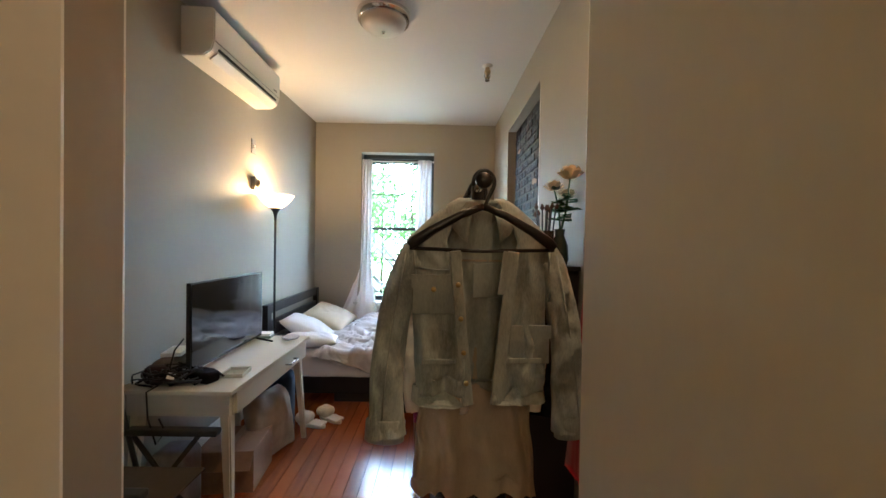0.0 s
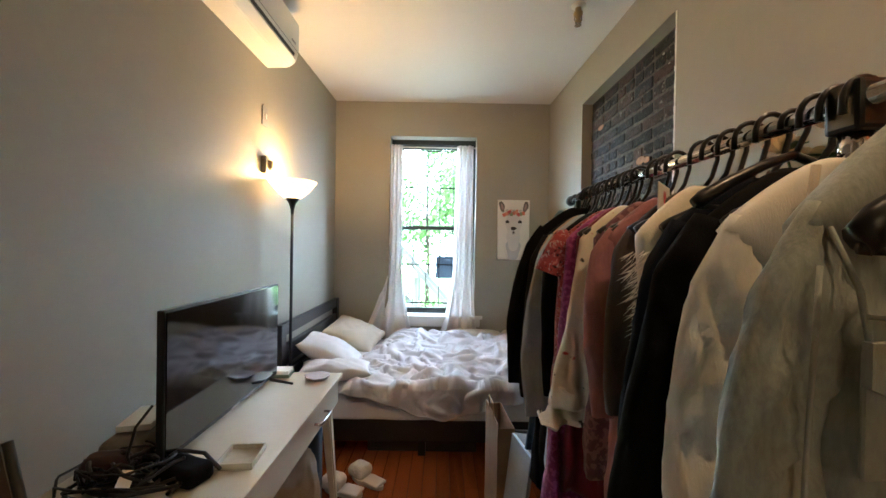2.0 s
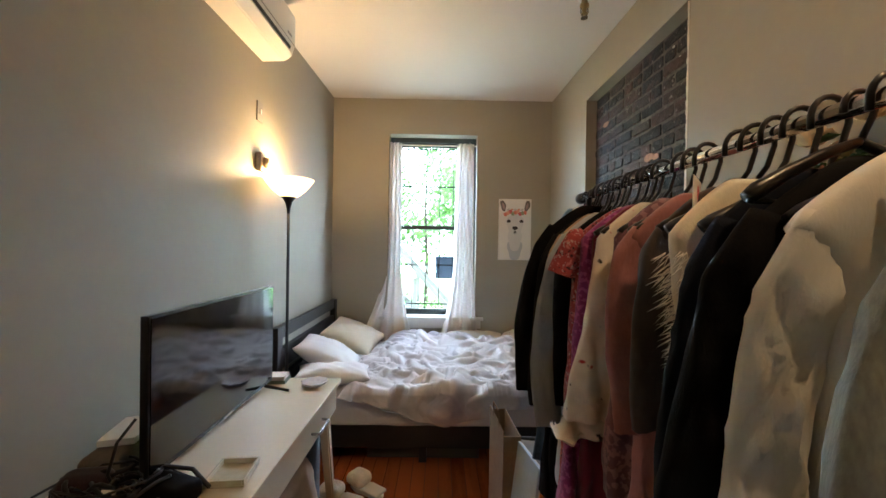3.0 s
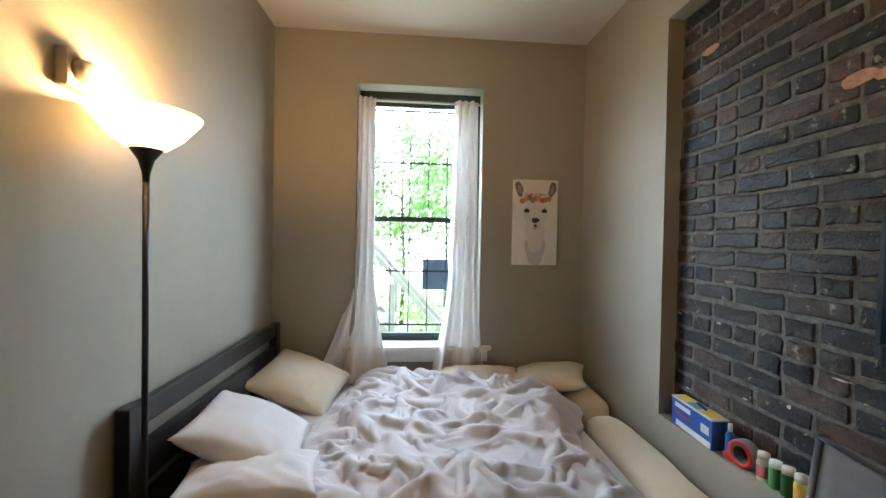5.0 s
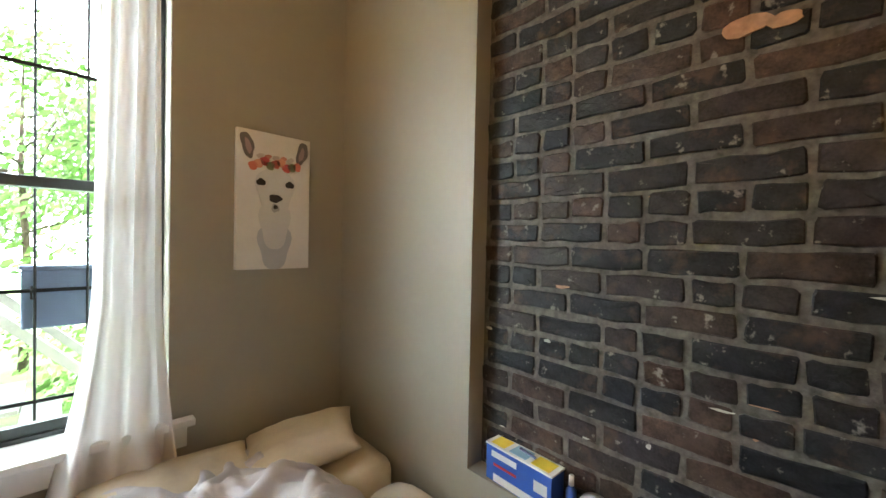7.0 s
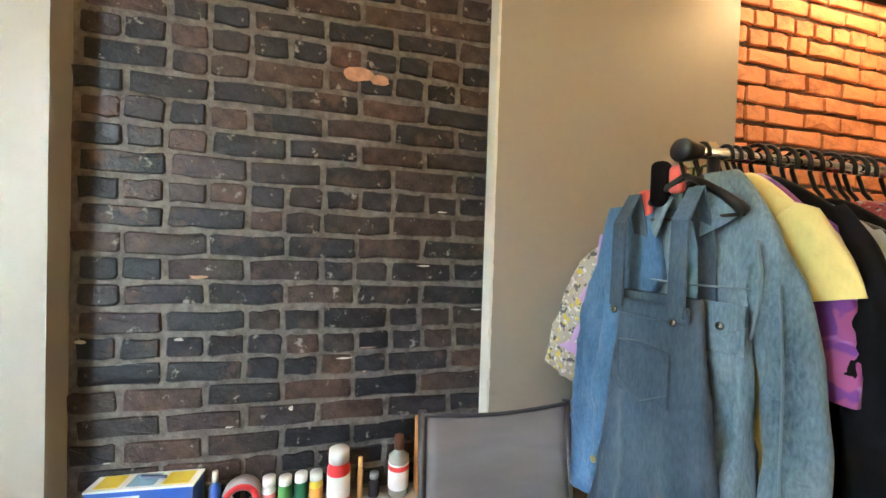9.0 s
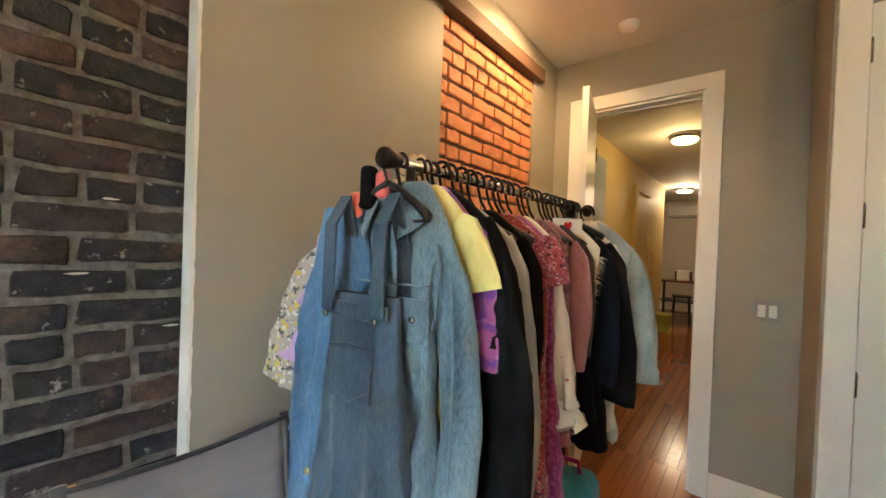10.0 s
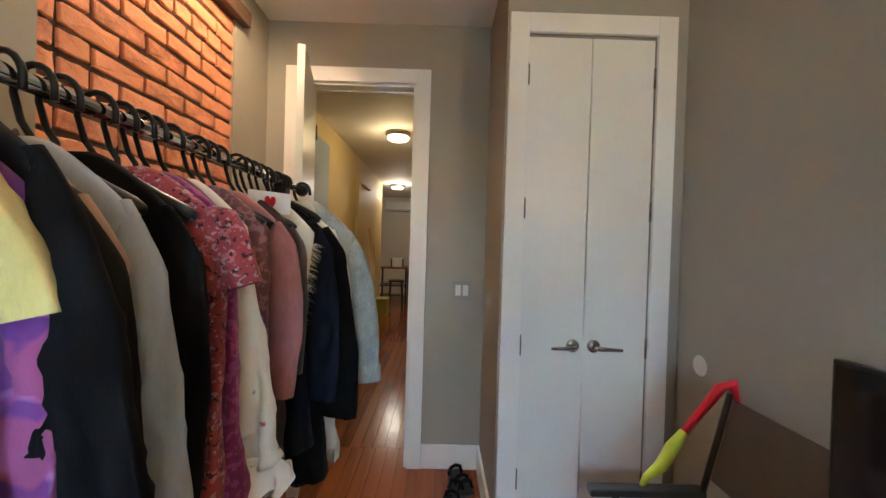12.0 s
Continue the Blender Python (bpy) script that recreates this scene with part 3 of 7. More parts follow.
pillow("white pillow leaning on the headboard", (-1.30, 3.80, 0.58), (0.50, 0.58, 0.17), (-4, 26, 8), M_SHEET, 1)
pillow("cream and white pillow in the far bed corner", (-1.27, 4.46, 0.57), (0.52, 0.50, 0.17), (10, 20, -6), M_CREAM, 4)
pillow("white pillow lying flat near the bed edge", (-1.19, 3.52, 0.535), (0.50, 0.34, 0.13), (-3, 3, 12), M_SHEET, 7)
pillow("long cream pillow against the wall under the window", (-0.12, 4.61, 0.52), (0.62, 0.28, 0.13), (8, 0, 0), M_CREAM, 9)
pillow("cream pillow in the corner by the wall", (0.36, 4.55, 0.545), (0.48, 0.34, 0.15), (6, -10, -24), M_CREAM, 12)
bol = mesh_ob("bolster_pillow", soft_block(0, 0, 0, 0.43, 0.665, 3.20, 4.22, 0.0, 0.47, 0.10, 0.02, 5), M_CREAM, None, True)
tagged(bol, "rolled cream foam pad between mattress and wall", "foam pad")
tagged(mesh_ob("rolled_blanket", soft_block(0, 0, 0, 0.42, 0.67, 4.24, 4.66, 0.0, 0.50, 0.09, 0.02, 8), M_CREAM, None, True), "cream rolled blanket at the foot of the bed", "blanket")
under = thing("storage_box", "flat dark storage box under the bed", "storage box", (-0.55, 3.66, 0))
part("box_body", box(-0.38, 0.38, -0.25, 0.25, 0, 0.085, 0.006), mat("dark_box_card", (0.06, 0.045, 0.035), 0.7), under)
part("box_lid", box(-0.39, 0.39, -0.26, 0.26, 0.085, 0.11, 0.006), mat("brown_box_lid", (0.13, 0.10, 0.07), 0.6), under)

# ---- desk and what stands on it ----
desk = thing("desk", "white desk with drawer and splayed tapered legs", "desk", (-1.505, 1.755, 0))
DW, DD, DH = 0.548, 1.065, 0.742
part("desktop", box(0, DW, 0, DD, DH - 0.022, DH, 0.004), M_WHITEDESK, desk)
for y0, y1 in ((0.04, 0.06), (DD - 0.06, DD - 0.04)):
    part("side_panel", box(0.03, DW - 0.03, y0, y1, DH - 0.135, DH - 0.022), M_WHITEDESK, desk)
part("back_panel", box(0.03, 0.05, 0.06, DD - 0.06, DH - 0.135, DH - 0.022), M_WHITEDESK, desk)
part("drawer_bottom", box(0.05, DW - 0.05, 0.06, DD - 0.06, DH - 0.135, DH - 0.125), M_WHITEDESK, desk)
part("front_rail", box(DW - 0.034, DW - 0.022, 0.06, DD - 0.06, DH - 0.135, DH - 0.024), M_WHITEDESK, desk)
drawer = part("drawer_front", box(DW - 0.022, DW - 0.006, 0.065, DD - 0.065, DH - 0.132, DH - 0.026, 0.003), M_WHITEDESK, desk)
part("drawer_handle", tube([(DW - 0.006, 0.64, DH - 0.078), (DW + 0.022, 0.64, DH - 0.078), (DW + 0.026, 0.65, DH - 0.078), (DW + 0.026, 0.76, DH - 0.078), (DW + 0.022, 0.77, DH - 0.078), (DW - 0.006, 0.77, DH - 0.078)], 0.0055, 8), M_STEEL, drawer, "brushed steel bar handle", True)


def taper_leg(x, y, dx, dy):
    bm = bmesh.new()
    top, foot = (x, y, DH - 0.03), (x + dx, y + dy, 0)
    a = [bm.verts.new((top[0] + sx * 0.027, top[1] + sy * 0.027, top[2])) for sx, sy in ((-1, -1), (1, -1), (1, 1), (-1, 1))]
    b = [bm.verts.new((foot[0] + sx * 0.015, foot[1] + sy * 0.015, 0)) for sx, sy in ((-1, -1), (1, -1), (1, 1), (-1, 1))]
    bm.faces.new(a)
    bm.faces.new(b[::-1])
    for k in range(4):
        bm.faces.new((a[k], b[k], b[(k + 1) % 4], a[(k + 1) % 4]))
    bmesh.ops.bevel(bm, geom=[e for e in bm.edges if abs(e.verts[0].co.z - e.verts[1].co.z) > 0.3], offset=0.006, segments=2, affect="EDGES")
    bmesh.ops.recalc_face_normals(bm, faces=bm.faces)
    return bm


for x, y, dx, dy in ((0.06, 0.09, -0.02, -0.05), (DW - 0.07, 0.09, 0.05, -0.05), (0.06, DD - 0.09, -0.02, 0.05), (DW - 0.07, DD - 0.09, 0.05, 0.05)):
    part("leg", taper_leg(x, y, dx, dy), M_WHITEDESK, desk)

tv = thing("television", "black flat-screen television, switched off, on the desk", "television", (-1.245, 2.292, 0.742), 1.0)
part("tv_back", box(-0.055, -0.022, -0.34, 0.34, 0.10, 0.40, 0.012), M_BLACKPL, tv)
part("bezel", box(-0.024, -0.002, -0.398, 0.398, 0.034, 0.488, 0.004), M_BLACKPL, tv)
part("screen", box(-0.002, 0.0008, -0.389, 0.389, 0.052, 0.479), M_SCREEN, tv, "dark glossy screen")
for s in (-1, 1):
    part("foot", tube([(0.005 - 0.02, s * 0.32, 0.05), (0.0, s * 0.325, 0.03), (0.10, s * 0.34, 0.006)], [0.008, 0.008, 0.006], 8), M_BLACKPL, tv)
    part("foot", tube([(-0.02, s * 0.32, 0.05), (-0.03, s * 0.325, 0.03), (-0.11, s * 0.33, 0.006)], [0.008, 0.008, 0.006], 8), M_BLACKPL, tv)
part("badge", box(0.0008, 0.0016, -0.03, 0.03, 0.039, 0.046), M_GREYPL, tv)

# ---- air conditioner, fixtures on walls and ceiling ----
ac = thing("air_conditioner", "white wall-mounted split air conditioner", "air conditioner", (WX, 2.30, 2.56))
AL = 0.93
prof = [(0.0, 0.30), (0.19, 0.295), (0.205, 0.27), (0.205, 0.10), (0.185, 0.035), (0.14, 0.005), (0.0, 0.0)]
bm = bmesh.new()
e0 = [bm.verts.new((x, 0, z)) for x, z in prof]
e1 = [bm.verts.new((x, AL, z)) for x, z in prof]
bm.faces.new(e0)
bm.faces.new(e1[::-1])
for k in range(len(prof)):
    bm.faces.new((e0[k], e1[k], e1[(k + 1) % len(prof)], e0[(k + 1) % len(prof)]))
bmesh.ops.bevel(bm, geom=bm.edges[:], offset=0.006, segments=2, affect="EDGES")
bmesh.ops.recalc_face_normals(bm, faces=bm.faces)
part("housing", bm, M_WHITEPL, ac)
lou = part("louvre", box(-0.004, 0.004, 0.05, AL - 0.05, -0.03, 0.03, 0.002, pose(0.172, 0, 0.022, 0, 52)), M_WHITEPL, ac)
part("outlet_slot", box(-0.003, 0.003, 0.06, AL - 0.06, -0.008, 0.008, 0.0, pose(0.196, 0, 0.062, 0, 18)), M_BLACKPL, ac, "dark air outlet slot")
part("front_seam", box(0.2035, 0.2062, 0.01, AL - 0.01, 0.092, 0.096), M_GREYPL, ac)
part("end_cover", box(0.03, 0.07, -0.004, 0.0, 0.02, 0.06, 0.001), M_WHITEPL, ac)
part("indicator", box(0.2045, 0.2065, AL - 0.12, AL - 0.06, 0.12, 0.135), M_GREYPL, ac)


def ceiling_z(y):
    return 2.825 + (y - 0.11) / (NY + 0.13) * 0.14


def dome_light(name, label, at, r, glass, metal, drop=0.11):
    t = thing(name, label, "ceiling light", at)
    part("base_ring", lathe([(0, 0.0), (r, 0.0), (r * 1.02, -0.02), (r * 0.97, -0.05), (r * 0.86, -0.052), (0, -0.05)], 40), metal, t, "", True)
    part("dome", lathe([(r * 0.86, -0.05), (r * 0.84, -0.07), (r * 0.7, -0.092), (r * 0.45, -drop + 0.003), (r * 0.15, -drop), (0, -drop)], 40), glass, t, "", True)
    part("finial", lathe([(0, -drop), (0.010, -drop - 0.002), (0.008, -drop - 0.014), (0, -drop - 0.018)], 12), metal, t, "", True)
    return t


dome_light("ceiling_light", "unlit frosted dome ceiling light with chrome ring", (-0.375, 2.40, ceiling_z(2.4) + 0.004), 0.165, M_DOMEOFF, M_CHROME)
spr = thing("sprinkler_head", "brass sprinkler head on a ceiling plate", "sprinkler", (0.37, 3.09, ceiling_z(3.09) + 0.004))
part("plate", lathe([(0, 0), (0.042, 0), (0.04, -0.012), (0.018, -0.022), (0, -0.022)], 24), M_WHITEPL, spr, "", True)
part("stem", lathe([(0.018, -0.02), (0.018, -0.045), (0.026, -0.048), (0.026, -0.065), (0.014, -0.07), (0.012, -0.095), (0.02, -0.10), (0.02, -0.106), (0, -0.108)], 16), mat("old_brass", (0.42, 0.33, 0.18), 0.4, metal=0.9), spr, "", True)
for s in (-1, 1):
    part("frame_arm", tube([(s * 0.02, 0, -0.065), (s * 0.022, 0, -0.09), (s * 0.006, 0, -0.125)], 0.004, 6), M_STEEL, spr)
part("deflector", lathe([(0, -0.122), (0.02, -0.124), (0.02, -0.127), (0, -0.127)], 16), M_STEEL, spr)
det = thing("smoke_detector", "round white smoke detector on the ceiling", "smoke detector", (0.12, 0.53, ceiling_z(0.53) + 0.003))
part("base", lathe([(0, 0), (0.06, 0), (0.06, -0.012), (0, -0.012)], 28), M_WHITEPL, det, "", True)
part("cover", lathe([(0.055, -0.012), (0.052, -0.03), (0.035, -0.045), (0, -0.047)], 28), M_WHITEPL, det, "", True)
dl = thing("ceiling_spotlight", "small lit recessed spotlight above the red brick", "ceiling light", (0.34, 1.02, ceiling_z(1.02) + 0.003))
part("trim_ring", lathe([(0.03, 0.0), (0.045, 0.0), (0.045, -0.006), (0.032, -0.01), (0.03, 0.0)], 24), M_WHITEPL, dl, "", True)
part("bulb", lathe([(0, -0.001), (0.029, -0.001), (0.02, -0.006), (0, -0.008)], 20), glow("lit_spot_lens", (1.0, 0.6, 0.25), 12.0), dl, "", True)

ts = thing("wall_plate", "grey wall control plate with a small toggle", "wall control", (WX, 3.20, 2.24))
part("plate", box(0, 0.007, -0.035, 0.035, -0.06, 0.06, 0.002), M_GREYPL, ts)
part("toggle", box(0.007, 0.014, -0.010, 0.010, -0.016, 0.016, 0.002), M_WHITEPL, ts)
sc = thing("wall_alarm", "small beige wall alarm box with a round cover", "wall alarm", (WX, 3.21, 1.93))
part("back_box", box(0, 0.035, -0.045, 0.045, -0.055, 0.055, 0.006), M_BEIGEPL, sc)
part("cover", lathe([(0, 0.03), (0.028, 0.028), (0.034, 0.0), (0, 0)], 20, pose(0.035, 0, 0.0, 0, 90)), M_BEIGEPL, sc, "", True)
sw = thing("light_switch", "double rocker light switch in a grey plate", "light switch", (-0.583, SY, 1.15))
part("plate", box(-0.058, 0.058, 0, 0.006, -0.06, 0.06, 0.002), M_GREYPL, sw)
for s in (-1, 1):
    part("rocker", box(s * 0.024 - 0.017, s * 0.024 + 0.017, 0.006, 0.010, -0.034, 0.034, 0.002), M_WHITEPL, sw)
patch = mesh_ob("wall_patch", lathe([(0, 0.0015), (0.04, 0.0015), (0.045, 0.0)], 24, pose(WX, 1.03, 0.945, 0, 90)), mat("filler", (0.74, 0.72, 0.68), 0.8), None)
tagged(patch, "pale round spot of wall filler", "wall patch", kind="structure")

# ---- torchiere ----
fl = thing("floor_lamp", "black torchiere floor lamp with a lit frosted bowl", "floor lamp", (-1.44, 3.32, 0))
part("base", lathe([(0, 0), (0.12, 0), (0.12, 0.012), (0.10, 0.02), (0.02, 0.03), (0, 0.03)], 32), M_BLACKMET, fl, "", True)
part("pole", tube([(0, 0, 0.02), (0, 0, 0.9), (0, 0, 1.70)], 0.0095, 12), M_BLACKMET, fl, "", True)
part("cup", lathe([(0.010, 1.63), (0.012, 1.66), (0.022, 1.70), (0.045, 1.735), (0.05, 1.738), (0.0, 1.738)], 24), M_BLACKMET, fl, "", True)
part("shade", lathe([(0.045, 1.735), (0.055, 1.738), (0.10, 1.775), (0.15, 1.838), (0.156, 1.850), (0.152, 1.850), (0.097, 1.785), (0.05, 1.745)], 40), M_LAMPGLASS, fl, "lit frosted glass bowl", True)
part("lamp_holder", lathe([(0, 1.738), (0.018, 1.738), (0.018, 1.79), (0, 1.79)], 16), M_WHITEPL, fl)

# ---- clothes rack ----
RX, RYS, RYN, RZ = 0.13, 1.12, 2.44, 1.64
rack = thing("clothes_rack", "black metal clothes rack packed with hanging clothes", "clothes rack", (0, 0, 0))
part("rail", tube([(RX, RYS, RZ), (RX, RYN, RZ)], 0.0135, 14), M_CHROME, rack, "chrome hanging rail", True)
for y, s in ((RYS, -1), (RYN, 1)):
    part("rail_end_cap", lathe([(0, 0.0), (0.022, 0.0), (0.025, 0.008), (0.023, 0.02), (0.017, 0.05), (0, 0.05)], 20, pose(RX, y + s * 0.012, RZ, 90 * s)), M_BLACKPL, rack, "", True)
for y in (1.31, 2.36):
    part("upright", tube([(RX, y, 0.06), (RX, y, RZ - 0.012)], 0.012, 10), M_BLACKMET, rack, "", True)
    part("foot_bar", tube([(RX - 0.20, y, 0.045), (RX + 0.20, y, 0.045)], 0.012, 10), M_BLACKMET, rack, "", True)
    for x in (RX - 0.19, RX + 0.19):
        part("foot", lathe([(0, 0), (0.02, 0), (0.02, 0.03), (0.012, 0.035), (0, 0.035)], 14, pose(x, y, 0)), M_BLACKPL, rack, "", True)
joint = part("joint", box(RX - 0.021, RX + 0.021, 1.286, 1.334, RZ - 0.045, RZ + 0.024, 0.007), M_BLACKPL, rack, "black plastic corner joint")
part("collar", lathe([(0.0125, -0.09), (0.018, -0.09), (0.0185, -0.045), (0.0125, -0.045)], 18, pose(RX, 1.31, RZ)), M_CHROME, joint, "chrome collar", True)
part("lower_bar", tube([(RX, 1.31, 0.10), (RX, 2.36, 0.10)], 0.010, 10), M_BLACKMET, rack, "", True)

# one hanger, local: hook on the rail at the origin, bar along x
hg = thing("hanger", "black plastic clothes hanger on the rail", "hanger", (RX, 1.3, RZ), 0, "hangers on the rail")
pts = [(-0.024, 0, -0.012)] + [(0.0235 * math.cos(a), 0, 0.0235 * math.sin(a) - 0.004) for a in [radians(k) for k in range(170, -31, -20)]] + [(0.008, 0, -0.040), (0.0, 0, -0.060)]
part("hook", tube(pts, 0.0046, 8), M_BLACKPL, hg, "", True)
for s in (-1, 1):
    part("shoulder_bar", tube([(0, 0, -0.052), (s * 0.05, 0, -0.070), (s * 0.11, 0, -0.100), (s * 0.150, 0, -0.124), (s * 0.162, 0, -0.134)], [0.007, 0.008, 0.010, 0.0125, 0.011], 10), M_BLACKPL, hg, "", True)
part("cross_bar", tube([(-0.162, 0, -0.138), (0, 0, -0.142), (0.162, 0, -0.138)], 0.0038, 7), M_BLACKPL, hg, "", True)
# the same with a longer neck, for the clothes along the middle of the rail
hl = thing("hanger", "black plastic clothes hanger with a long hook", "hanger", (RX, 1.5, RZ), 0, "hangers on the rail")
pts = [(-0.030, 0, -0.022)] + [(0.030 * math.cos(a), 0, 0.034 * math.sin(a) - 0.006) for a in [radians(k) for k in range(170, -31, -20)]] + [(0.018, 0, -0.050), (0.004, 0, -0.070), (0.0, 0, -0.10)]
part("hook", tube(pts, 0.0048, 8), M_BLACKPL, hl, "", True)
for s in (-1, 1):
    part("shoulder_bar", tube([(0, 0, -0.092), (s * 0.05, 0, -0.108), (s * 0.10, 0, -0.138), (s * 0.14, 0, -0.160), (s * 0.155, 0, -0.170)], [0.007, 0.008, 0.010, 0.0125, 0.011], 10), M_BLACKPL, hl, "", True)
part("cross_bar", tube([(-0.153, 0, -0.175), (0, 0, -0.178), (0.153, 0, -0.175)], 0.0038, 7), M_BLACKPL, hl, "", True)
hanger_y, long_y = [], []
LOW = 0.036


def hang_long(y, tilt=0.0):
    long_y.append(y)
    m = pose(RX, y, RZ, 0, 0, tilt)
    if len(long_y) == 1:
        hl.matrix_world = m
        return hl
    return copy_thing(hl, m)


def hang(y, tilt=0.0, size=1.0, drop=1.0):
    hanger_y.append(y)
    m = pose(RX, y, RZ, 0, 0, tilt) @ Matrix.Diagonal((size, 1, drop, 1))
    if len(hanger_y) == 1:
        hg.matrix_world = m
        return hg
    return copy_thing(hg, m)


def cloth_mat(name, color, vary=0.18, rough=0.85, tone=None, scale=9.0, **k):
    return mat(name, color, rough, vary=vary, scale=scale, fine=120, bump=0.35, bump_scale=240, dist=0.0015, sheen=0.15, tone=tone, spec=0.25, stretch=(1.6, 1.6, 0.5), **k)


def print_mat(name, ground, spots, size=38.0, cover=0.46):
    """Cloth with a scattered print of up to three colours."""
    m = cloth_mat(name, ground, 0.08)
    n, l = m.node_tree.nodes, m.node_tree.links
    p = n["Principled BSDF"]
    tc = n.new("ShaderNodeTexCoord")
    prev = p.inputs["Base Color"].links[0].from_socket
    for k, c in enumerate(spots):
        v = n.new("ShaderNodeTexNoise")
        v.inputs["Scale"].default_value, v.inputs["Detail"].default_value = size * (1 + 0.35 * k), 1.5
        mp = n.new("ShaderNodeMapping")
        mp.inputs["Scale"].default_value = (1, 1, 1)
        mp.inputs["Location"].default_value = (3.1 * k, 7.7 * k, 1.3 * k)
        l.new(tc.outputs["Object"], mp.inputs["Vector"])
        l.new(mp.outputs["Vector"], v.inputs["Vector"])
        r = n.new("ShaderNodeValToRGB")
        r.color_ramp.elements[0].position, r.color_ramp.elements[1].position = 1 - cover + 0.02, 1 - cover + 0.06
        l.new(v.outputs["Fac"], r.inputs["Fac"])
        mx = n.new("ShaderNodeMix")
        mx.data_type = "RGBA"
        mx.inputs[7].default_value = (*c, 1)
        l.new(r.outputs["Color"], mx.inputs[0])
        l.new(prev, mx.inputs[6])
        prev = mx.outputs[2]
    l.new(prev, p.inputs["Base Color"])
    return m


def body_rows(length, w_sh, w_hem, depth, folds, seed, gap=0.0, slope=0.092, neck=0.055, top=-0.050, nseg=84, nrow=56, waist=0.0, flare=0.0, pull=0.0):
    """A hanging garment's trunk as a loft of folded loops; gap: half-angle of an open front on the -y side."""
    rnd = random.Random(seed)
    ph = [rnd.uniform(0, 6.28) for _ in range(5)]
    bm = bmesh.new()
    rows = []
    for i in range(nrow + 1):
        f = i / nrow
        if f < 0.12:
            g = f / 0.12
            w = neck + (w_sh - neck) * g
            z = top - slope * g ** 1.25
            d = 0.016 + (depth * 0.75 - 0.016) * g
        else:
            g = (f - 0.12) / 0.88
            w = w_sh + (w_hem - w_sh) * g ** (1.3 + flare) - waist * math.sin(min(1, g * 1.6) * math.pi) * 0.5 - pull * min(1.0, g * 9)
            z = top - slope - (length - slope) * g
            d = depth * (0.75 + 0.5 * g)
        amp = folds * max(0.0, f - 0.1)
        row = []
        n = nseg
        for k in range(n + (1 if gap else 0)):
            if gap:
                op = gap * (1.25 - 0.85 * f)
                th = -math.pi / 2 + op + (2 * math.pi - 2 * op) * k / n
            else:
                th = -math.pi / 2 + 2 * math.pi * k / n
            c, s = math.cos(th), math.sin(th)
            x = w * (abs(c) ** 0.75) * (1 if c >= 0 else -1)
            y = d * (abs(s) ** 0.6) * (1 if s >= 0 else -1)
            face = 1 if s > 0 else 4
            wave = math.sin(x * 62 + ph[0] + 1.2 * math.sin(z * 6 + ph[1])) + 0.6 * math.sin(x * 118 + ph[2] + z * 3)
            y += amp * 0.009 * wave + amp * 0.014 * noise.noise(Vector((x * 9, z * 5, seed + face)))
            # crumples: soft diagonal ridges, stronger in the lower half and near the arms
            y += (0.4 + amp) * 0.0075 * (crease(x * 9 + z * 5, z * 3.5 - x * 2, seed + face) + 0.7 * crease(x * 15 - z * 7, z * 8 + x * 4, seed + face + 20)) * min(1, f * 5) * (-1 if s < 0 else 1)
            x += amp * 0.012 * noise.noise(Vector((z * 7, s * 2, seed + 8)))
            row.append(bm.verts.new((x, y, z + 0.008 * amp * math.sin(x * 20 + ph[3]) * (f > 0.9))))
        rows.append(row)
    for a, b in zip(rows, rows[1:]):
        m = len(a)
        for k in range(m - 1 if gap else m):
            bm.faces.new((a[k], a[(k + 1) % m], b[(k + 1) % m], b[k]))
    return bm


def crease(u, v, seed):
    """A sharp-topped ridge field, 0 to 1."""
    return max(0.0, 1 - 3.2 * abs(noise.noise(Vector((u, v, seed * 1.7))))) ** 1.6


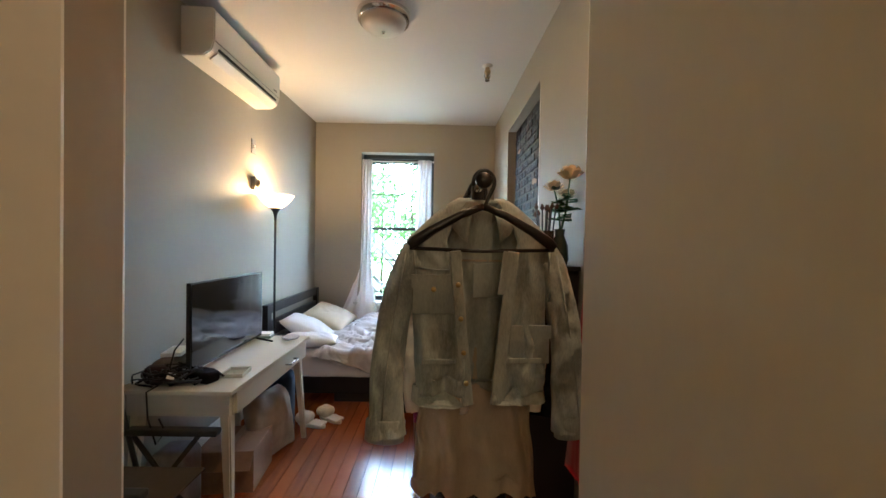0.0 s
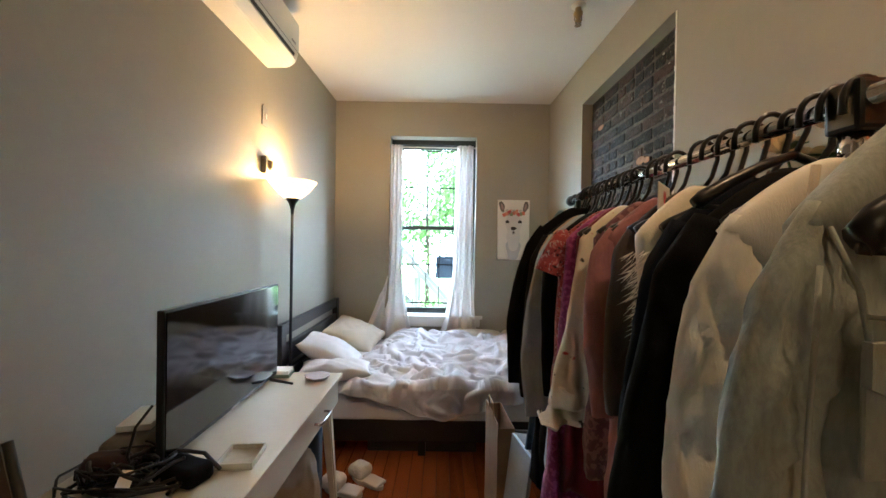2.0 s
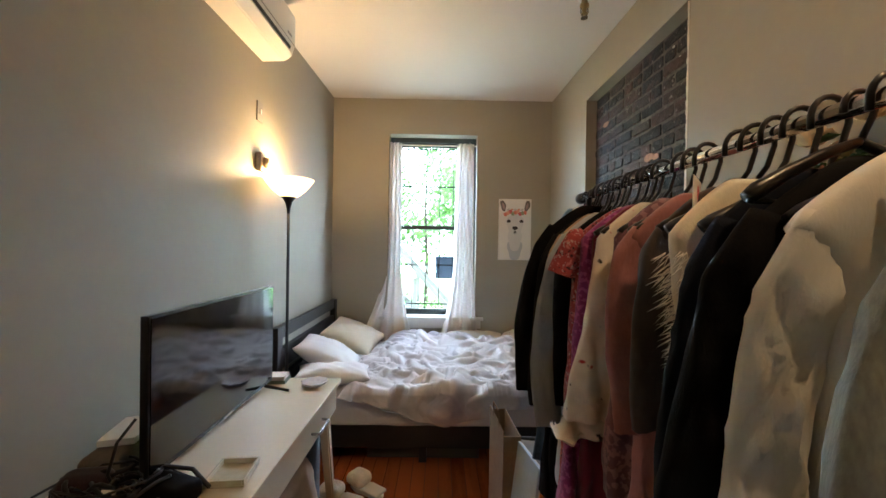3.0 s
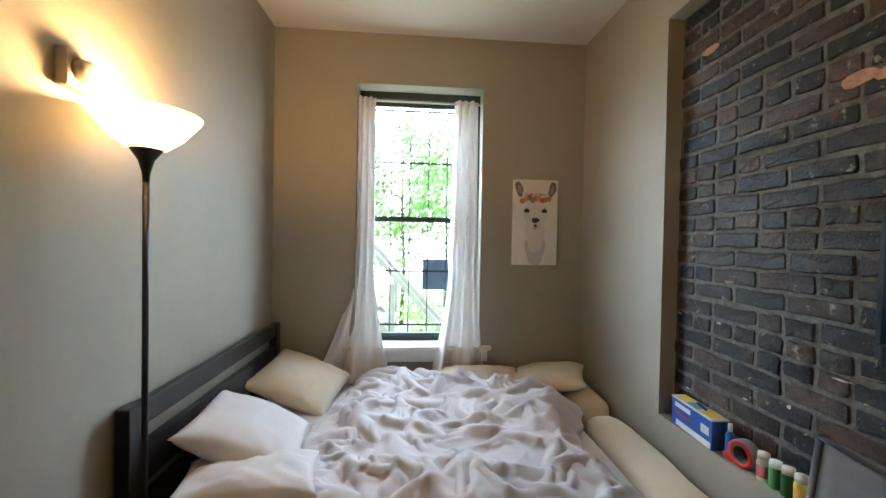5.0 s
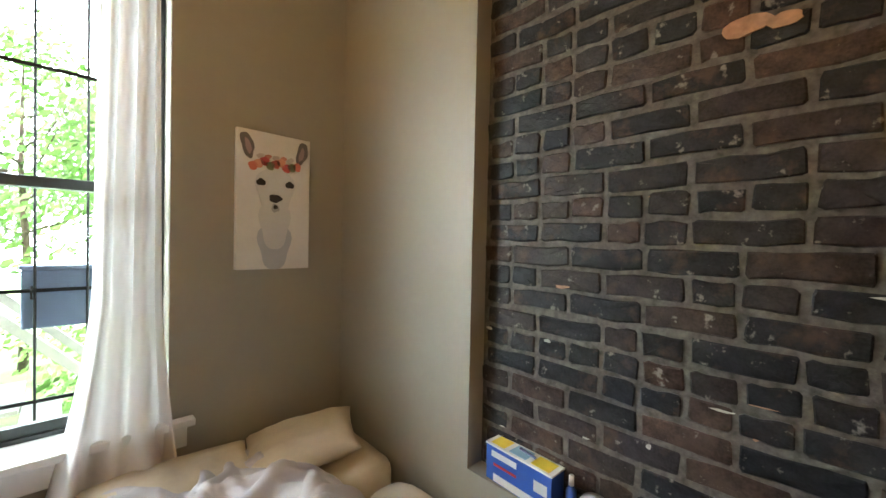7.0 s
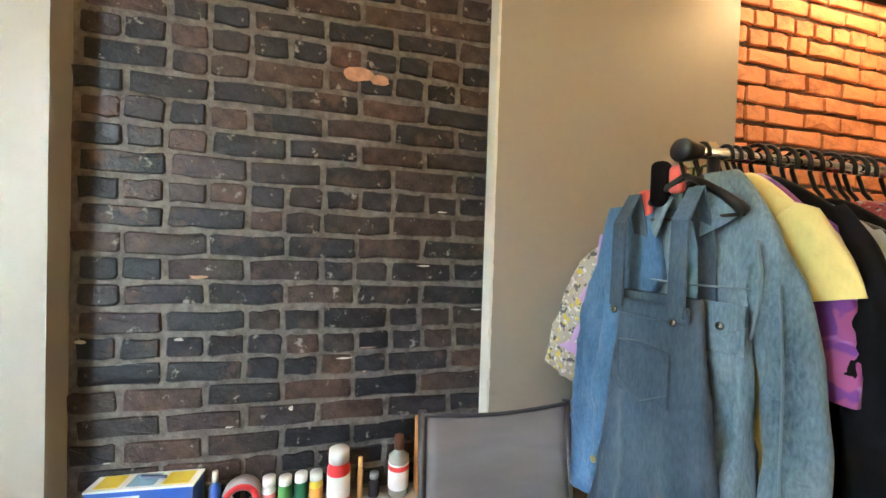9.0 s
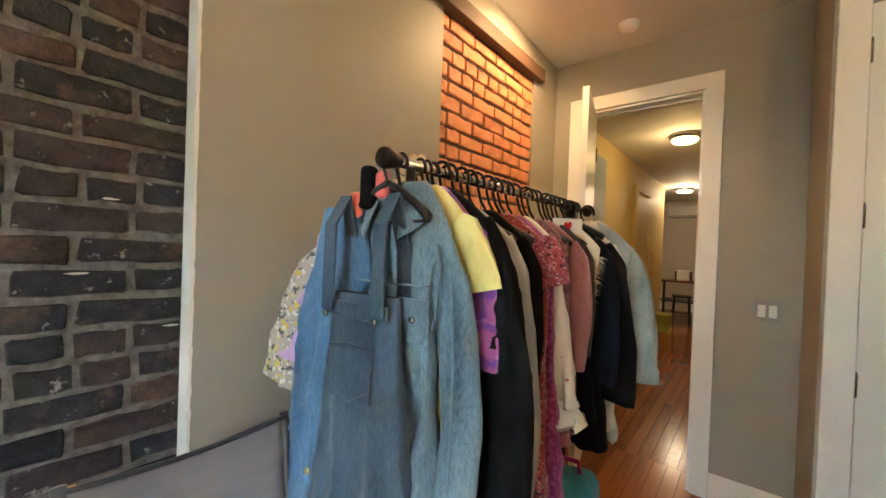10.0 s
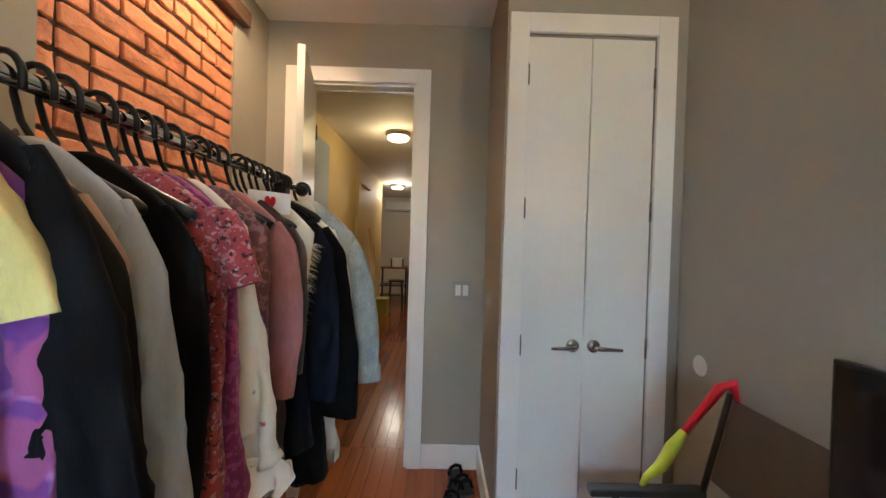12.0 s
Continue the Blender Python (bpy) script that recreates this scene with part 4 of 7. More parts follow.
def sleeve_rows(side, w_sh, length, r0, r1, seed, out=0.05, slope=0.092, top=-0.050, flat=0.34, swing=0.0):
    """A flattened sleeve that leaves the shoulder outward and then hangs."""
    rnd = random.Random(seed)
    p0 = rnd.uniform(0, 6)
    bm = bmesh.new()
    n, nrow = 30, max(14, int(length * 62))
    mean = math.atan2(out, length)
    a0, a1 = mean + 0.26, mean - 0.20
    x, z, rows = w_sh - 0.035, top - slope + 0.012, []
    for i in range(nrow + 1):
        f = i / nrow
        a = a0 + (a1 - a0) * f ** 0.7 + 0.05 * math.sin(f * 6 + p0)
        if i:
            x, z = x + math.sin(a) * length / nrow, z - math.cos(a) * length / nrow
        cy = swing * f + 0.007 * math.sin(f * 5 + p0)
        r = (r0 + (r1 - r0) * f) * (1 - 0.45 * max(0.0, 1 - f * 7))
        row = []
        for k in range(n):
            th = 2 * math.pi * k / n
            c, q = math.cos(th), math.sin(th)
            c, q = abs(c) ** 0.8 * (1 if c >= 0 else -1), abs(q) ** 0.8 * (1 if q >= 0 else -1)
            wr = 1 + 0.10 * noise.noise(Vector((c * 1.5, q * 1.5, f * length * 12 + seed)))
            lift = 0.013 * crease(c * 1.3 + f * length * 9, f * length * 13 - c, seed + (1 if q > 0 else 5)) + 0.004 * math.sin(f * length * 34 + 2.5 * c + p0)
            # u lies across the sleeve in its plane
            u = r * wr * c
            row.append(bm.verts.new((side * (x + u * math.cos(a)), cy + (r * flat * wr + lift * min(1, f * 6)) * q, z + u * math.sin(a))))
        rows.append(row)
    for a, b in zip(rows, rows[1:]):
        for k in range(n):
            bm.faces.new((a[k], a[(k + 1) % n], b[(k + 1) % n], b[k]))
    bm.faces.new(rows[0])
    bmesh.ops.recalc_face_normals(bm, faces=bm.faces)
    return bm


def garment(name, label, category, y, material, length=0.72, w_sh=0.205, w_hem=0.23, depth=0.026, folds=1.0, sleeve=0.0, r0=0.065, r1=0.05,
            gap=0.0, seed=1, tilt=0.0, hanger=True, out=0.03, waist=0.0, flare=0.0, facing=1, neck=0.055, slope=0.092, x_shift=0.0, swing=0.0, sides=(-1, 1), pull=None):
    """A garment on its own hanger. facing 1: the front looks to the south, -1: to the north."""
    low = LOW if 1.28 < y < 2.27 else 0.0
    if hanger:
        hang_long(y, tilt) if low else hang(y, tilt, min(1.0, w_sh / 0.205))
    g = thing(name, label, category, (RX + x_shift, y, RZ - low), tilt + (0 if facing == 1 else 180), "clothes on the rack")
    body = part("body", body_rows(length, w_sh, w_hem, depth, folds, seed, gap, slope, neck, waist=waist, flare=flare, pull=(0.045 if sleeve > 0.3 else 0.0) if pull is None else pull), material, g, "", True)
    so = body.modifiers.new("thickness", "SOLIDIFY")
    so.thickness = 0.003
    if sleeve:
        for s in sides:
            part("sleeve", sleeve_rows(s, w_sh, sleeve, r0, r1, seed + s, out, slope, swing=swing), material, g, "", True)
    return g


def collar(g, material, w=0.075, h=0.06, z=-0.075, label="", dy=0.02):
    """A stand round the neck, folded over, with longer points at the open front."""
    bm = bmesh.new()
    rows = []
    for k in range(33):
        th = radians(-62 + 304 * k / 32)
        c, q = math.cos(th), math.sin(th)
        fr = max(0.0, -q)
        drop = 0.040 * fr
        ring = [(0.060 * c, 0.030 * q, z - 0.012 - drop), (0.064 * c, 0.034 * q, z + 0.016 - drop), (0.072 * c, 0.040 * q, z + 0.018 - drop),
                (w * 1.02 * c, 0.052 * q - 0.004 * fr, z - 0.012 - drop), (w * 1.22 * c, (0.058 + dy * fr * 0.6) * q, z - h * 0.55 - drop - h * 0.55 * fr * fr)]
        rows.append([bm.verts.new((x + 0.002 * noise.noise(Vector((k * 0.4, x * 9, 2))), y, zz + 0.004 * noise.noise(Vector((k * 0.3, zz * 9, 7))))) for x, y, zz in ring])
    for a, b in zip(rows, rows[1:]):
        for j in range(4):
            bm.faces.new((a[j], b[j], b[j + 1], a[j + 1]))
    bmesh.ops.recalc_face_normals(bm, faces=bm.faces)
    o = part("collar", bm, material, g, label, True)
    o.modifiers.new("thickness", "SOLIDIFY").thickness = 0.003
    return o


def pocket(g, material, x, y, z, w=0.105, h=0.12, flap=True, button=None):
    pk = part("pocket", box(x - w / 2, x + w / 2, y - 0.006, y, z - h, z, 0.003), material, g)
    if flap:
        bm = bmesh.new()
        ps = [(x - w / 2 - 0.003, z + 0.008), (x + w / 2 + 0.003, z + 0.008), (x + w / 2 + 0.003, z - 0.030), (x, z - 0.055), (x - w / 2 - 0.003, z - 0.030)]
        va, vb = [bm.verts.new((px, y - 0.012, pz)) for px, pz in ps], [bm.verts.new((px, y - 0.004, pz)) for px, pz in ps]
        bm.faces.new(va)
        bm.faces.new(vb[::-1])
        for k in range(5):
            bm.faces.new((va[k], va[(k + 1) % 5], vb[(k + 1) % 5], vb[k]))
        bmesh.ops.recalc_face_normals(bm, faces=bm.faces)
        part("flap", bm, material, pk)
    if button:
        part("button", lathe([(0, 0.004), (0.007, 0.003), (0.008, 0.0), (0, 0)], 14, pose(x, y - 0.012, z - 0.035, 90)), button, pk, "metal button", True)
    return pk


M_OLIVE = cloth_mat("olive_grey_denim", (0.28, 0.315, 0.30), 0.25, tone=(0.42, 0.455, 0.43))
M_PALEDENIM = cloth_mat("washed_grey_denim", (0.27, 0.30, 0.29), 0.14, tone=(0.37, 0.40, 0.38))
M_LIGHTDENIM = cloth_mat("faded_denim", (0.055, 0.105, 0.155), 0.35, tone=(0.17, 0.25, 0.30), scale=5.0)
M_DARKDENIM = cloth_mat("dark_denim", (0.028, 0.052, 0.085), 0.3, tone=(0.068, 0.105, 0.145), scale=5.0)
M_BRIGHTDENIM = cloth_mat("bright_blue_denim", (0.040, 0.105, 0.22), 0.3, tone=(0.10, 0.20, 0.34), scale=5.0)
M_BLACKC = cloth_mat("black_wool", (0.006, 0.006, 0.007), 0.3)
M_NAVY = cloth_mat("navy_cotton", (0.008, 0.011, 0.020), 0.3)
M_CHARC = cloth_mat("charcoal_knit", (0.014, 0.0135, 0.014), 0.25)
M_BROWN = cloth_mat("dark_brown_cotton", (0.06, 0.045, 0.04), 0.2)
M_YELLOW = cloth_mat("pale_yellow_jersey", (0.78, 0.66, 0.24), 0.1)
M_PURPLE = print_mat("purple_tie_dye", (0.16, 0.045, 0.25), [(0.45, 0.22, 0.55), (0.30, 0.08, 0.22)], 14, 0.5)
M_LILAC = cloth_mat("lilac_jersey", (0.55, 0.36, 0.62), 0.12)
M_GREY = cloth_mat("light_grey_knit", (0.36, 0.39, 0.42), 0.12)
M_TAN = cloth_mat("tan_cotton", (0.42, 0.29, 0.20), 0.15)
M_ROSE = cloth_mat("dusty_rose_cotton", (0.36, 0.15, 0.14), 0.2)
M_MAUVE = print_mat("mauve_lace", (0.17, 0.075, 0.085), [(0.30, 0.15, 0.15)], 60, 0.5)
M_REDFLOWER = print_mat("red_floral_print", (0.30, 0.05, 0.055), [(0.46, 0.15, 0.14), (0.05, 0.015, 0.025), (0.40, 0.27, 0.27)], 62, 0.42)
M_MAGENTA = print_mat("magenta_lace", (0.22, 0.03, 0.13), [(0.34, 0.07, 0.22)], 70, 0.5)
M_HEARTS = print_mat("cream_with_red_sprigs", (0.74, 0.66, 0.52), [(0.45, 0.05, 0.05), (0.06, 0.05, 0.04)], 22, 0.325)
M_FUR = cloth_mat("cream_fur", (0.80, 0.74, 0.60), 0.10, rough=0.95)
M_WHITEC = cloth_mat("white_cotton_twill", (0.82, 0.79, 0.71), 0.05)
M_BEIGE = cloth_mat("beige_satin", (0.50, 0.42, 0.31), 0.12, rough=0.55)
M_WINE = cloth_mat("wine_velvet", (0.16, 0.012, 0.03), 0.2)
M_RED = cloth_mat("red_satin", (0.62, 0.015, 0.03), 0.12, rough=0.45)
M_FLORALS = print_mat("yellow_grey_floral", (0.45, 0.40, 0.34), [(0.65, 0.50, 0.08), (0.12, 0.12, 0.13), (0.7, 0.68, 0.62)], 40, 0.44)
for dark in (M_BLACKC, M_NAVY, M_CHARC):
    dark.node_tree.nodes["Principled BSDF"].inputs["Sheen Weight"].default_value = 0.0
    dark.node_tree.nodes["Principled BSDF"].inputs["Specular IOR Level"].default_value = 0.1
M_BRASS = mat("brass_button", (0.62, 0.47, 0.22), 0.3, metal=1.0, bump=0)

# the south end of the rail, towards the door
hang(1.40, 3)
hang(1.118, 3, 1.34, 1.48)
jk = garment("denim_jacket", "pale grey-green denim jacket hanging open behind a black hanger", "jacket", 1.172, M_OLIVE, 0.60, 0.225, 0.20, 0.036, 2.0, 0.60, 0.046, 0.052, 0.34, 3, 4.0, out=0.095, neck=0.07, slope=0.13, pull=0.01, hanger=False, swing=-0.05)
collar(jk, M_OLIVE, 0.085, 0.075, dy=0.03)
for x, z in ((-0.148, -0.29), (0.145, -0.44)):
    pocket(jk, M_PALEDENIM, x, -0.044, z, 0.125, 0.11, True, M_BRASS)
for s, lean in ((-1, -5.7), (1, 5.7)):
    part("front_placket", box(s * 0.108 - 0.017, s * 0.108 + 0.017, -0.066, -0.058, -0.66, -0.20, 0.003, pose(0, 0, 0, 0, lean)), M_OLIVE, jk)
    part("cuff", lathe([(0.052, 0.035), (0.058, 0.03), (0.058, -0.03), (0.052, -0.035)], 24, pose(s * 0.284, -0.05, -0.74, 0, s * -4) @ Matrix.Diagonal((1, 0.42, 1, 1))), M_OLIVE, jk, "", True)
    part("pocket_welt", box(s * 0.13 - 0.05, s * 0.13 + 0.05, -0.062, -0.054, -0.545, -0.53, 0.002), M_OLIVE, jk)
for s in (-1, 1):
    part("armhole_seam", tube([(s * 0.212, -0.020, -0.185), (s * 0.206, -0.040, -0.24), (s * 0.200, -0.046, -0.30), (s * 0.205, -0.044, -0.36)], 0.0028, 6), M_PALEDENIM, jk, "", True)
    part("sleeve_seam", tube([(s * 0.232, -0.030, -0.22), (s * 0.262, -0.048, -0.40), (s * 0.285, -0.066, -0.58), (s * 0.292, -0.078, -0.70)], 0.0025, 6), M_PALEDENIM, jk, "", True)
part("chest_seam", tube([(-0.205, -0.044, -0.262), (-0.14, -0.050, -0.268), (-0.075, -0.050, -0.266)], 0.0022, 6), M_PALEDENIM, jk, "", True)
part("folded_facing", box(0.082, 0.106, -0.066, -0.061, -0.33, -0.20, 0.002, pose(0, 0, 0, 0, 7)), M_PALEDENIM, jk, "pale folded front facing")
part("back_yoke_seam", box(-0.15, 0.15, 0.026, 0.029, -0.245, -0.239, 0.001), M_BEIGE, jk)
part("lining_pocket", box(-0.02, 0.07, 0.022, 0.027, -0.36, -0.25, 0.002), M_PALEDENIM, jk)
for z in (-0.31, -0.41, -0.51, -0.60):
    part("button", lathe([(0, 0.004), (0.007, 0.003), (0.008, 0), (0, 0)], 12, pose(-0.108 - z * 0.1, -0.067, z, 90)), M_BRASS, jk, "brass button", True)
bm = body_rows(0.045, 0.205, 0.208, 0.052, 0.5, 12, 0.34, 0.001, 0.205, -0.625)
part("hem_band", bm, M_OLIVE, jk, "", True)

sd = thing("slip_dress", "long beige satin dress under the jacket", "dress", (RX, 1.262, RZ), 0, "clothes on the rack")
bm = body_rows(0.50, 0.17, 0.21, 0.026, 2.4, 5, 0, 0.01, 0.165, -0.52)
part("skirt", bm, M_BEIGE, sd, "", True)
for s in (-1, 1):
    part("shoulder_strap", tube([(s * 0.14, 0.0, -0.54), (s * 0.12, 0.002, -0.30), (s * 0.10, 0.0, -0.10)], 0.005, 7), M_BEIGE, sd, "", True)
wj = garment("white_jacket", "white cotton jacket with dark stitched collar", "jacket", 1.30, M_WHITEC, 0.66, 0.195, 0.20, 0.028, 2.0, 0.60, 0.044, 0.048, 0.15, 23, 2, out=0.035)
collar(wj, M_WHITEC, 0.085, 0.06)
for k in range(8):
    part("collar_stitch", box(-0.125 + k * 0.009, -0.121 + k * 0.009, -0.040, -0.036, -0.148 + k * 0.003, -0.118 + k * 0.003), M_BLACKC, wj)
garment("black_coat", "long black wool coat", "coat", 1.36, M_BLACKC, 0.92, 0.18, 0.24, 0.034, 1.1, 0.64, 0.07, 0.062, seed=25, tilt=-2, out=0.10)
garment("navy_shirt", "dark navy cotton long-sleeved shirt", "shirt", 1.44, M_NAVY, 0.78, 0.18, 0.21, 0.026, 1.2, 0.55, 0.06, 0.05, seed=27, tilt=1, out=0.05)
fur = garment("fur_vest", "cream fur vest with shaggy edges", "vest", 1.53, M_FUR, 0.58, 0.185, 0.09, 0.035, 0.8, seed=29, tilt=3, neck=0.08)


def tufts(parent, material, n, w, z0, z1, seed):
    """Loose hairs of the fur along its face and edges."""
    rnd = random.Random(seed)
    bm = bmesh.new()
    for _ in range(n):
        s = rnd.choice((-1, 1))
        f = rnd.random()
        z = z0 + (z1 - z0) * f
        x = s * (w * (1 - 0.45 * f ** 1.3)) * rnd.uniform(0.55, 1.02)
        y = -0.03 if rnd.random() < 0.5 else 0.03
        d = Vector((s * rnd.uniform(0.008, 0.028), rnd.uniform(-0.01, 0.01) + y * 0.3, -rnd.uniform(0.01, 0.03)))
        p = Vector((x, y * rnd.uniform(0.5, 1.0), z))
        q = Vector((0.001, 0.001, 0.002))
        a, b, c = bm.verts.new(p - q), bm.verts.new(p + q), bm.verts.new(p + d)
        e = bm.verts.new(p + Vector((0, 0.0016, 0)))
        for t in ((a, b, c), (b, e, c), (e, a, c)):
            bm.faces.new(t)
    o = part("fur_hairs", bm, material, parent)
    return o


tufts(fur, M_FUR, 3800, 0.185, -0.17, -0.62, 4)
garment("dark_top", "dark brown cotton short-sleeved top", "top", 1.61, M_BROWN, 0.80, 0.165, 0.185, 0.024, 1.5, 0.40, 0.05, 0.045, seed=31, tilt=-1)
garment("rose_blouse", "dusty rose cotton blouse", "blouse", 1.70, M_ROSE, 0.78, 0.17, 0.20, 0.026, 1.5, 0.44, 0.05, 0.045, seed=33, tilt=2)
he = garment("sprigged_blouse", "cream blouse with red heart print and ruffle", "blouse", 1.865, M_HEARTS, 0.58, 0.165, 0.245, 0.024, 1.6, seed=35, tilt=-3, flare=-0.2)
part("ruffle", body_rows(0.07, 0.240, 0.272, 0.034, 3.0, 14, 0, 0.001, 0.240, -0.61), M_HEARTS, he, "", True)
garment("wine_dress", "dark wine-red velvet dress", "dress", 1.915, M_WINE, 0.85, 0.16, 0.19, 0.026, 1.4, seed=37)
garment("lace_blouse", "mauve lace blouse with short sleeves", "blouse", 1.78, M_MAUVE, 0.70, 0.165, 0.175, 0.024, 1.6, seed=39, tilt=2)
garment("floral_dress", "red floral dress with frilled sleeves", "dress", 1.985, M_REDFLOWER, 0.92, 0.185, 0.215, 0.024, 1.8, 0.14, 0.050, 0.052, seed=41, tilt=-2, out=0.075)
garment("lace_dress", "long magenta lace dress", "dress", 1.945, M_MAGENTA, 1.02, 0.18, 0.25, 0.024, 1.7, seed=43)
garment("black_knit", "black knitted jumper on a hanger", "jumper", 2.09, M_BLACKC, 0.72, 0.175, 0.20, 0.026, 1.0, 0.55, 0.052, 0.045, seed=45, tilt=1)
garment("grey_cardigan", "long light grey knitted cardigan", "cardigan", 2.165, M_GREY, 0.92, 0.175, 0.215, 0.024, 1.3, 0.66, 0.052, 0.045, seed=47, tilt=-2, out=0.07)
garment("tan_shirt", "tan cotton shirt with sleeves", "shirt", 2.218, M_TAN, 0.70, 0.17, 0.195, 0.020, 1.2, 0.50, 0.05, 0.042, seed=49, out=0.035)
garment("charcoal_dress", "long plain charcoal knitted dress", "dress", 2.250, M_CHARC, 1.06, 0.18, 0.225, 0.022, 1.3, 0.62, 0.052, 0.046, seed=51, tilt=2, out=0.07)
garment("black_dress", "long plain black jersey dress", "dress", 2.282, M_BLACKC, 1.08, 0.185, 0.24, 0.022, 1.3, 0.62, 0.054, 0.050, seed=53, tilt=-1, out=0.105)
garment("tie_dye_shirt", "purple tie-dye cotton t-shirt", "t-shirt", 2.306, M_PURPLE, 0.66, 0.15, 0.155, 0.016, 1.3, 0.33, 0.046, 0.050, seed=55, facing=-1, out=0.075)
garment("yellow_shirt", "pale yellow cotton t-shirt on a hanger", "t-shirt", 2.330, M_YELLOW, 0.60, 0.15, 0.15, 0.016, 1.2, 0.17, 0.048, 0.052, seed=57, tilt=3, facing=-1, out=0.08)

# the north end, towards the bed
dj = garment("faded_denim_jacket", "faded blue denim jacket on a black hanger", "jacket", 2.392, M_LIGHTDENIM, 0.66, 0.150, 0.165, 0.026, 2.4, 0.68, 0.050, 0.044, 0.14, 61, 6, facing=-1, out=0.045, neck=0.07, slope=0.135)
collar(dj, M_LIGHTDENIM, 0.085, 0.07, dy=0.03)
M_STITCH = cloth_mat("pale_denim_seam", (0.15, 0.215, 0.255), 0.2)
for x in (-0.085, 0.085):
    pocket(dj, M_LIGHTDENIM, x, -0.040, -0.31, 0.078, 0.085, True, M_STEEL)
for s in (-1, 1):
    part("front_seam", tube([(s * 0.060, -0.046, -0.40), (s * 0.052, -0.048, -0.52), (s * 0.045, -0.050, -0.64)], 0.0022, 6), M_STITCH, dj, "", True)
    part("shoulder_seam", tube([(s * 0.128, -0.030, -0.185), (s * 0.140, -0.036, -0.24), (s * 0.138, -0.038, -0.31), (s * 0.128, -0.038, -0.36)], 0.003, 6), M_STITCH, dj, "", True)
    part("sleeve_seam", tube([(s * 0.165, -0.030, -0.26), (s * 0.176, -0.032, -0.42), (s * 0.178, -0.034, -0.60), (s * 0.172, -0.034, -0.76)], 0.0022, 6), M_STITCH, dj, "", True)
part("yoke_seam", tube([(-0.128, -0.042, -0.272), (0.0, -0.048, -0.276), (0.128, -0.042, -0.272)], 0.0022, 6), M_STITCH, dj, "", True)
for s in (-1, 1):
    part("cuff", lathe([(0.046, 0.03), (0.050, 0.028), (0.050, -0.028), (0.046, -0.03)], 20, pose(s * 0.148, 0, -0.81) @ Matrix.Diagonal((1, 0.6, 1, 1))), M_LIGHTDENIM, dj, "", True)
ov = thing("overalls", "dark denim bib overalls with metal buttons", "overalls", (RX + 0.02, 2.468, RZ), 186, "clothes on the rack")
hang(2.432, 6, 0.72)
bm = body_rows(0.80, 0.095, 0.20, 0.026, 1.3, 67, 0, 0.012, 0.092, -0.30)
part("bib", bm, M_DARKDENIM, ov, "", True)
for s in (-1, 1):
    pts = [(s * 0.075, 0.05, -0.42), (s * 0.074, 0.035, -0.20), (s * 0.072, 0.0, -0.085), (s * 0.073, -0.038, -0.15), (s * 0.072, -0.042, -0.335)]
    bm = bmesh.new()
    rings = []
    for k, p in enumerate(pts):
        d = (Vector(pts[min(k + 1, len(pts) - 1)]) - Vector(pts[max(k - 1, 0)])).normalized()
        side = Vector((1, 0, 0))
        nrm = d.cross(side).normalized()
        rings.append([bm.verts.new(Vector(p) + side * w * 0.017 + nrm * h * 0.003) for w, h in ((-1, -1), (1, -1), (1, 1), (-1, 1))])
    for a, b in zip(rings, rings[1:]):
        for k in range(4):
            bm.faces.new((a[k], a[(k + 1) % 4], b[(k + 1) % 4], b[k]))
    bm.faces.new(rings[0])
    bm.faces.new(rings[-1][::-1])
    bmesh.ops.recalc_face_normals(bm, faces=bm.faces)
    st = part("strap", bm, M_DARKDENIM, ov)
    part("button", lathe([(0, 0.004), (0.007, 0.003), (0.0075, 0), (0, 0)], 14, pose(s * 0.072, -0.046, -0.345, 90)), M_STEEL, st, "metal button", True)
part("bib_band", box(-0.094, 0.094, -0.038, -0.030, -0.345, -0.315, 0.003), M_DARKDENIM, ov)
pocket(ov, M_DARKDENIM, 0.0, -0.034, -0.41, 0.12, 0.11, False)
M_WORN = cloth_mat("worn_denim_edge", (0.065, 0.095, 0.125), 0.25)
for pts in ([(-0.062, -0.042, -0.408), (0.0, -0.043, -0.398), (0.062, -0.042, -0.408)], [(-0.062, -0.042, -0.41), (-0.060, -0.042, -0.49), (0.0, -0.042, -0.523), (0.060, -0.042, -0.49), (0.062, -0.042, -0.41)],
            [(-0.094, -0.040, -0.347), (0.0, -0.041, -0.349), (0.094, -0.040, -0.347)], [(-0.094, -0.040, -0.316), (0.0, -0.041, -0.314), (0.094, -0.040, -0.316)]):
    part("stitching", tube(pts, 0.0014, 6), M_WORN, ov, "pale worn stitching", True)
for s in (-1, 1):
    part("side_button", lathe([(0, 0.004), (0.008, 0.003), (0.009, 0), (0, 0)], 12, pose(s * 0.13, -0.036, -0.72, 90)), M_BRASS, ov, "brass button", True)
bl = garment("bright_denim_shirt", "bright blue denim shirt with rolled sleeves", "shirt", 2.440, M_BRIGHTDENIM, 0.74, 0.10, 0.13, 0.018, 1.4, 0.62, 0.05, 0.055, seed=63, tilt=6, facing=-1, out=0.05, hanger=False, x_shift=0.145, sides=(-1,), slope=0.16)
bl.location.z -= 0.055
fs = garment("floral_shirt", "yellow and grey floral shirt", "shirt", 2.392, M_FLORALS, 0.58, 0.095, 0.11, 0.022, 1.6, 0.42, 0.055, 0.07, seed=65, tilt=14, facing=-1, out=0.20, x_shift=0.195, sides=(-1,))
fs.location.z -= 0.085
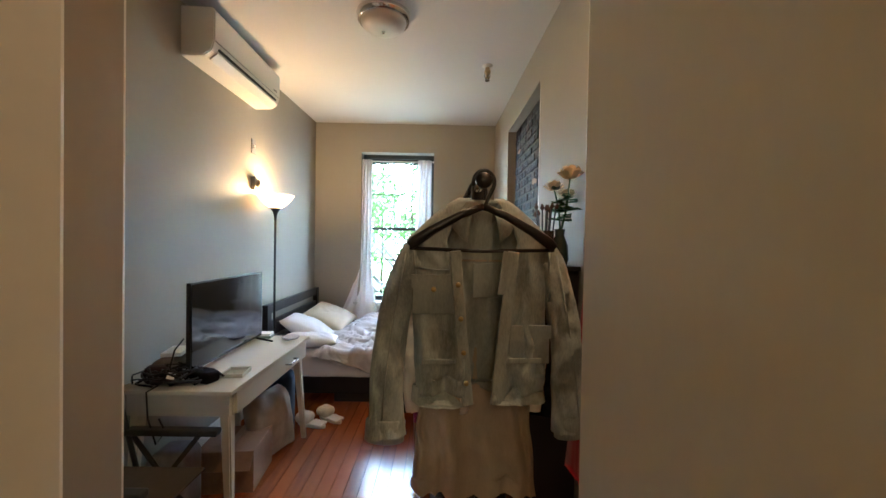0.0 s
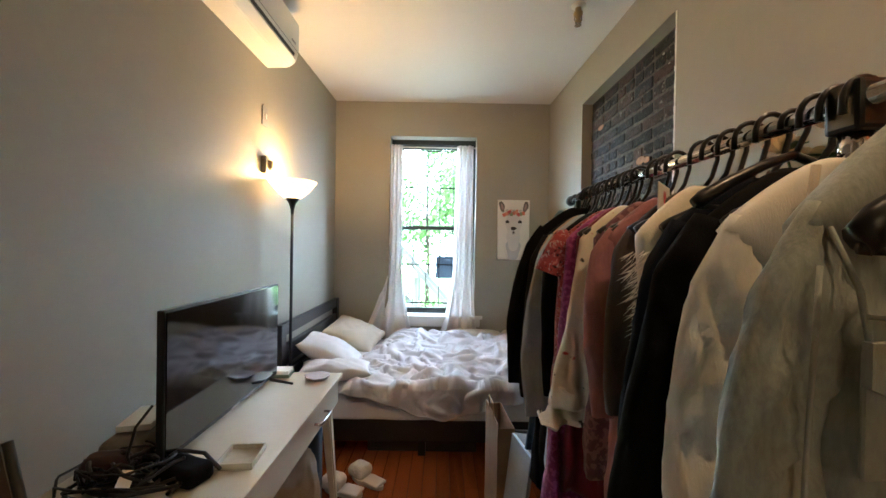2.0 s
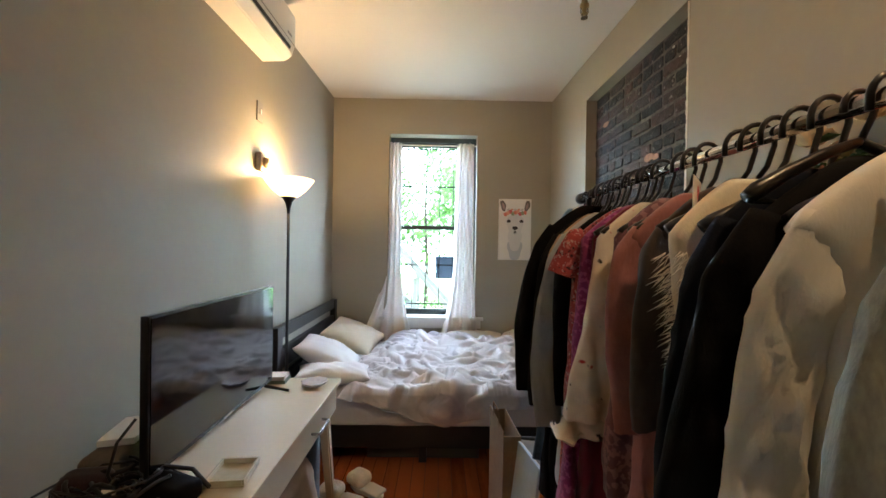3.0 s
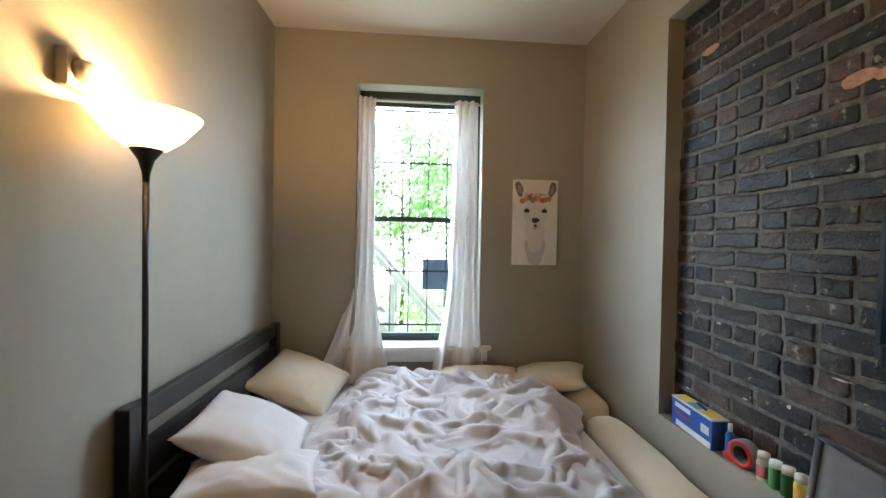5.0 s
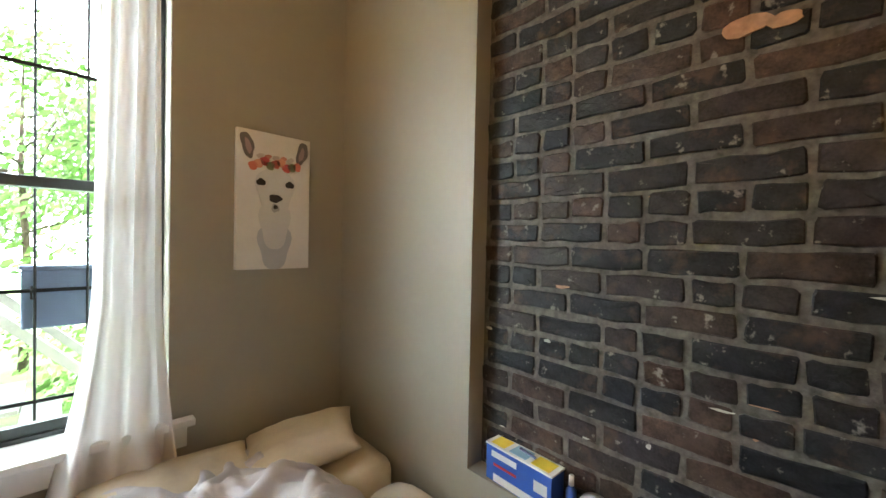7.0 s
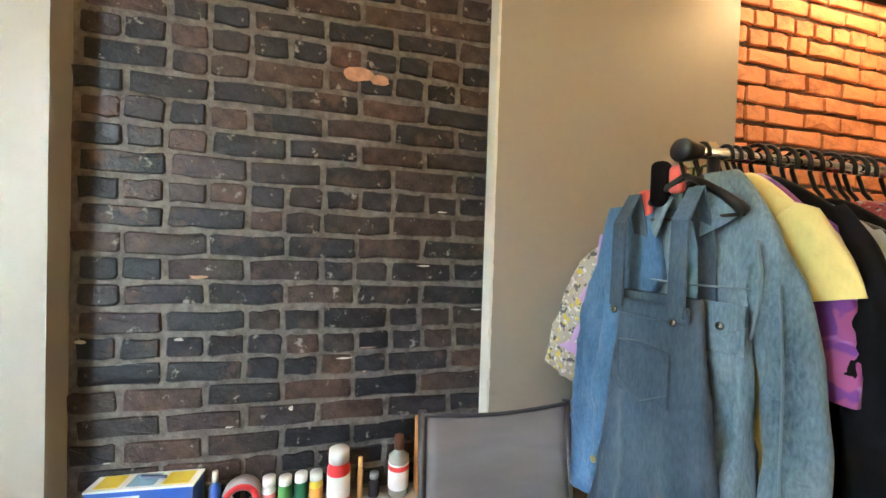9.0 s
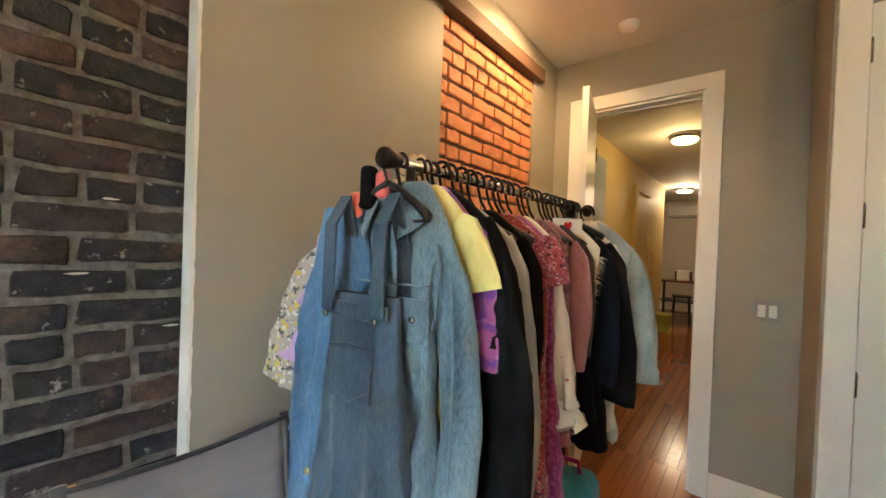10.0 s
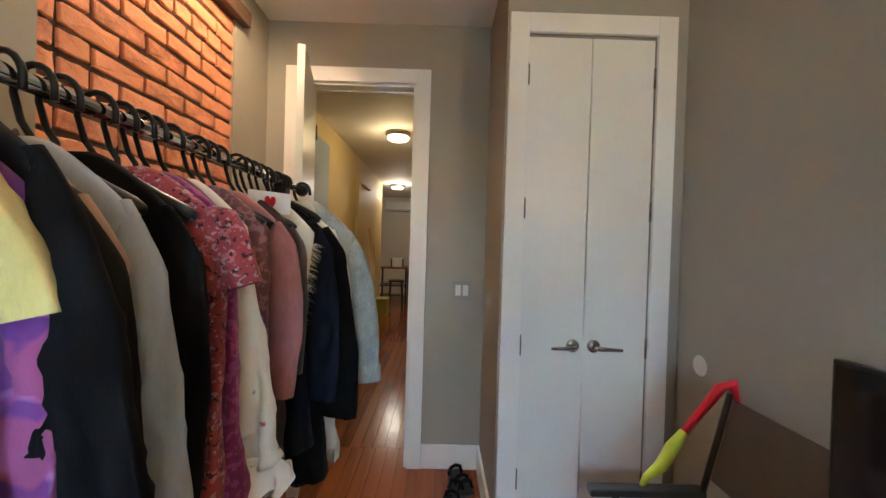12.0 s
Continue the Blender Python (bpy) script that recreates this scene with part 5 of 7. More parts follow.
li = garment("lilac_top", "lilac jersey top on the rail", "top", 2.410, M_LILAC, 0.30, 0.075, 0.085, 0.018, 1.6, 0.24, 0.040, 0.050, seed=69, tilt=12, facing=-1, out=0.14, x_shift=0.215, hanger=False, slope=0.15, sides=(-1,))
li.location.z -= 0.12
belt = thing("swimwear", "black and coral swimwear looped on a hanger", "swimwear", (RX + 0.06, 2.435, RZ - 0.03), 15)
part("black_cup", soft_block(0, 0, 0, -0.020, 0.020, -0.018, 0.018, -0.085, 0.02, 0.016, 0.012, 3), M_BLACKC, belt, "", True)
part("coral_cup", soft_block(0, 0, 0, 0.018, 0.050, -0.012, 0.012, -0.105, -0.045, 0.011, 0.014, 6), cloth_mat("coral_jersey", (0.80, 0.16, 0.11), 0.1), belt, "coral cup", True)
part("coral_cup", soft_block(0, 0, 0, -0.052, -0.020, -0.012, 0.012, -0.06, 0.005, 0.011, 0.014, 9), cloth_mat("coral_lining", (0.75, 0.15, 0.13), 0.1), belt, "coral cup", True)
part("lilac_strap", tube([(0.04, 0, -0.06), (0.08, -0.02, -0.14), (0.13, -0.03, -0.26), (0.16, -0.03, -0.34)], 0.005, 6), M_LILAC, belt, "lilac strap", True)
for y in (1.33, 1.485, 1.57, 1.745, 2.03, 2.125):
    hang_long(y, random.Random(int(y * 1000)).uniform(-7, 7))
tagw = thing("price_tag", "white cardboard tag with a red heart", "tag", (RX - 0.09, 1.60, RZ - 0.10), 50)
part("card", box(-0.06, 0.06, -0.001, 0.001, -0.03, 0.03), mat("white_card", (0.8, 0.77, 0.72), 0.7), tagw)
bm = bmesh.new()
hp = [(0.016 * math.sin(a) ** 3, 0.0015 * (13 * math.cos(a) - 5 * math.cos(2 * a) - 2 * math.cos(3 * a) - math.cos(4 * a))) for a in (2 * math.pi * k / 28 for k in range(28))]
for s in (-1, 1):
    f = bm.faces.new([bm.verts.new((x, s * 0.0018, z)) for x, z in hp])
part("heart", bm, M_RED, tagw, "red heart")

# behind and below the rack
for lab, x, y, z, sc, c in (("dark handbag lying under the rack", 0.20, 1.55, 0.0, (0.30, 0.20, 0.24), (0.02, 0.02, 0.022)),
                            ("teal and magenta sports bag under the rack", 0.14, 1.34, 0.0, (0.34, 0.22, 0.46), (0.06, 0.30, 0.38)),
                            ("black duffel bag under the rack", 0.16, 1.92, 0.0, (0.34, 0.36, 0.30), (0.015, 0.015, 0.017))):
    b = thing("bag", lab, "bag", (x, y, z), 8)
    part("bag_body", soft_block(0, 0, 0, -sc[0] / 2, sc[0] / 2, -sc[1] / 2, sc[1] / 2, 0, sc[2], 0.06, 0.02, int(y * 10)), cloth_mat("bag_cloth", c, 0.25), b, "", True)
    part("strap", tube([(-sc[0] * 0.3, 0, sc[2] - 0.02), (-sc[0] * 0.25, 0, sc[2] + 0.06), (sc[0] * 0.25, 0, sc[2] + 0.06), (sc[0] * 0.3, 0, sc[2] - 0.02)], 0.01, 8), cloth_mat("strap_web", (0.45, 0.03, 0.22) if c[1] > 0.2 else (0.02, 0.02, 0.02), 0.2), b, "", True)

# ---- red brick recess, ledge, what hangs and stands by the wall ----
tagged(mesh_ob("lintel", box(EX - 0.045, EX + 0.10, R0 - 0.08, R1 + 0.06, RZ1 + 0.004, RZ1 + 0.088, 0.006), M_LINTEL), "dark wooden lintel over the red brick", "lintel", kind="structure")
panel = tagged(mesh_ob("wall_panel", box(EX - 0.014, EX, R0 - 0.1, R1 + 0.155, 0.16, RZ0 - 0.004, 0.003), M_WALL), "painted panel on the wall below the red brick", "wall panel", kind="structure")
hk = thing("wall_hook", "small steel hook on the wall panel", "hook", (EX - 0.014, 1.50, 1.46))
part("hook_plate", box(-0.004, 0, -0.01, 0.01, -0.02, 0.02, 0.001), M_STEEL, hk)
part("hook_arm", tube([(-0.004, 0, -0.005), (-0.03, 0, -0.01), (-0.036, 0, 0.0), (-0.034, 0, 0.012)], 0.003, 6), M_STEEL, hk)


def robe(name, label, at, length, material, seed, width=0.16):
    """Cloth gathered at a hook and falling in folds against the wall."""
    bm = bmesh.new()
    n, nr = 40, 30
    rows = []
    for i in range(nr + 1):
        f = i / nr
        w = 0.015 + width * f ** 0.6
        d = 0.012 + 0.045 * f ** 0.5
        row = []
        for k in range(n):
            th = 2 * math.pi * k / n
            q = 1 + 0.22 * math.sin(7 * th + seed) * f + 0.15 * math.sin(13 * th + 2 * seed + 3 * f) * f
            row.append(bm.verts.new((d * q * math.sin(th), w * q * math.cos(th), -length * f + 0.03 * f * math.sin(3 * th + seed))))
        rows.append(row)
    for a, b in zip(rows, rows[1:]):
        for k in range(n):
            bm.faces.new((a[k], a[(k + 1) % n], b[(k + 1) % n], b[k]))
    bm.faces.new(rows[0])
    bm.faces.new(rows[-1][::-1])
    o = mesh_ob(name, bm, material, None, True)
    o.location = at
    return tagged(o, label, "robe")


robe("red_robe", "bright red satin robe hanging on a hook", (EX - 0.062, 1.50, 1.462), 0.95, M_RED, 2.0, 0.15)
dres = thing("dresser", "narrow dark dresser behind the clothes rack", "dresser", (0.44, 1.80, 0))
part("carcass", box(0, 0.235, 0, 0.34, 0.05, 1.33, 0.004), M_BLACKWOOD, dres)
part("top", box(-0.012, 0.24, -0.012, 0.352, 1.33, 1.352, 0.004), M_BLACKWOOD, dres)
for k in range(5):
    d = part("drawer_front", box(-0.012, 0.0, 0.01, 0.33, 0.07 + k * 0.25, 0.31 + k * 0.25, 0.003), M_BLACKWOOD, dres)
    part("knob", lathe([(0, 0.018), (0.012, 0.016), (0.008, 0.006), (0.008, 0)], 12, pose(-0.012, 0.17, 0.19 + k * 0.25, 0, -90)), M_STEEL, d)
part("plinth", box(0.02, 0.235, 0.02, 0.32, 0, 0.05), M_BLACKWOOD, dres)

vase = thing("vase_with_roses", "dark glass vase with pale roses on the dresser", "flower vase", (0.60, 1.87, 1.352))
part("vase", lathe([(0, 0), (0.035, 0), (0.045, 0.03), (0.04, 0.10), (0.022, 0.15), (0.026, 0.18), (0.021, 0.18), (0.018, 0.15), (0, 0.14)], 20), mat("dark_glass", (0.02, 0.03, 0.025), 0.1, bump=0), vase, "", True)
M_STEM = mat("rose_leaf", (0.035, 0.085, 0.025), 0.5, vary=0.3, scale=20)
M_ROSEP = mat("rose_petal", (0.80, 0.66, 0.42), 0.7, vary=0.12, scale=15)


def rose(parent, base, head, seed, r=0.05):
    rnd = random.Random(seed)
    st = part("stem", tube([base, ((base[0] + head[0]) / 2 + 0.01, (base[1] + head[1]) / 2, (base[2] + head[2]) / 2), head], 0.004, 6), M_STEM, parent, "", True)
    fl_ = part("bloom", lathe([(0, -r * 0.5), (r * 0.30, -r * 0.42), (r * 0.34, 0.0), (r * 0.16, r * 0.45), (0, r * 0.5)], 12, pose(*head)), M_ROSEP, parent, "pale cream rose bloom", True)
    for ring, (count, rr, hh) in enumerate(((4, 0.42, 1.0), (5, 0.6, 0.95), (6, 0.8, 0.75), (7, 1.0, 0.5))):
        for k in range(count):
            a = 2 * math.pi * (k + 0.5 * (ring % 2)) / count + rnd.uniform(-0.2, 0.2)
            bm, g = bmesh.new(), []
            for i in range(5):
                for j in range(5):
                    u, v = j / 4 - 0.5, i / 4
                    aa = a + u * 2.6 / count * 2
                    q = r * rr * (0.35 + 0.65 * v ** 0.6) * (1 + 0.15 * (v > 0.8))
                    g.append(bm.verts.new((head[0] + q * math.cos(aa), head[1] + q * math.sin(aa), head[2] - r * 0.5 + r * 1.15 * hh * v * (1 - 0.5 * u * u) + rnd.uniform(-0.001, 0.001))))
            for i in range(4):
                for j in range(4):
                    bm.faces.new((g[i * 5 + j], g[i * 5 + j + 1], g[i * 5 + j + 6], g[i * 5 + j + 5]))
            part("petal", bm, M_ROSEP, fl_, "", True)
    for k in range(11):
        t = rnd.uniform(0.3, 0.95)
        p = Vector(base).lerp(Vector(head), t)
        a = rnd.uniform(0, 6.28)
        d = Vector((math.cos(a), math.sin(a), 0.2)) * rnd.uniform(0.06, 0.10)
        s = Vector((-math.sin(a), math.cos(a), 0)) * 0.022
        bm = bmesh.new()
        c = [bm.verts.new(q) for q in (p, p + d * 0.35 + s, p + d * 0.75 + s * 0.8, p + d - Vector((0, 0, 0.015)), p + d * 0.75 - s * 0.8, p + d * 0.35 - s)]
        m1, m2 = bm.verts.new(p + d * 0.35 - Vector((0, 0, 0.006))), bm.verts.new(p + d * 0.75 - Vector((0, 0, 0.009)))
        for q in ((c[0], c[1], m1), (c[1], c[2], m2, m1), (c[2], c[3], m2), (c[0], m1, c[5]), (m1, m2, c[4], c[5]), (m2, c[3], c[4])):
            bm.faces.new(q)
        part("leaf", bm, M_STEM, st, "", True).modifiers.new("thickness", "SOLIDIFY").thickness = 0.001


rose(vase, (0.0, 0.0, 0.14), (0.03, -0.05, 0.45), 3, 0.055)
rose(vase, (0.005, 0.005, 0.14), (-0.02, 0.05, 0.40), 5, 0.045)
rose(vase, (-0.005, 0.0, 0.14), (0.04, 0.02, 0.36), 8, 0.04)
for k, (x, y, h, r) in enumerate(((0.53, 1.97, 0.17, 0.028), (0.58, 2.04, 0.12, 0.03), (0.49, 2.09, 0.15, 0.022))):
    bt = thing("perfume_bottle", "small dark glass bottle on the dresser", "bottle", (x, y, 1.352), 0, "bottles on the dresser")
    part("bottle_body", lathe([(0, 0), (r, 0), (r, h * 0.6), (r * 0.45, h * 0.72), (r * 0.45, h * 0.8), (0, h * 0.8)], 16), mat("brown_glass", (0.05, 0.03, 0.02), 0.12, bump=0), bt, "", True)
    part("cap", lathe([(0, h * 0.8), (r * 0.55, h * 0.8), (r * 0.55, h), (0, h)], 16), M_BLACKPL if k % 2 else M_STEEL, bt, "", True)

bp = thing("brush_pot", "dark pot of make-up brushes on the dresser", "brush pot", (0.515, 1.85, 1.352))
part("pot", lathe([(0, 0), (0.040, 0), (0.045, 0.01), (0.048, 0.17), (0.044, 0.17), (0.040, 0.02), (0, 0.02)], 20), mat("smoked_plastic", (0.03, 0.022, 0.02), 0.25), bp, "", True)
brnd = random.Random(6)
for k in range(9):
    a, r, h = k * 2.4, 0.012 + 0.02 * brnd.random(), brnd.uniform(0.22, 0.29)
    p, q = (r * math.cos(a), r * math.sin(a), 0.022), (r * 2.0 * math.cos(a), r * 2.0 * math.sin(a), h)
    br = part("brush", tube([p, q], 0.0035, 6), M_BLACKPL, bp, "", True)
    part("bristles", tube([q, (q[0] * 1.08, q[1] * 1.08, h + 0.012), (q[0] * 1.15, q[1] * 1.15, h + 0.03)], [0.005, 0.011, 0.003], 8), mat("brown_bristle", (0.09, 0.05, 0.035), 0.9), br, "", True)

# ---- things on the ledge under the black brick ----
LZ, LX = BZ0, EX + 0.042


def bottle(label, y, h, r, body, cap, band=None, x=LX, neck=0.6):
    b = thing("bottle", label, "bottle", (x, y, LZ), 0, "bottles on the ledge")
    part("bottle_body", lathe([(0, 0), (r * 0.95, 0), (r, 0.004), (r, h * 0.66), (r * neck, h * 0.76), (r * neck, h * 0.80), (0, h * 0.80)], 20), body, b, "", True)
    part("cap", lathe([(0, h * 0.78), (r * (neck + 0.12), h * 0.78), (r * (neck + 0.10), h), (0, h)], 20), cap, b, "", True)
    if band:
        part("label_band", lathe([(r * 1.012, h * 0.12), (r * 1.012, h * 0.56), (r * 0.99, h * 0.56), (r * 0.99, h * 0.12), (r * 1.012, h * 0.12)], 20), band, b, "", True)
    return b


def paint(name, c, rough=0.4):
    return mat(name, c, rough, vary=0.06, bump=0.02)


P_WHITE, P_RED, P_GREEN, P_BLUE, P_YELLOW = paint("white_gloss", (0.78, 0.77, 0.74)), paint("red_gloss", (0.60, 0.03, 0.03)), paint("green_gloss", (0.09, 0.30, 0.09)), paint("blue_gloss", (0.03, 0.10, 0.42)), paint("yellow_gloss", (0.80, 0.62, 0.06))
P_DKGREEN, P_PINK, P_ORANGE = paint("dark_green_gloss", (0.02, 0.13, 0.06)), paint("pink_gloss", (0.72, 0.22, 0.22)), paint("orange_gloss", (0.75, 0.33, 0.05))
bottle("white nozzle bottle with a blue collar", 3.475, 0.135, 0.016, P_BLUE, P_WHITE, None, LX, 0.4)
bottle("small white paint bottle", 3.325, 0.10, 0.021, P_WHITE, P_WHITE, P_PINK, LX, 0.8)
bottle("small green paint bottle", 3.278, 0.095, 0.021, P_GREEN, P_WHITE, None, LX, 0.8)
bottle("small dark green paint bottle", 3.232, 0.10, 0.021, P_DKGREEN, P_WHITE, None, LX, 0.8)
bottle("small yellow and white paint bottle", 3.187, 0.10, 0.021, P_YELLOW, P_WHITE, P_ORANGE, LX, 0.8)
bottle("large red and white bottle with a white cap", 3.118, 0.165, 0.036, P_RED, P_WHITE, P_WHITE, LX, 0.78)
bottle("slim wooden stick bottle", 3.05, 0.13, 0.009, mat("honey_wood", (0.45, 0.25, 0.10), 0.5), mat("honey_wood_tip", (0.5, 0.3, 0.12), 0.5), None, LX, 0.7)
bottle("tiny dark glass jar", 3.005, 0.075, 0.018, paint("dark_jar", (0.03, 0.025, 0.03), 0.15), paint("grey_cap", (0.2, 0.2, 0.2)), None, LX, 0.7)
gb = bottle("clear glass bottle with red label and brown stopper", 2.925, 0.19, 0.034, paint("clear_bottle", (0.30, 0.31, 0.28), 0.08), mat("cork", (0.16, 0.06, 0.03), 0.8), P_WHITE, LX, 0.36)
part("red_label", lathe([(0.0352, 0.085), (0.0352, 0.10), (0.034, 0.10), (0.034, 0.085), (0.0352, 0.085)], 20), P_RED, gb, "", True)
wb = mesh_ob("wooden_board", box(LX - 0.03, LX + 0.03, 2.845, 2.868, LZ, LZ + 0.24, 0.002), mat("orange_pine", (0.62, 0.28, 0.07), 0.45, stretch=(4, 4, 0.5)))
tagged(wb, "orange pine board standing on the ledge", "board")
cb = thing("tissue_box", "blue and white carton with yellow and white lid", "box", (LX, 3.65, LZ), -4)
part("carton", box(-0.036, 0.036, -0.135, 0.135, 0, 0.125, 0.002), P_BLUE, cb)
for y0, y1, z0, z1, m in ((-0.13, 0.10, 0.0, 0.03, P_WHITE), (0.0, 0.11, 0.085, 0.11, P_WHITE), (-0.12, -0.07, 0.05, 0.09, P_WHITE), (0.0, 0.10, 0.055, 0.068, P_RED)):
    part("print", box(-0.0372, -0.036, y0, y1, z0 + 0.004, z1), m, cb)
part("lid", box(-0.038, 0.038, -0.137, 0.137, 0.125, 0.131), P_WHITE, cb)
for y0, y1, m in ((-0.12, -0.05, P_YELLOW), (0.06, 0.12, P_YELLOW), (-0.03, 0.04, mat("pale_blue_print", (0.25, 0.42, 0.55), 0.5))):
    part("lid_print", box(-0.028, 0.030, y0, y1, 0.131, 0.1322), m, cb)
part("pen", tube([(0.0, -0.05, 0.137), (0.01, 0.02, 0.137)], 0.005, 8), paint("navy_pen", (0.02, 0.03, 0.10)), cb)
td = thing("tape_dispenser", "grey and red tape roll dispenser", "tape dispenser", (LX - 0.005, 3.40, LZ), 6)
part("tape_roll", lathe([(0.030, -0.022), (0.052, -0.022), (0.054, 0.0), (0.052, 0.022), (0.030, 0.022), (0.028, 0), (0.030, -0.022)], 28, pose(0, 0, 0.054, 0, 90)), paint("grey_tape", (0.32, 0.31, 0.32)), td, "", True)
part("red_rim", lathe([(0.034, 0.022), (0.050, 0.0225), (0.050, 0.026), (0.034, 0.026), (0.034, 0.022)], 28, pose(0, 0, 0.054, 0, -90)), P_RED, td, "", True)
part("red_handle", box(-0.02, 0.02, 0.035, 0.075, 0.0, 0.03, 0.006), P_RED, td)

# ---- canvas picture of a llama with a flower crown, drawn in plain shapes ----
cv = thing("canvas_picture", "white canvas with a llama wearing a flower crown", "picture", (0.316, NY - 0.002, 1.618), 0)
cw, ch = 0.335, 0.632
part("canvas", box(-cw / 2, cw / 2, -0.03, 0, -ch / 2, ch / 2, 0.003), mat("primed_canvas", (0.76, 0.74, 0.70), 0.85, vary=0.05, scale=6, bump=0.3, bump_scale=400), cv)


def blot(name, x, z, rx, rz, material, layer=1, rot=0.0, seed=0, n=26):
    bm = bmesh.new()
    y = -0.030 - 0.0012 * layer
    ring = []
    for k in range(n):
        a = 2 * math.pi * k / n
        q = 1 + 0.08 * math.sin(3 * a + seed) + 0.06 * math.sin(5 * a + 2 * seed)
        px, pz = rx * q * math.cos(a), rz * q * math.sin(a)
        ring.append((x + px * math.cos(rot) - pz * math.sin(rot), z + px * math.sin(rot) + pz * math.cos(rot)))
    va, vb = [bm.verts.new((px, y, pz)) for px, pz in ring], [bm.verts.new((px, -0.0295, pz)) for px, pz in ring]
    bm.faces.new(va)
    for k in range(n):
        bm.faces.new((va[k], va[(k + 1) % n], vb[(k + 1) % n], vb[k]))
    bmesh.ops.recalc_face_normals(bm, faces=bm.faces)
    return part(name, bm, material, cv)


G1, G2, G3 = paint("llama_pale", (0.66, 0.65, 0.63), 0.9), paint("llama_grey", (0.42, 0.42, 0.42), 0.9), paint("llama_dark", (0.05, 0.045, 0.045), 0.9)
blot("neck_print", 0.0, -0.20, 0.075, 0.115, paint("neck_grey", (0.50, 0.52, 0.54), 0.9), 1)
blot("neck_print", 0.0, -0.10, 0.07, 0.12, G1, 2)
blot("head_print", 0.0, 0.05, 0.085, 0.12, G1, 3)
for s in (-1, 1):
    blot("ear_print", s * 0.125, 0.245, 0.026, 0.058, paint("ear_brown", (0.16, 0.14, 0.13), 0.9), 3, s * -0.25, 1)
    blot("ear_print", s * 0.122, 0.24, 0.012, 0.035, paint("ear_rose", (0.35, 0.25, 0.24), 0.9), 4, s * -0.25, 2)
    blot("eye_print", s * 0.066, 0.085, 0.021, 0.016, G3, 4, 0, 3)
blot("nose_print", 0.0, 0.015, 0.030, 0.019, G3, 4, 0, 1)
blot("mouth_print", 0.0, -0.03, 0.018, 0.02, G2, 4, 0, 2)
blot("mouth_print", 0.0, -0.025, 0.010, 0.010, G3, 5, 0, 2)
for k in range(9):
    x = -0.10 + k * 0.025
    c = ((0.70, 0.22, 0.15), (0.78, 0.38, 0.25), (0.62, 0.14, 0.14), (0.30, 0.34, 0.20))[k % 4]
    blot("flower_print", x, 0.165 - 0.9 * x * x + 0.01 * (k % 3), 0.020, 0.020, paint("petal_print", c, 0.9), 4, 0.4 * k, k)
for k in range(5):
    blot("flower_print", -0.07 + k * 0.035, 0.205, 0.016, 0.010, paint("crown_print", ((0.55, 0.50, 0.46), (0.66, 0.30, 0.22))[k % 2], 0.9), 3, 0.3, k)

# ---- grey sling chair by the ledge ----


def sling_chair():
    c = thing("sling_chair", "grey mesh sling chair with a metal frame", "chair", (0.165, 2.69, 0), -90)
    mesh_m = mat("grey_sling_mesh", (0.20, 0.19, 0.19), 0.7, vary=0.12, scale=4, fine=200, bump=0.5, bump_scale=500, stretch=(1, 1, 6))
    frame_m = mat("grey_metal_frame", (0.06, 0.06, 0.065), 0.4, metal=0.4)
    w = 0.215
    for s in (-1, 1):
        part("side_frame", tube([(s * w, -0.235, 0.0), (s * w, -0.22, 0.40), (s * w, 0.18, 0.39), (s * w, 0.245, 0.60), (s * w, 0.30, 0.985)], 0.012, 10), frame_m, c, "", True)
        part("rear_leg", tube([(s * w, 0.05, 0.39), (s * w, 0.24, 0.0)], 0.012, 10), frame_m, c, "", True)
    bm = bmesh.new()
    path = [(-0.21, 0.405), (-0.05, 0.385), (0.12, 0.38), (0.185, 0.42), (0.235, 0.60), (0.265, 0.80), (0.292, 0.975)]
    rows = []
    for i, (y, z) in enumerate(path):
        rows.append([bm.verts.new((-w + 2 * w * k / 10, y + 0.012 * math.sin(math.pi * k / 10), z - 0.02 * math.sin(math.pi * k / 10))) for k in range(11)])
    for a, b in zip(rows, rows[1:]):
        for k in range(10):
            bm.faces.new((a[k], a[k + 1], b[k + 1], b[k]))
    o = part("sling", bm, mesh_m, c, "grey woven mesh sling", True)
    o.modifiers.new("thickness", "SOLIDIFY").thickness = 0.004
    part("top_hem", tube([(-w + 2 * w * k / 10, 0.292 + 0.012 * math.sin(math.pi * k / 10), 0.977 - 0.02 * math.sin(math.pi * k / 10)) for k in range(11)], 0.006, 8), frame_m, c, "", True)
    part("cross_bar", tube([(-w, -0.2, 0.385), (w, -0.2, 0.385)], 0.010, 8), frame_m, c, "", True)
    return c


sling_chair()
# ---- cardboard box with papers beside the rack ----
cbx = thing("paper_bag", "open brown kraft paper bag near the bed", "bag", (-0.12, 2.75, 0), 4)
M_CARD = mat("brown_card", (0.30, 0.19, 0.11), 0.8, vary=0.15, scale=8)
for b in ((-0.042, -0.038, -0.15, 0.15, 0.0, 0.58), (0.038, 0.042, -0.15, 0.15, 0.0, 0.56), (-0.038, 0.038, -0.15, -0.146, 0.0, 0.56), (-0.038, 0.038, 0.146, 0.15, 0.0, 0.56), (-0.038, 0.038, -0.146, 0.146, 0, 0.006)):
    part("bag_side", box(*b), M_CARD, cbx)
part("bag_handle", tube([(-0.04, -0.06, 0.56), (-0.045, -0.05, 0.64), (-0.045, 0.05, 0.64), (-0.04, 0.06, 0.56)], 0.004, 6), M_CARD, cbx)
fd = thing("paper_folder", "pale blue and white folder leaning by the box", "folder", (-0.125, 2.47, 0), 10)
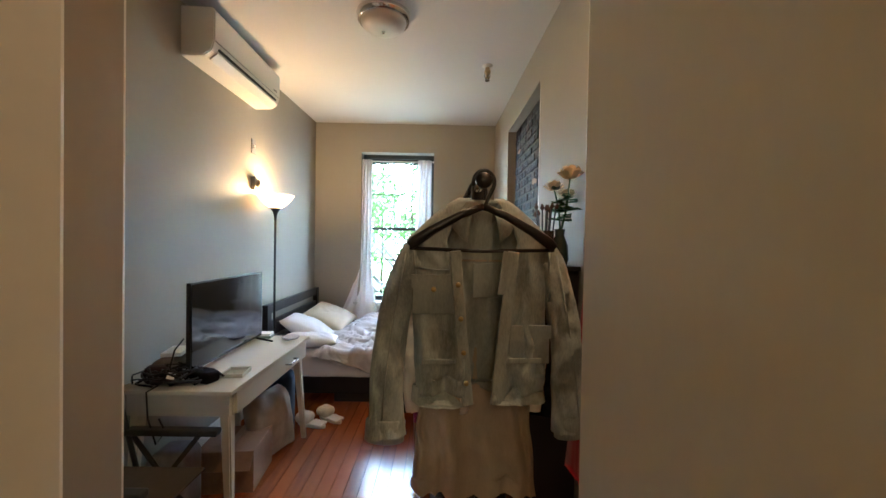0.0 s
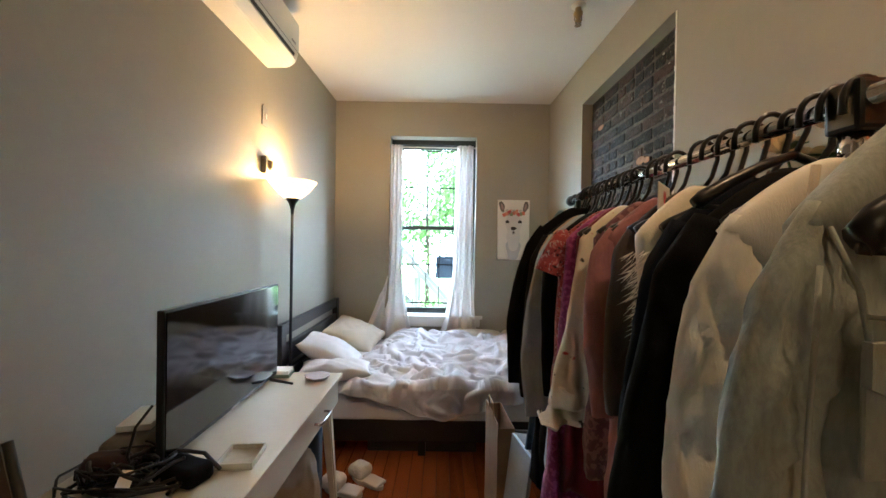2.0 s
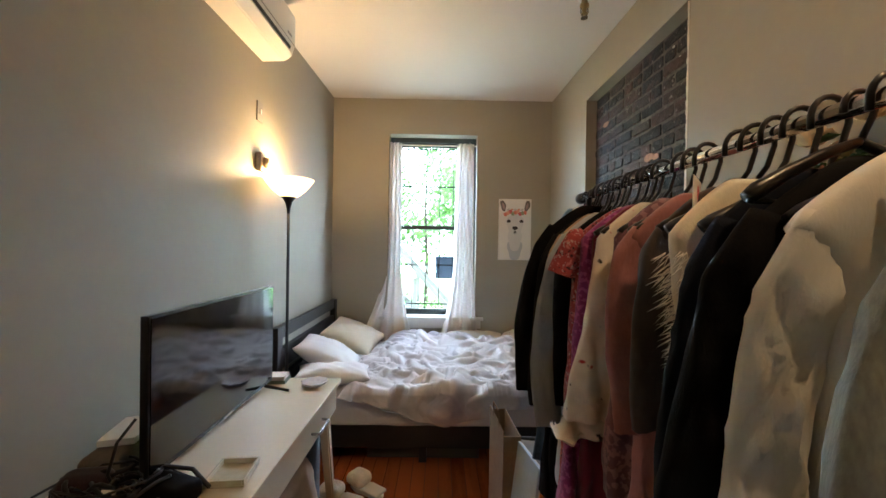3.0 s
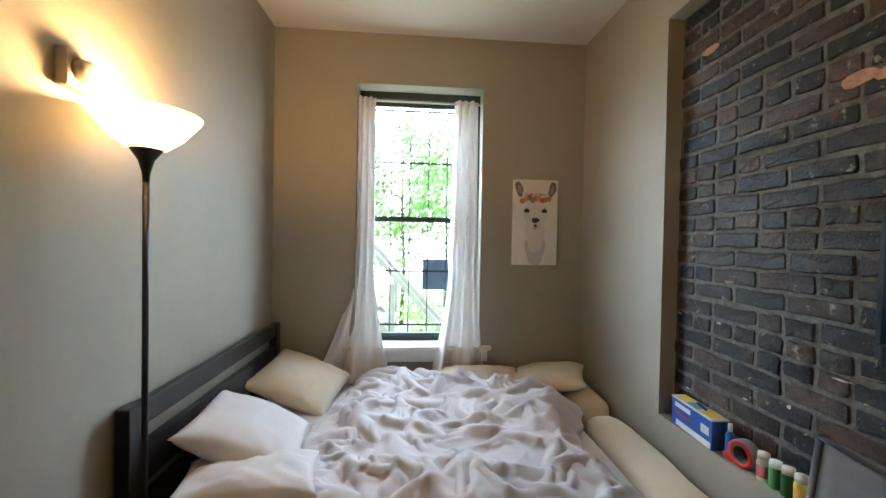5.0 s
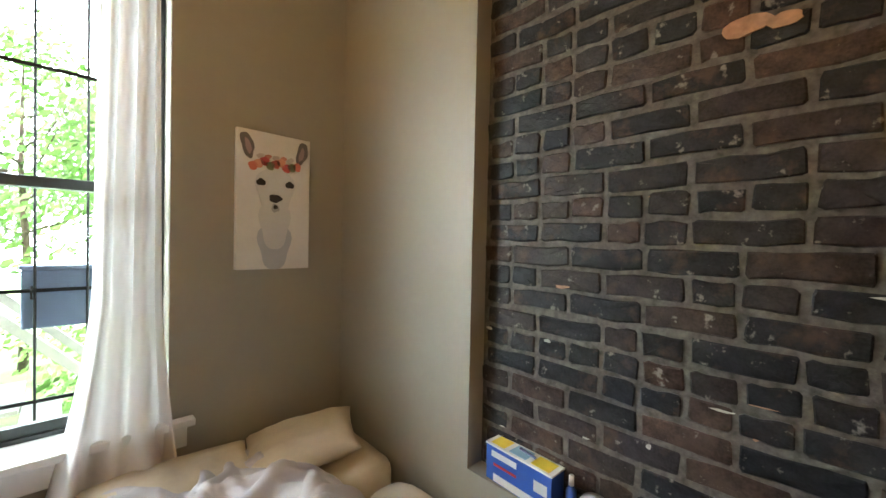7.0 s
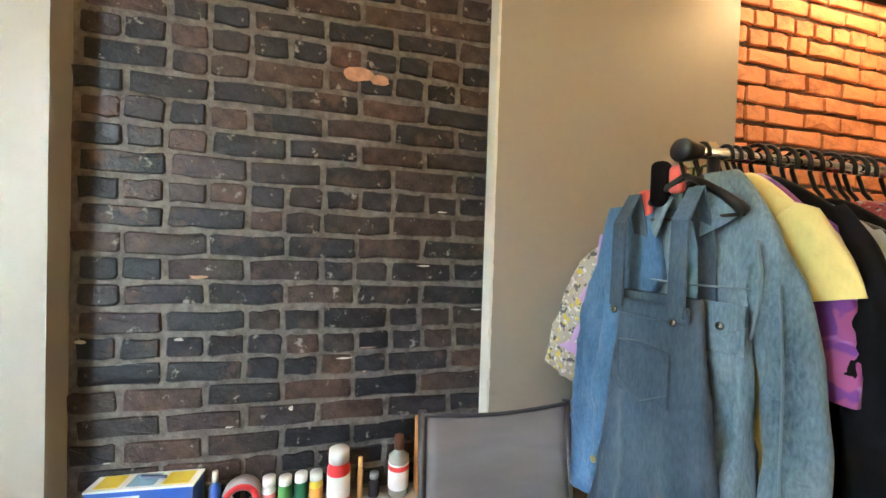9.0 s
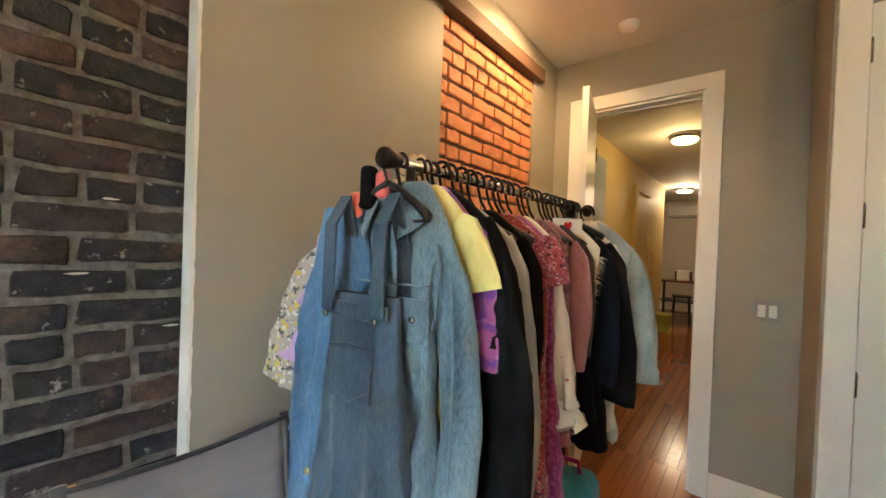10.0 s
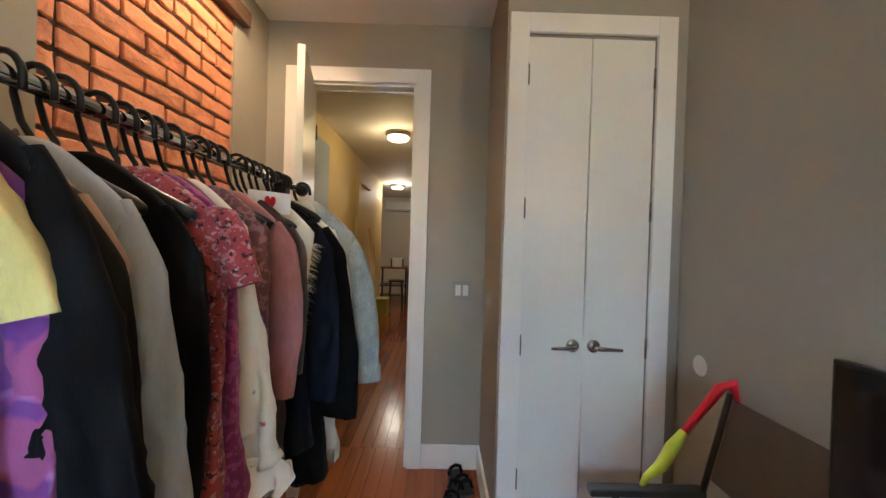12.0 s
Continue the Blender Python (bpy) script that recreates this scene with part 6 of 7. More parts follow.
part("cover", box(-0.006, 0.006, -0.11, 0.11, 0, 0.55, 0.002, pose(0, 0, 0, 0, 7)), mat("pale_blue_card", (0.45, 0.55, 0.66), 0.5), fd)
part("pages", box(0.007, 0.014, -0.105, 0.105, 0.005, 0.545, 0.0, pose(0, 0, 0, 0, 7)), M_WHITEPL, fd)

# ---- folding chair with bright straps by the closet ----
fc = thing("folding_chair", "dark folding armchair standing by the desk", "chair", (-1.25, 1.515, 0), 90)
frame_m = mat("dark_chair_frame", (0.05, 0.05, 0.045), 0.45, metal=0.3)
fab = mat("dark_chair_cloth", (0.11, 0.09, 0.072), 0.9, bump=0.4, bump_scale=300)
for x in (-0.22, 0.22):
    part("leg", tube([(x, -0.26, 0.0), (x, 0.15, 0.55)], 0.011, 8), frame_m, fc, "", True)
    part("leg", tube([(x, 0.26, 0.0), (x, -0.16, 0.55)], 0.011, 8), frame_m, fc, "", True)
    part("armrest", box(x - 0.025, x + 0.025, -0.25, 0.17, 0.55, 0.578, 0.008), frame_m, fc)
part("seat", box(-0.20, 0.20, -0.20, 0.18, 0.40, 0.412, 0.004), fab, fc)
for x in (-0.21, 0.21):
    part("back_post", tube([(x, 0.12, 0.40), (x, 0.25, 0.93)], 0.011, 8), frame_m, fc, "", True)
part("backrest", box(-0.20, 0.20, -0.004, 0.004, 0.0, 0.30, 0.002, pose(0, 0.185, 0.62, -14)), fab, fc)
strap = thing("bag_strap", "red and lime nylon strap hung over the chair", "strap", (0, 0, 0))
M_LIME = cloth_mat("lime_nylon", (0.55, 0.62, 0.03), 0.15, rough=0.5)
part("red_cloth", tube([(-1.525, 1.31, 0.90), (-1.51, 1.30, 0.965), (-1.47, 1.295, 0.945), (-1.41, 1.29, 0.86), (-1.35, 1.285, 0.775)], [0.010, 0.022, 0.020, 0.016, 0.014], 10), M_RED, strap, "", True)
part("lime_cloth", tube([(-1.35, 1.285, 0.78), (-1.31, 1.285, 0.72), (-1.27, 1.285, 0.65), (-1.22, 1.285, 0.61), (-1.19, 1.28, 0.55)], [0.014, 0.024, 0.022, 0.014, 0.008], 10), M_LIME, strap, "lime green end", True)

# ---- on and under the desk ----
def clump(name, label, category, at, size, material, seed, n=14):
    """A tangle of cable loops or a heap of cloth straps."""
    rnd = random.Random(seed)
    t = thing(name, label, category, at)
    for k in range(n):
        pts, a0 = [], rnd.uniform(0, 6.28)
        rr = rnd.uniform(0.3, 1.0)
        cx, cy = rnd.uniform(-0.2, 0.2) * size[0], rnd.uniform(-0.2, 0.2) * size[1]
        z0 = 0.008 + rnd.random() * size[2]
        for i in range(18):
            a = a0 + i / 17 * rnd.uniform(4.5, 6.2)
            pts.append((cx + size[0] / 2 * rr * math.cos(a), cy + size[1] / 2 * rr * math.sin(a), max(0.006, z0 * (0.4 + 0.6 * abs(math.sin(a * 1.5 + k))))))
        part("loop", tube(pts, rnd.choice((0.0035, 0.005, 0.006)), 6), material, t, "", True)
    return t


DT_ = 0.742
M_CABLE = mat("black_cable", (0.012, 0.010, 0.010), 0.5)
clump("cable_heap", "heap of black cables and a dark scarf on the desk", "cables", (-1.30, 1.86, DT_), (0.26, 0.20, 0.07), M_CABLE, 3, 18)
hs = thing("headphones", "black cables with a purple-brown furry pouch", "pouch", (-1.38, 1.87, DT_), 20)
part("pouch", soft_block(0, 0, 0, -0.06, 0.06, -0.05, 0.05, 0, 0.085, 0.04, 0.02, 6), cloth_mat("dark_plum_fur", (0.035, 0.018, 0.022), 0.4), hs, "", True)
cm = thing("camera_bag", "small black electronics pouch on the desk", "pouch", (-1.17, 1.88, DT_), -15)
part("pouch", soft_block(0, 0, 0, -0.075, 0.075, -0.045, 0.045, 0, 0.055, 0.02, 0.008, 9), M_BLACKC, cm, "", True)
part("strap", tube([(-0.07, 0, 0.04), (-0.11, 0.05, 0.05), (-0.02, 0.09, 0.03), (0.08, 0.05, 0.02)], 0.006, 6), M_CABLE, cm, "", True)
tg = thing("paper_tag", "white folded paper tag on the cables", "paper", (-1.27, 1.80, DT_ + 0.05), 30)
part("paper", box(-0.016, 0.016, -0.035, 0.035, 0, 0.002, 0.0, pose(0, 0, 0, 12, 18)), M_WHITEPL, tg)
bx_ = thing("paper_stack", "grey-brown bag with white papers behind the television", "papers", (-1.42, 2.05, DT_), 8)
part("bag", soft_block(0, 0, 0, -0.06, 0.06, -0.13, 0.13, 0, 0.085, 0.03, 0.012, 4), cloth_mat("taupe_cloth", (0.16, 0.14, 0.12), 0.2), bx_, "", True)
part("paper_pad", box(-0.045, 0.05, -0.07, 0.09, 0.088, 0.108, 0.002, pose(0, 0, 0, 0, 0, 7)), M_WHITEPL, bx_)
tr = thing("glass_dish", "clear square glass dish on the desk", "dish", (-1.06, 1.99, DT_), 6)
part("dish_base", box(-0.055, 0.055, -0.06, 0.06, 0, 0.006, 0.002), mat("pale_glass", (0.50, 0.48, 0.38), 0.1, bump=0), tr)
for b in ((-0.055, -0.049, -0.06, 0.06), (0.049, 0.055, -0.06, 0.06), (-0.049, 0.049, -0.06, -0.054), (-0.049, 0.049, 0.054, 0.06)):
    part("dish_rim", box(*b, 0.006, 0.022, 0.002), mat("pale_glass_rim", (0.55, 0.53, 0.43), 0.1, bump=0), tr)
dc = thing("white_dish", "small scalloped white dish on the desk end", "dish", (-1.06, 2.72, DT_))
bm = lathe([(0, 0.004), (0.045, 0.004), (0.062, 0.02), (0.058, 0.022), (0.04, 0.009), (0, 0.009)], 40)
for v in bm.verts:
    a = math.atan2(v.co.y, v.co.x)
    q = 1 + 0.06 * math.cos(8 * a) * min(1, v.co.xy.length / 0.06)
    v.co.x, v.co.y = v.co.x * q, v.co.y * q
part("dish", bm, mat("lilac_white_ceramic", (0.66, 0.64, 0.70), 0.25, bump=0), dc, "", True)
bk = thing("book_stack", "two pale books with a small box at the desk corner", "books", (-1.30, 2.76, DT_), 5)
part("book", box(-0.09, 0.09, -0.045, 0.045, 0, 0.018, 0.002), mat("green_cover", (0.20, 0.26, 0.20), 0.6), bk)
part("book", box(-0.08, 0.085, -0.043, 0.04, 0.018, 0.036, 0.002), M_WHITEPL, bk)
part("small_box", box(-0.05, 0.0, -0.03, 0.02, 0.036, 0.09, 0.003), mat("brown_tin", (0.15, 0.08, 0.06), 0.5), bk)
rt = thing("router", "upright black router behind the television", "router", (-1.42, 2.74, DT_), 0)
part("casing", box(-0.02, 0.02, -0.055, 0.055, 0.012, 0.20, 0.006), M_BLACKPL, rt)
part("stand", box(-0.035, 0.035, -0.045, 0.045, 0, 0.012, 0.003), M_BLACKPL, rt)
tagged(mesh_ob("television_cable", tube([(-1.275, 1.90, 0.95), (-1.30, 1.87, 0.90), (-1.315, 1.86, 0.82), (-1.33, 1.90, 0.758), (-1.36, 1.98, 0.75), (-1.5, 2.0, 0.748)], 0.004, 8), M_CABLE, None, True), "black cable looping from the television", "cable")
tagged(mesh_ob("hanging_cable", tube([(-1.33, 1.80, 0.75), (-1.34, 1.742, 0.74), (-1.33, 1.738, 0.62), (-1.29, 1.736, 0.50), (-1.25, 1.738, 0.56), (-1.28, 1.74, 0.62)], 0.004, 8), M_CABLE, None, True), "black cable dangling off the desk", "cable")

ub = thing("cardboard_carton", "brown carton on the floor under the desk", "box", (-1.22, 2.30, 0), 6)
part("carton", box(-0.16, 0.16, -0.16, 0.16, 0, 0.24, 0.004), M_CARD, ub)
part("flap", box(-0.16, 0.16, 0.0, 0.10, 0, 0.004, 0.0, pose(0, -0.16, 0.24, -130)), M_CARD, ub)
part("tape", box(-0.02, 0.02, -0.161, 0.161, 0.24, 0.2415), mat("tan_tape", (0.45, 0.32, 0.18), 0.4), ub)
pillow("large taupe cushion standing under the desk", (-1.13, 2.56, 0.22), (0.40, 0.46, 0.15), (80, 0, 72), cloth_mat("taupe_velvet", (0.34, 0.29, 0.23), 0.15), 15, "")
bb = thing("blue_bag", "dark blue cloth bag under the desk", "bag", (-1.22, 2.76, 0), 0)
part("bag_body", soft_block(0, 0, 0, -0.17, 0.17, -0.085, 0.085, 0, 0.52, 0.07, 0.03, 3), cloth_mat("dark_blue_cloth", (0.035, 0.06, 0.10), 0.3), bb, "", True)
part("handle", tube([(-0.08, 0, 0.50), (-0.07, 0, 0.57), (0.07, 0, 0.57), (0.08, 0, 0.50)], 0.008, 8), M_NAVY, bb, "", True)
part("grey_bag", soft_block(0, 0, 0, -0.10, 0.10, -0.10, 0.10, 0, 0.36, 0.05, 0.03, 5), cloth_mat("grey_tote", (0.25, 0.26, 0.27), 0.2), thing("tote_bag", "grey tote bag on the floor under the desk", "bag", (-1.36, 1.96, 0)), "", True)


def slipper(at, rz, seed):
    s = thing("slipper", "fluffy white slipper on the floor", "slipper", at, rz, "pair of slippers")
    sole = bmesh.new()
    outl = [(0.045 * math.sin(a) * (1.1 if math.cos(a) > 0 else 0.85), 0.125 * math.cos(a)) for a in (2 * math.pi * k / 24 for k in range(24))]
    a = [sole.verts.new((x, y, 0)) for x, y in outl]
    b = [sole.verts.new((x * 1.03, y * 1.02, 0.022)) for x, y in outl]
    sole.faces.new(a[::-1])
    sole.faces.new(b)
    for k in range(24):
        sole.faces.new((a[k], a[(k + 1) % 24], b[(k + 1) % 24], b[k]))
    part("sole", sole, M_WHITEPL, s)
    part("upper", soft_block(0, 0, 0, -0.058, 0.058, 0.0, 0.13, 0.018, 0.085, 0.035, 0.014, seed), M_FUR if seed < 0 else mat("white_fleece", (0.76, 0.73, 0.68), 0.95, bump=0.9, bump_scale=90, dist=0.006), s, "fluffy upper", True)
    part("lining", soft_block(0, 0, 0, -0.045, 0.045, -0.115, 0.0, 0.02, 0.036, 0.008, 0.003, seed + 3), M_SHEET, s, "", True)


slipper((-0.98, 2.96, 0), 70, 2)
slipper((-0.86, 3.06, 0), 55, 5)


def shoe(at, rz):
    s = thing("shoe", "black leather sandal on the floor by the closet", "shoe", at, rz, "shoes by the closet")
    part("sole", box(-0.042, 0.042, -0.125, 0.125, 0, 0.022, 0.01), M_BLACKPL, s)
    for k, y in enumerate((-0.08, 0.02, 0.075)):
        part("strap", tube([(-0.042, y, 0.018), (-0.03, y, 0.06), (0.0, y, 0.072), (0.03, y, 0.06), (0.042, y, 0.018)], 0.011, 8), M_BLACKC, s, "", True)
    part("buckle", box(0.028, 0.046, -0.09, -0.07, 0.04, 0.056, 0.002), M_STEEL, s)


shoe((-0.60, 0.40, 0), 20)
shoe((-0.55, 0.55, 0), -15)

# ---- the hall's fittings and the far room ----
dome_light("hall_light", "lit frosted dome light on the hall ceiling", (0.10, -1.86, 2.76), 0.15, M_HALLGLASS, M_STEEL, 0.10)
dome_light("far_hall_light", "lit frosted dome light in the far hall", (0.56, -5.85, 2.76), 0.16, M_HALLGLASS, M_STEEL, 0.10)
hd = thing("door_2", "shut hall door coloured blue-grey for daylight on it", "door", (HX, -1.18, 0.004), 0, kind="structure")
part("door_leaf", box(-0.03, -0.001, -0.41, 0.41, 0, 2.50, 0.003), M_BLUEDOOR, hd)
part("door_knob", lathe([(0, 0.05), (0.025, 0.045), (0.028, 0.03), (0.012, 0.018), (0.012, 0)], 16, pose(-0.03, 0.33, 0.97, 0, -90)), M_STEEL, hd, "", True)
casing_2 = thing("trim_hall_opening", "painted trim of an opening in the hall wall", "door casing", kind="structure")
part("casing_leg", box(HX - 0.05, HX, -3.2, -3.05, 0, 2.45, 0.004), M_HALLWALL, casing_2)
part("casing_head", box(HX - 0.05, HX, -4.05, -3.2, 2.36, 2.45, 0.004), M_HALLWALL, casing_2)
for k, y in enumerate((-3.95, -4.15, -4.4)):
    tagged(mesh_ob("leaning_slat", tube([(HX - 0.16 + 0.02 * k, y, 0.0), (HX - 0.03, y - 0.1, 1.70 - 0.15 * k)], 0.016, 6), mat("bare_pine", (0.62, 0.48, 0.26), 0.6)), "bare pine slat leaning on the hall wall", "slat", "leaning slats")
tb = thing("bar_table", "tall dark red table in the far room", "table", (0.62, -6.6, 0), 0)
M_DRED = mat("dark_red_wood", (0.16, 0.03, 0.02), 0.35)
part("tabletop", box(-0.30, 0.42, -0.35, 0.35, 0.84, 0.875, 0.005), M_DRED, tb)
for x in (-0.27, 0.38):
    for y in (-0.31, 0.31):
        part("leg", box(x - 0.022, x + 0.022, y - 0.022, y + 0.022, 0, 0.84, 0.003), M_BLACKWOOD, tb)
part("shelf", box(-0.27, 0.38, -0.31, 0.31, 0.42, 0.44), M_BLACKWOOD, tb)
st = thing("bar_stool", "dark wooden stool by the table", "stool", (0.55, -6.05, 0), 10)
part("seat", box(-0.17, 0.17, -0.17, 0.17, 0.56, 0.595, 0.008), M_BLACKWOOD, st)
for x in (-0.14, 0.14):
    for y in (-0.14, 0.14):
        part("leg", tube([(x * 0.9, y * 0.9, 0.56), (x * 1.1, y * 1.1, 0)], 0.016, 8), M_BLACKWOOD, st)
part("stretcher", tube([(-0.14, -0.14, 0.22), (0.14, -0.14, 0.22)], 0.010, 6), M_BLACKWOOD, st)
ap = thing("kitchen_appliance", "white and black small appliance on the table", "appliance", (0.58, -6.45, 0.875), 0)
part("body", box(-0.12, 0.12, -0.09, 0.09, 0, 0.22, 0.03), M_WHITEPL, ap)
part("side", box(0.12, 0.15, -0.08, 0.08, 0, 0.20, 0.01), M_BLACKPL, ap)
part("side", box(-0.15, -0.12, -0.08, 0.08, 0, 0.20, 0.01), M_BLACKPL, ap)
fa = thing("far_air_conditioner", "white wall air conditioner in the far room", "air conditioner", (0.75, -8.2, 2.36), 0)
part("housing", box(-0.40, 0.40, 0.0, 0.20, 0, 0.28, 0.02), M_WHITEPL, fa)
part("outlet_slot", box(-0.36, 0.36, 0.195, 0.203, 0.03, 0.045), M_GREYPL, fa)
lb = thing("lime_box", "lime green box on the hall floor", "box", (0.70, -5.0, 0), 0)
part("carton", box(-0.12, 0.12, -0.16, 0.16, 0, 0.30, 0.006), mat("lime_card", (0.38, 0.40, 0.06), 0.5), lb)
part("lid", box(-0.125, 0.125, -0.165, 0.165, 0.30, 0.33, 0.006), mat("lime_lid", (0.42, 0.44, 0.08), 0.5), lb)

# ---- the back garden ----
GZ = -0.9
tagged(mesh_ob("ground", box(-250, 250, NY + 0.26, 400, GZ - 0.2, GZ), M_GRASS), "sunlit back-garden grass", "ground", kind="structure")


def leaf_cloud(bm, centre, radius, n, size, rnd):
    for _ in range(n):
        d = Vector((rnd.gauss(0, 1), rnd.gauss(0, 1), rnd.gauss(0, 1)))
        d = d.normalized() * radius * rnd.random() ** 0.4
        p = Vector(centre) + Vector((d.x, d.y, d.z * 0.75))
        a = Vector((rnd.gauss(0, 1), rnd.gauss(0, 1), rnd.gauss(0, 0.6))).normalized()
        b = a.orthogonal().normalized()
        s = size * rnd.uniform(0.6, 1.3)
        c = a.cross(b)
        v = [bm.verts.new(p + q) for q in (-b * s, c * s * 0.5, b * s, -c * s * 0.5)]
        bm.faces.new(v)


def tree(x, y, h, crown, seed, label):
    rnd = random.Random(seed)
    t = thing("tree", label, "tree", (x, y, GZ), 0, "garden trees")
    bm = bmesh.new()
    add_tube(bm, [(0, 0, 0), (0.05, 0.03, h * 0.3), (-0.03, 0.05, h * 0.6), (0, 0, h * 0.9)], [0.07, 0.055, 0.04, 0.015], 8)
    ends = []
    for k in range(9):
        a = k * 2.4 + rnd.uniform(-0.4, 0.4)
        z = h * rnd.uniform(0.3, 0.75)
        r = crown * rnd.uniform(0.5, 0.95)
        e = (r * math.cos(a), r * math.sin(a), z + rnd.uniform(0.2, 0.9))
        add_tube(bm, [(0, 0, z), (e[0] * 0.5, e[1] * 0.5, z + 0.25), e], [0.025, 0.016, 0.007], 6)
        ends.append(e)
    part("trunk", bm, M_BARK, t, "", True)
    bm = bmesh.new()
    for e in ends + [(0, 0, h * 0.92)]:
        for _ in range(6):
            c = [e[k] + rnd.gauss(0, 0.35) for k in range(3)]
            leaf_cloud(bm, c, rnd.uniform(0.35, 0.75), 55, 0.075, rnd)
    part("crown", bm, M_LEAF, t)


for k, (x, y, h, c) in enumerate(((-3.2, 10.5, 5.2, 1.7), (-0.9, 12.5, 5.8, 1.9), (1.6, 11.0, 5.0, 1.6), (4.2, 13.0, 6.2, 2.0), (-6.0, 14.0, 6.4, 2.1), (0.6, 16.0, 6.8, 2.3), (-2.6, 17.0, 7.2, 2.4), (3.2, 9.0, 4.4, 1.4))):
    tree(x, y, h, c, 40 + k, "leafy sunlit garden tree")
rnd = random.Random(9)
bm = bmesh.new()
for _ in range(60):
    x, y = rnd.uniform(-6, 6), rnd.uniform(7.8, 14)
    leaf_cloud(bm, (x, y, GZ + rnd.uniform(0.2, 0.8)), rnd.uniform(0.3, 0.6), 90, 0.06, rnd)
tagged(mesh_ob("shrubs", bm, M_LEAF), "mixed sunlit garden shrubs", "shrubs", kind="stuff")
stair = thing("garden_stair", "weathered wooden garden stair with handrail", "stair", (0, 0, 0))
for s in (0.0, 0.75):
    part("stringer", box(-0.03, 0.03, -0.05, 0.05, -1.3, 1.3, 0.004, pose(-0.82 - 0.0, 6.6 + s, 0.3, 0, -42)), M_GREYWOOD, stair)
    part("handrail", box(-0.03, 0.03, -0.03, 0.03, -1.3, 1.3, 0.004, pose(-0.72, 6.6 + s, 0.95, 0, -42)), M_GREYWOOD, stair)
    for k in range(3):
        part("post", box(-1.55 + k * 0.72 - 0.03, -1.55 + k * 0.72 + 0.03, 6.57 + s, 6.63 + s, GZ, 1.75 - k * 0.8, 0.003), M_GREYWOOD, stair)
for k in range(8):
    part("tread", box(-1.62 + k * 0.20, -1.40 + k * 0.20, 6.62, 7.33, 1.02 - k * 0.19, 1.05 - k * 0.19, 0.003), M_GREYWOOD, stair)
nb = thing("hanging_box", "blue-grey metal box hung on the window bars", "metal box", (-0.395, gy + 0.075, 1.065))
part("box_body", box(-0.11, 0.11, -0.055, 0.065, 0, 0.235, 0.008), mat("blue_grey_metal", (0.20, 0.27, 0.40), 0.5), nb)
part("lid", box(-0.115, 0.115, -0.06, 0.07, 0.235, 0.252, 0.005), mat("blue_grey_lid", (0.24, 0.31, 0.44), 0.5), nb)
for x in (-0.08, 0.08):
    part("hook", tube([(x, -0.055, 0.12), (x, -0.078, 0.125), (x, -0.086, 0.155), (x, -0.080, 0.172), (x, -0.068, 0.166)], 0.004, 6), M_IRON, nb)

# glowing backdrop; side panels are added to light the room's side walls
bd_bm = bmesh.new()
for b in ((-30, 30, 34, 34.1), (-30.1, -30, 6, 34), (30, 30.1, 6, 34)):
    add_box(bd_bm, *b, GZ, 26)
bmesh.ops.recalc_face_normals(bd_bm, faces=bd_bm.faces)
bd = mesh_ob("backdrop", bd_bm, glow("backdrop_glow", (0.78, 0.91, 1.0), 19.0))
tagged(bd, "glowing backdrop panels standing in for bright sky", "sky", kind="structure")

# an unseen shell, added round the rooms, closes the place against sun and sky
shell = wall_boxes("light_block_shell", [(-4.5, -1.80, 0.0, NY + 0.25, GZ, 6.0), (1.10, 4.5, 0.0, NY + 0.25, GZ, 6.0), (-4.5, 4.5, -8.6, -8.4, GZ, 6.0), (-4.5, -4.3, -8.4, 0, GZ, 6.0),
                                   (4.3, 4.5, -8.4, 0, GZ, 6.0), (-4.5, 4.5, -8.6, NY + 0.25, 5.9, 6.1), (-1.80, 1.10, NY + 0.02, NY + 0.25, 3.13, 5.9), (-1.80, 1.10, NY + 0.02, NY + 0.25, GZ, -0.13)],
                   M_SHELL, "unseen outer shell added to block sun and sky", "house")

# ---- floor planks ----
PW = 0.083


def plank_mesh(length):
    bm = box(-PW / 2 + 0.0008, PW / 2 - 0.0008, 0.0008, length - 0.0008, -0.012, 0.0)
    for v in bm.verts:
        if v.co.z > -0.001:
            v.co.x *= 0.985
    me = bpy.data.meshes.new("plank")
    bm.to_mesh(me)
    bm.free()
    me.materials.append(M_PLANK)
    return me


lengths = [0.7, 1.1, 1.5, 1.9, 2.4]
plank_meshes = {q: plank_mesh(q) for q in lengths}
prnd = random.Random(77)


def lay(x0, x1, y0, y1):
    """Boards end to end in each strip, the last one cut to length."""
    n = int(math.ceil((x1 - x0) / PW))
    for k in range(n):
        x = x0 + PW * (k + 0.5)
        y, q = y0, prnd.choice(lengths[:3])
        while y < y1 - 0.01:
            cut = min(q, y1 - y)
            ob = new("plank", plank_meshes[q])
            ob.parent = floor
            ob.location, ob.scale = (x, y, 0), (1, cut / q, 1)
            y += q
            q = prnd.choice(lengths[2:])


lay(-1.69, 0.98, 0.02, 4.85)
lay(-0.50, 0.98, -8.1, 0.02)

# ---- bricks ----
BH, BL, JT = 0.0615, 0.206, 0.0145


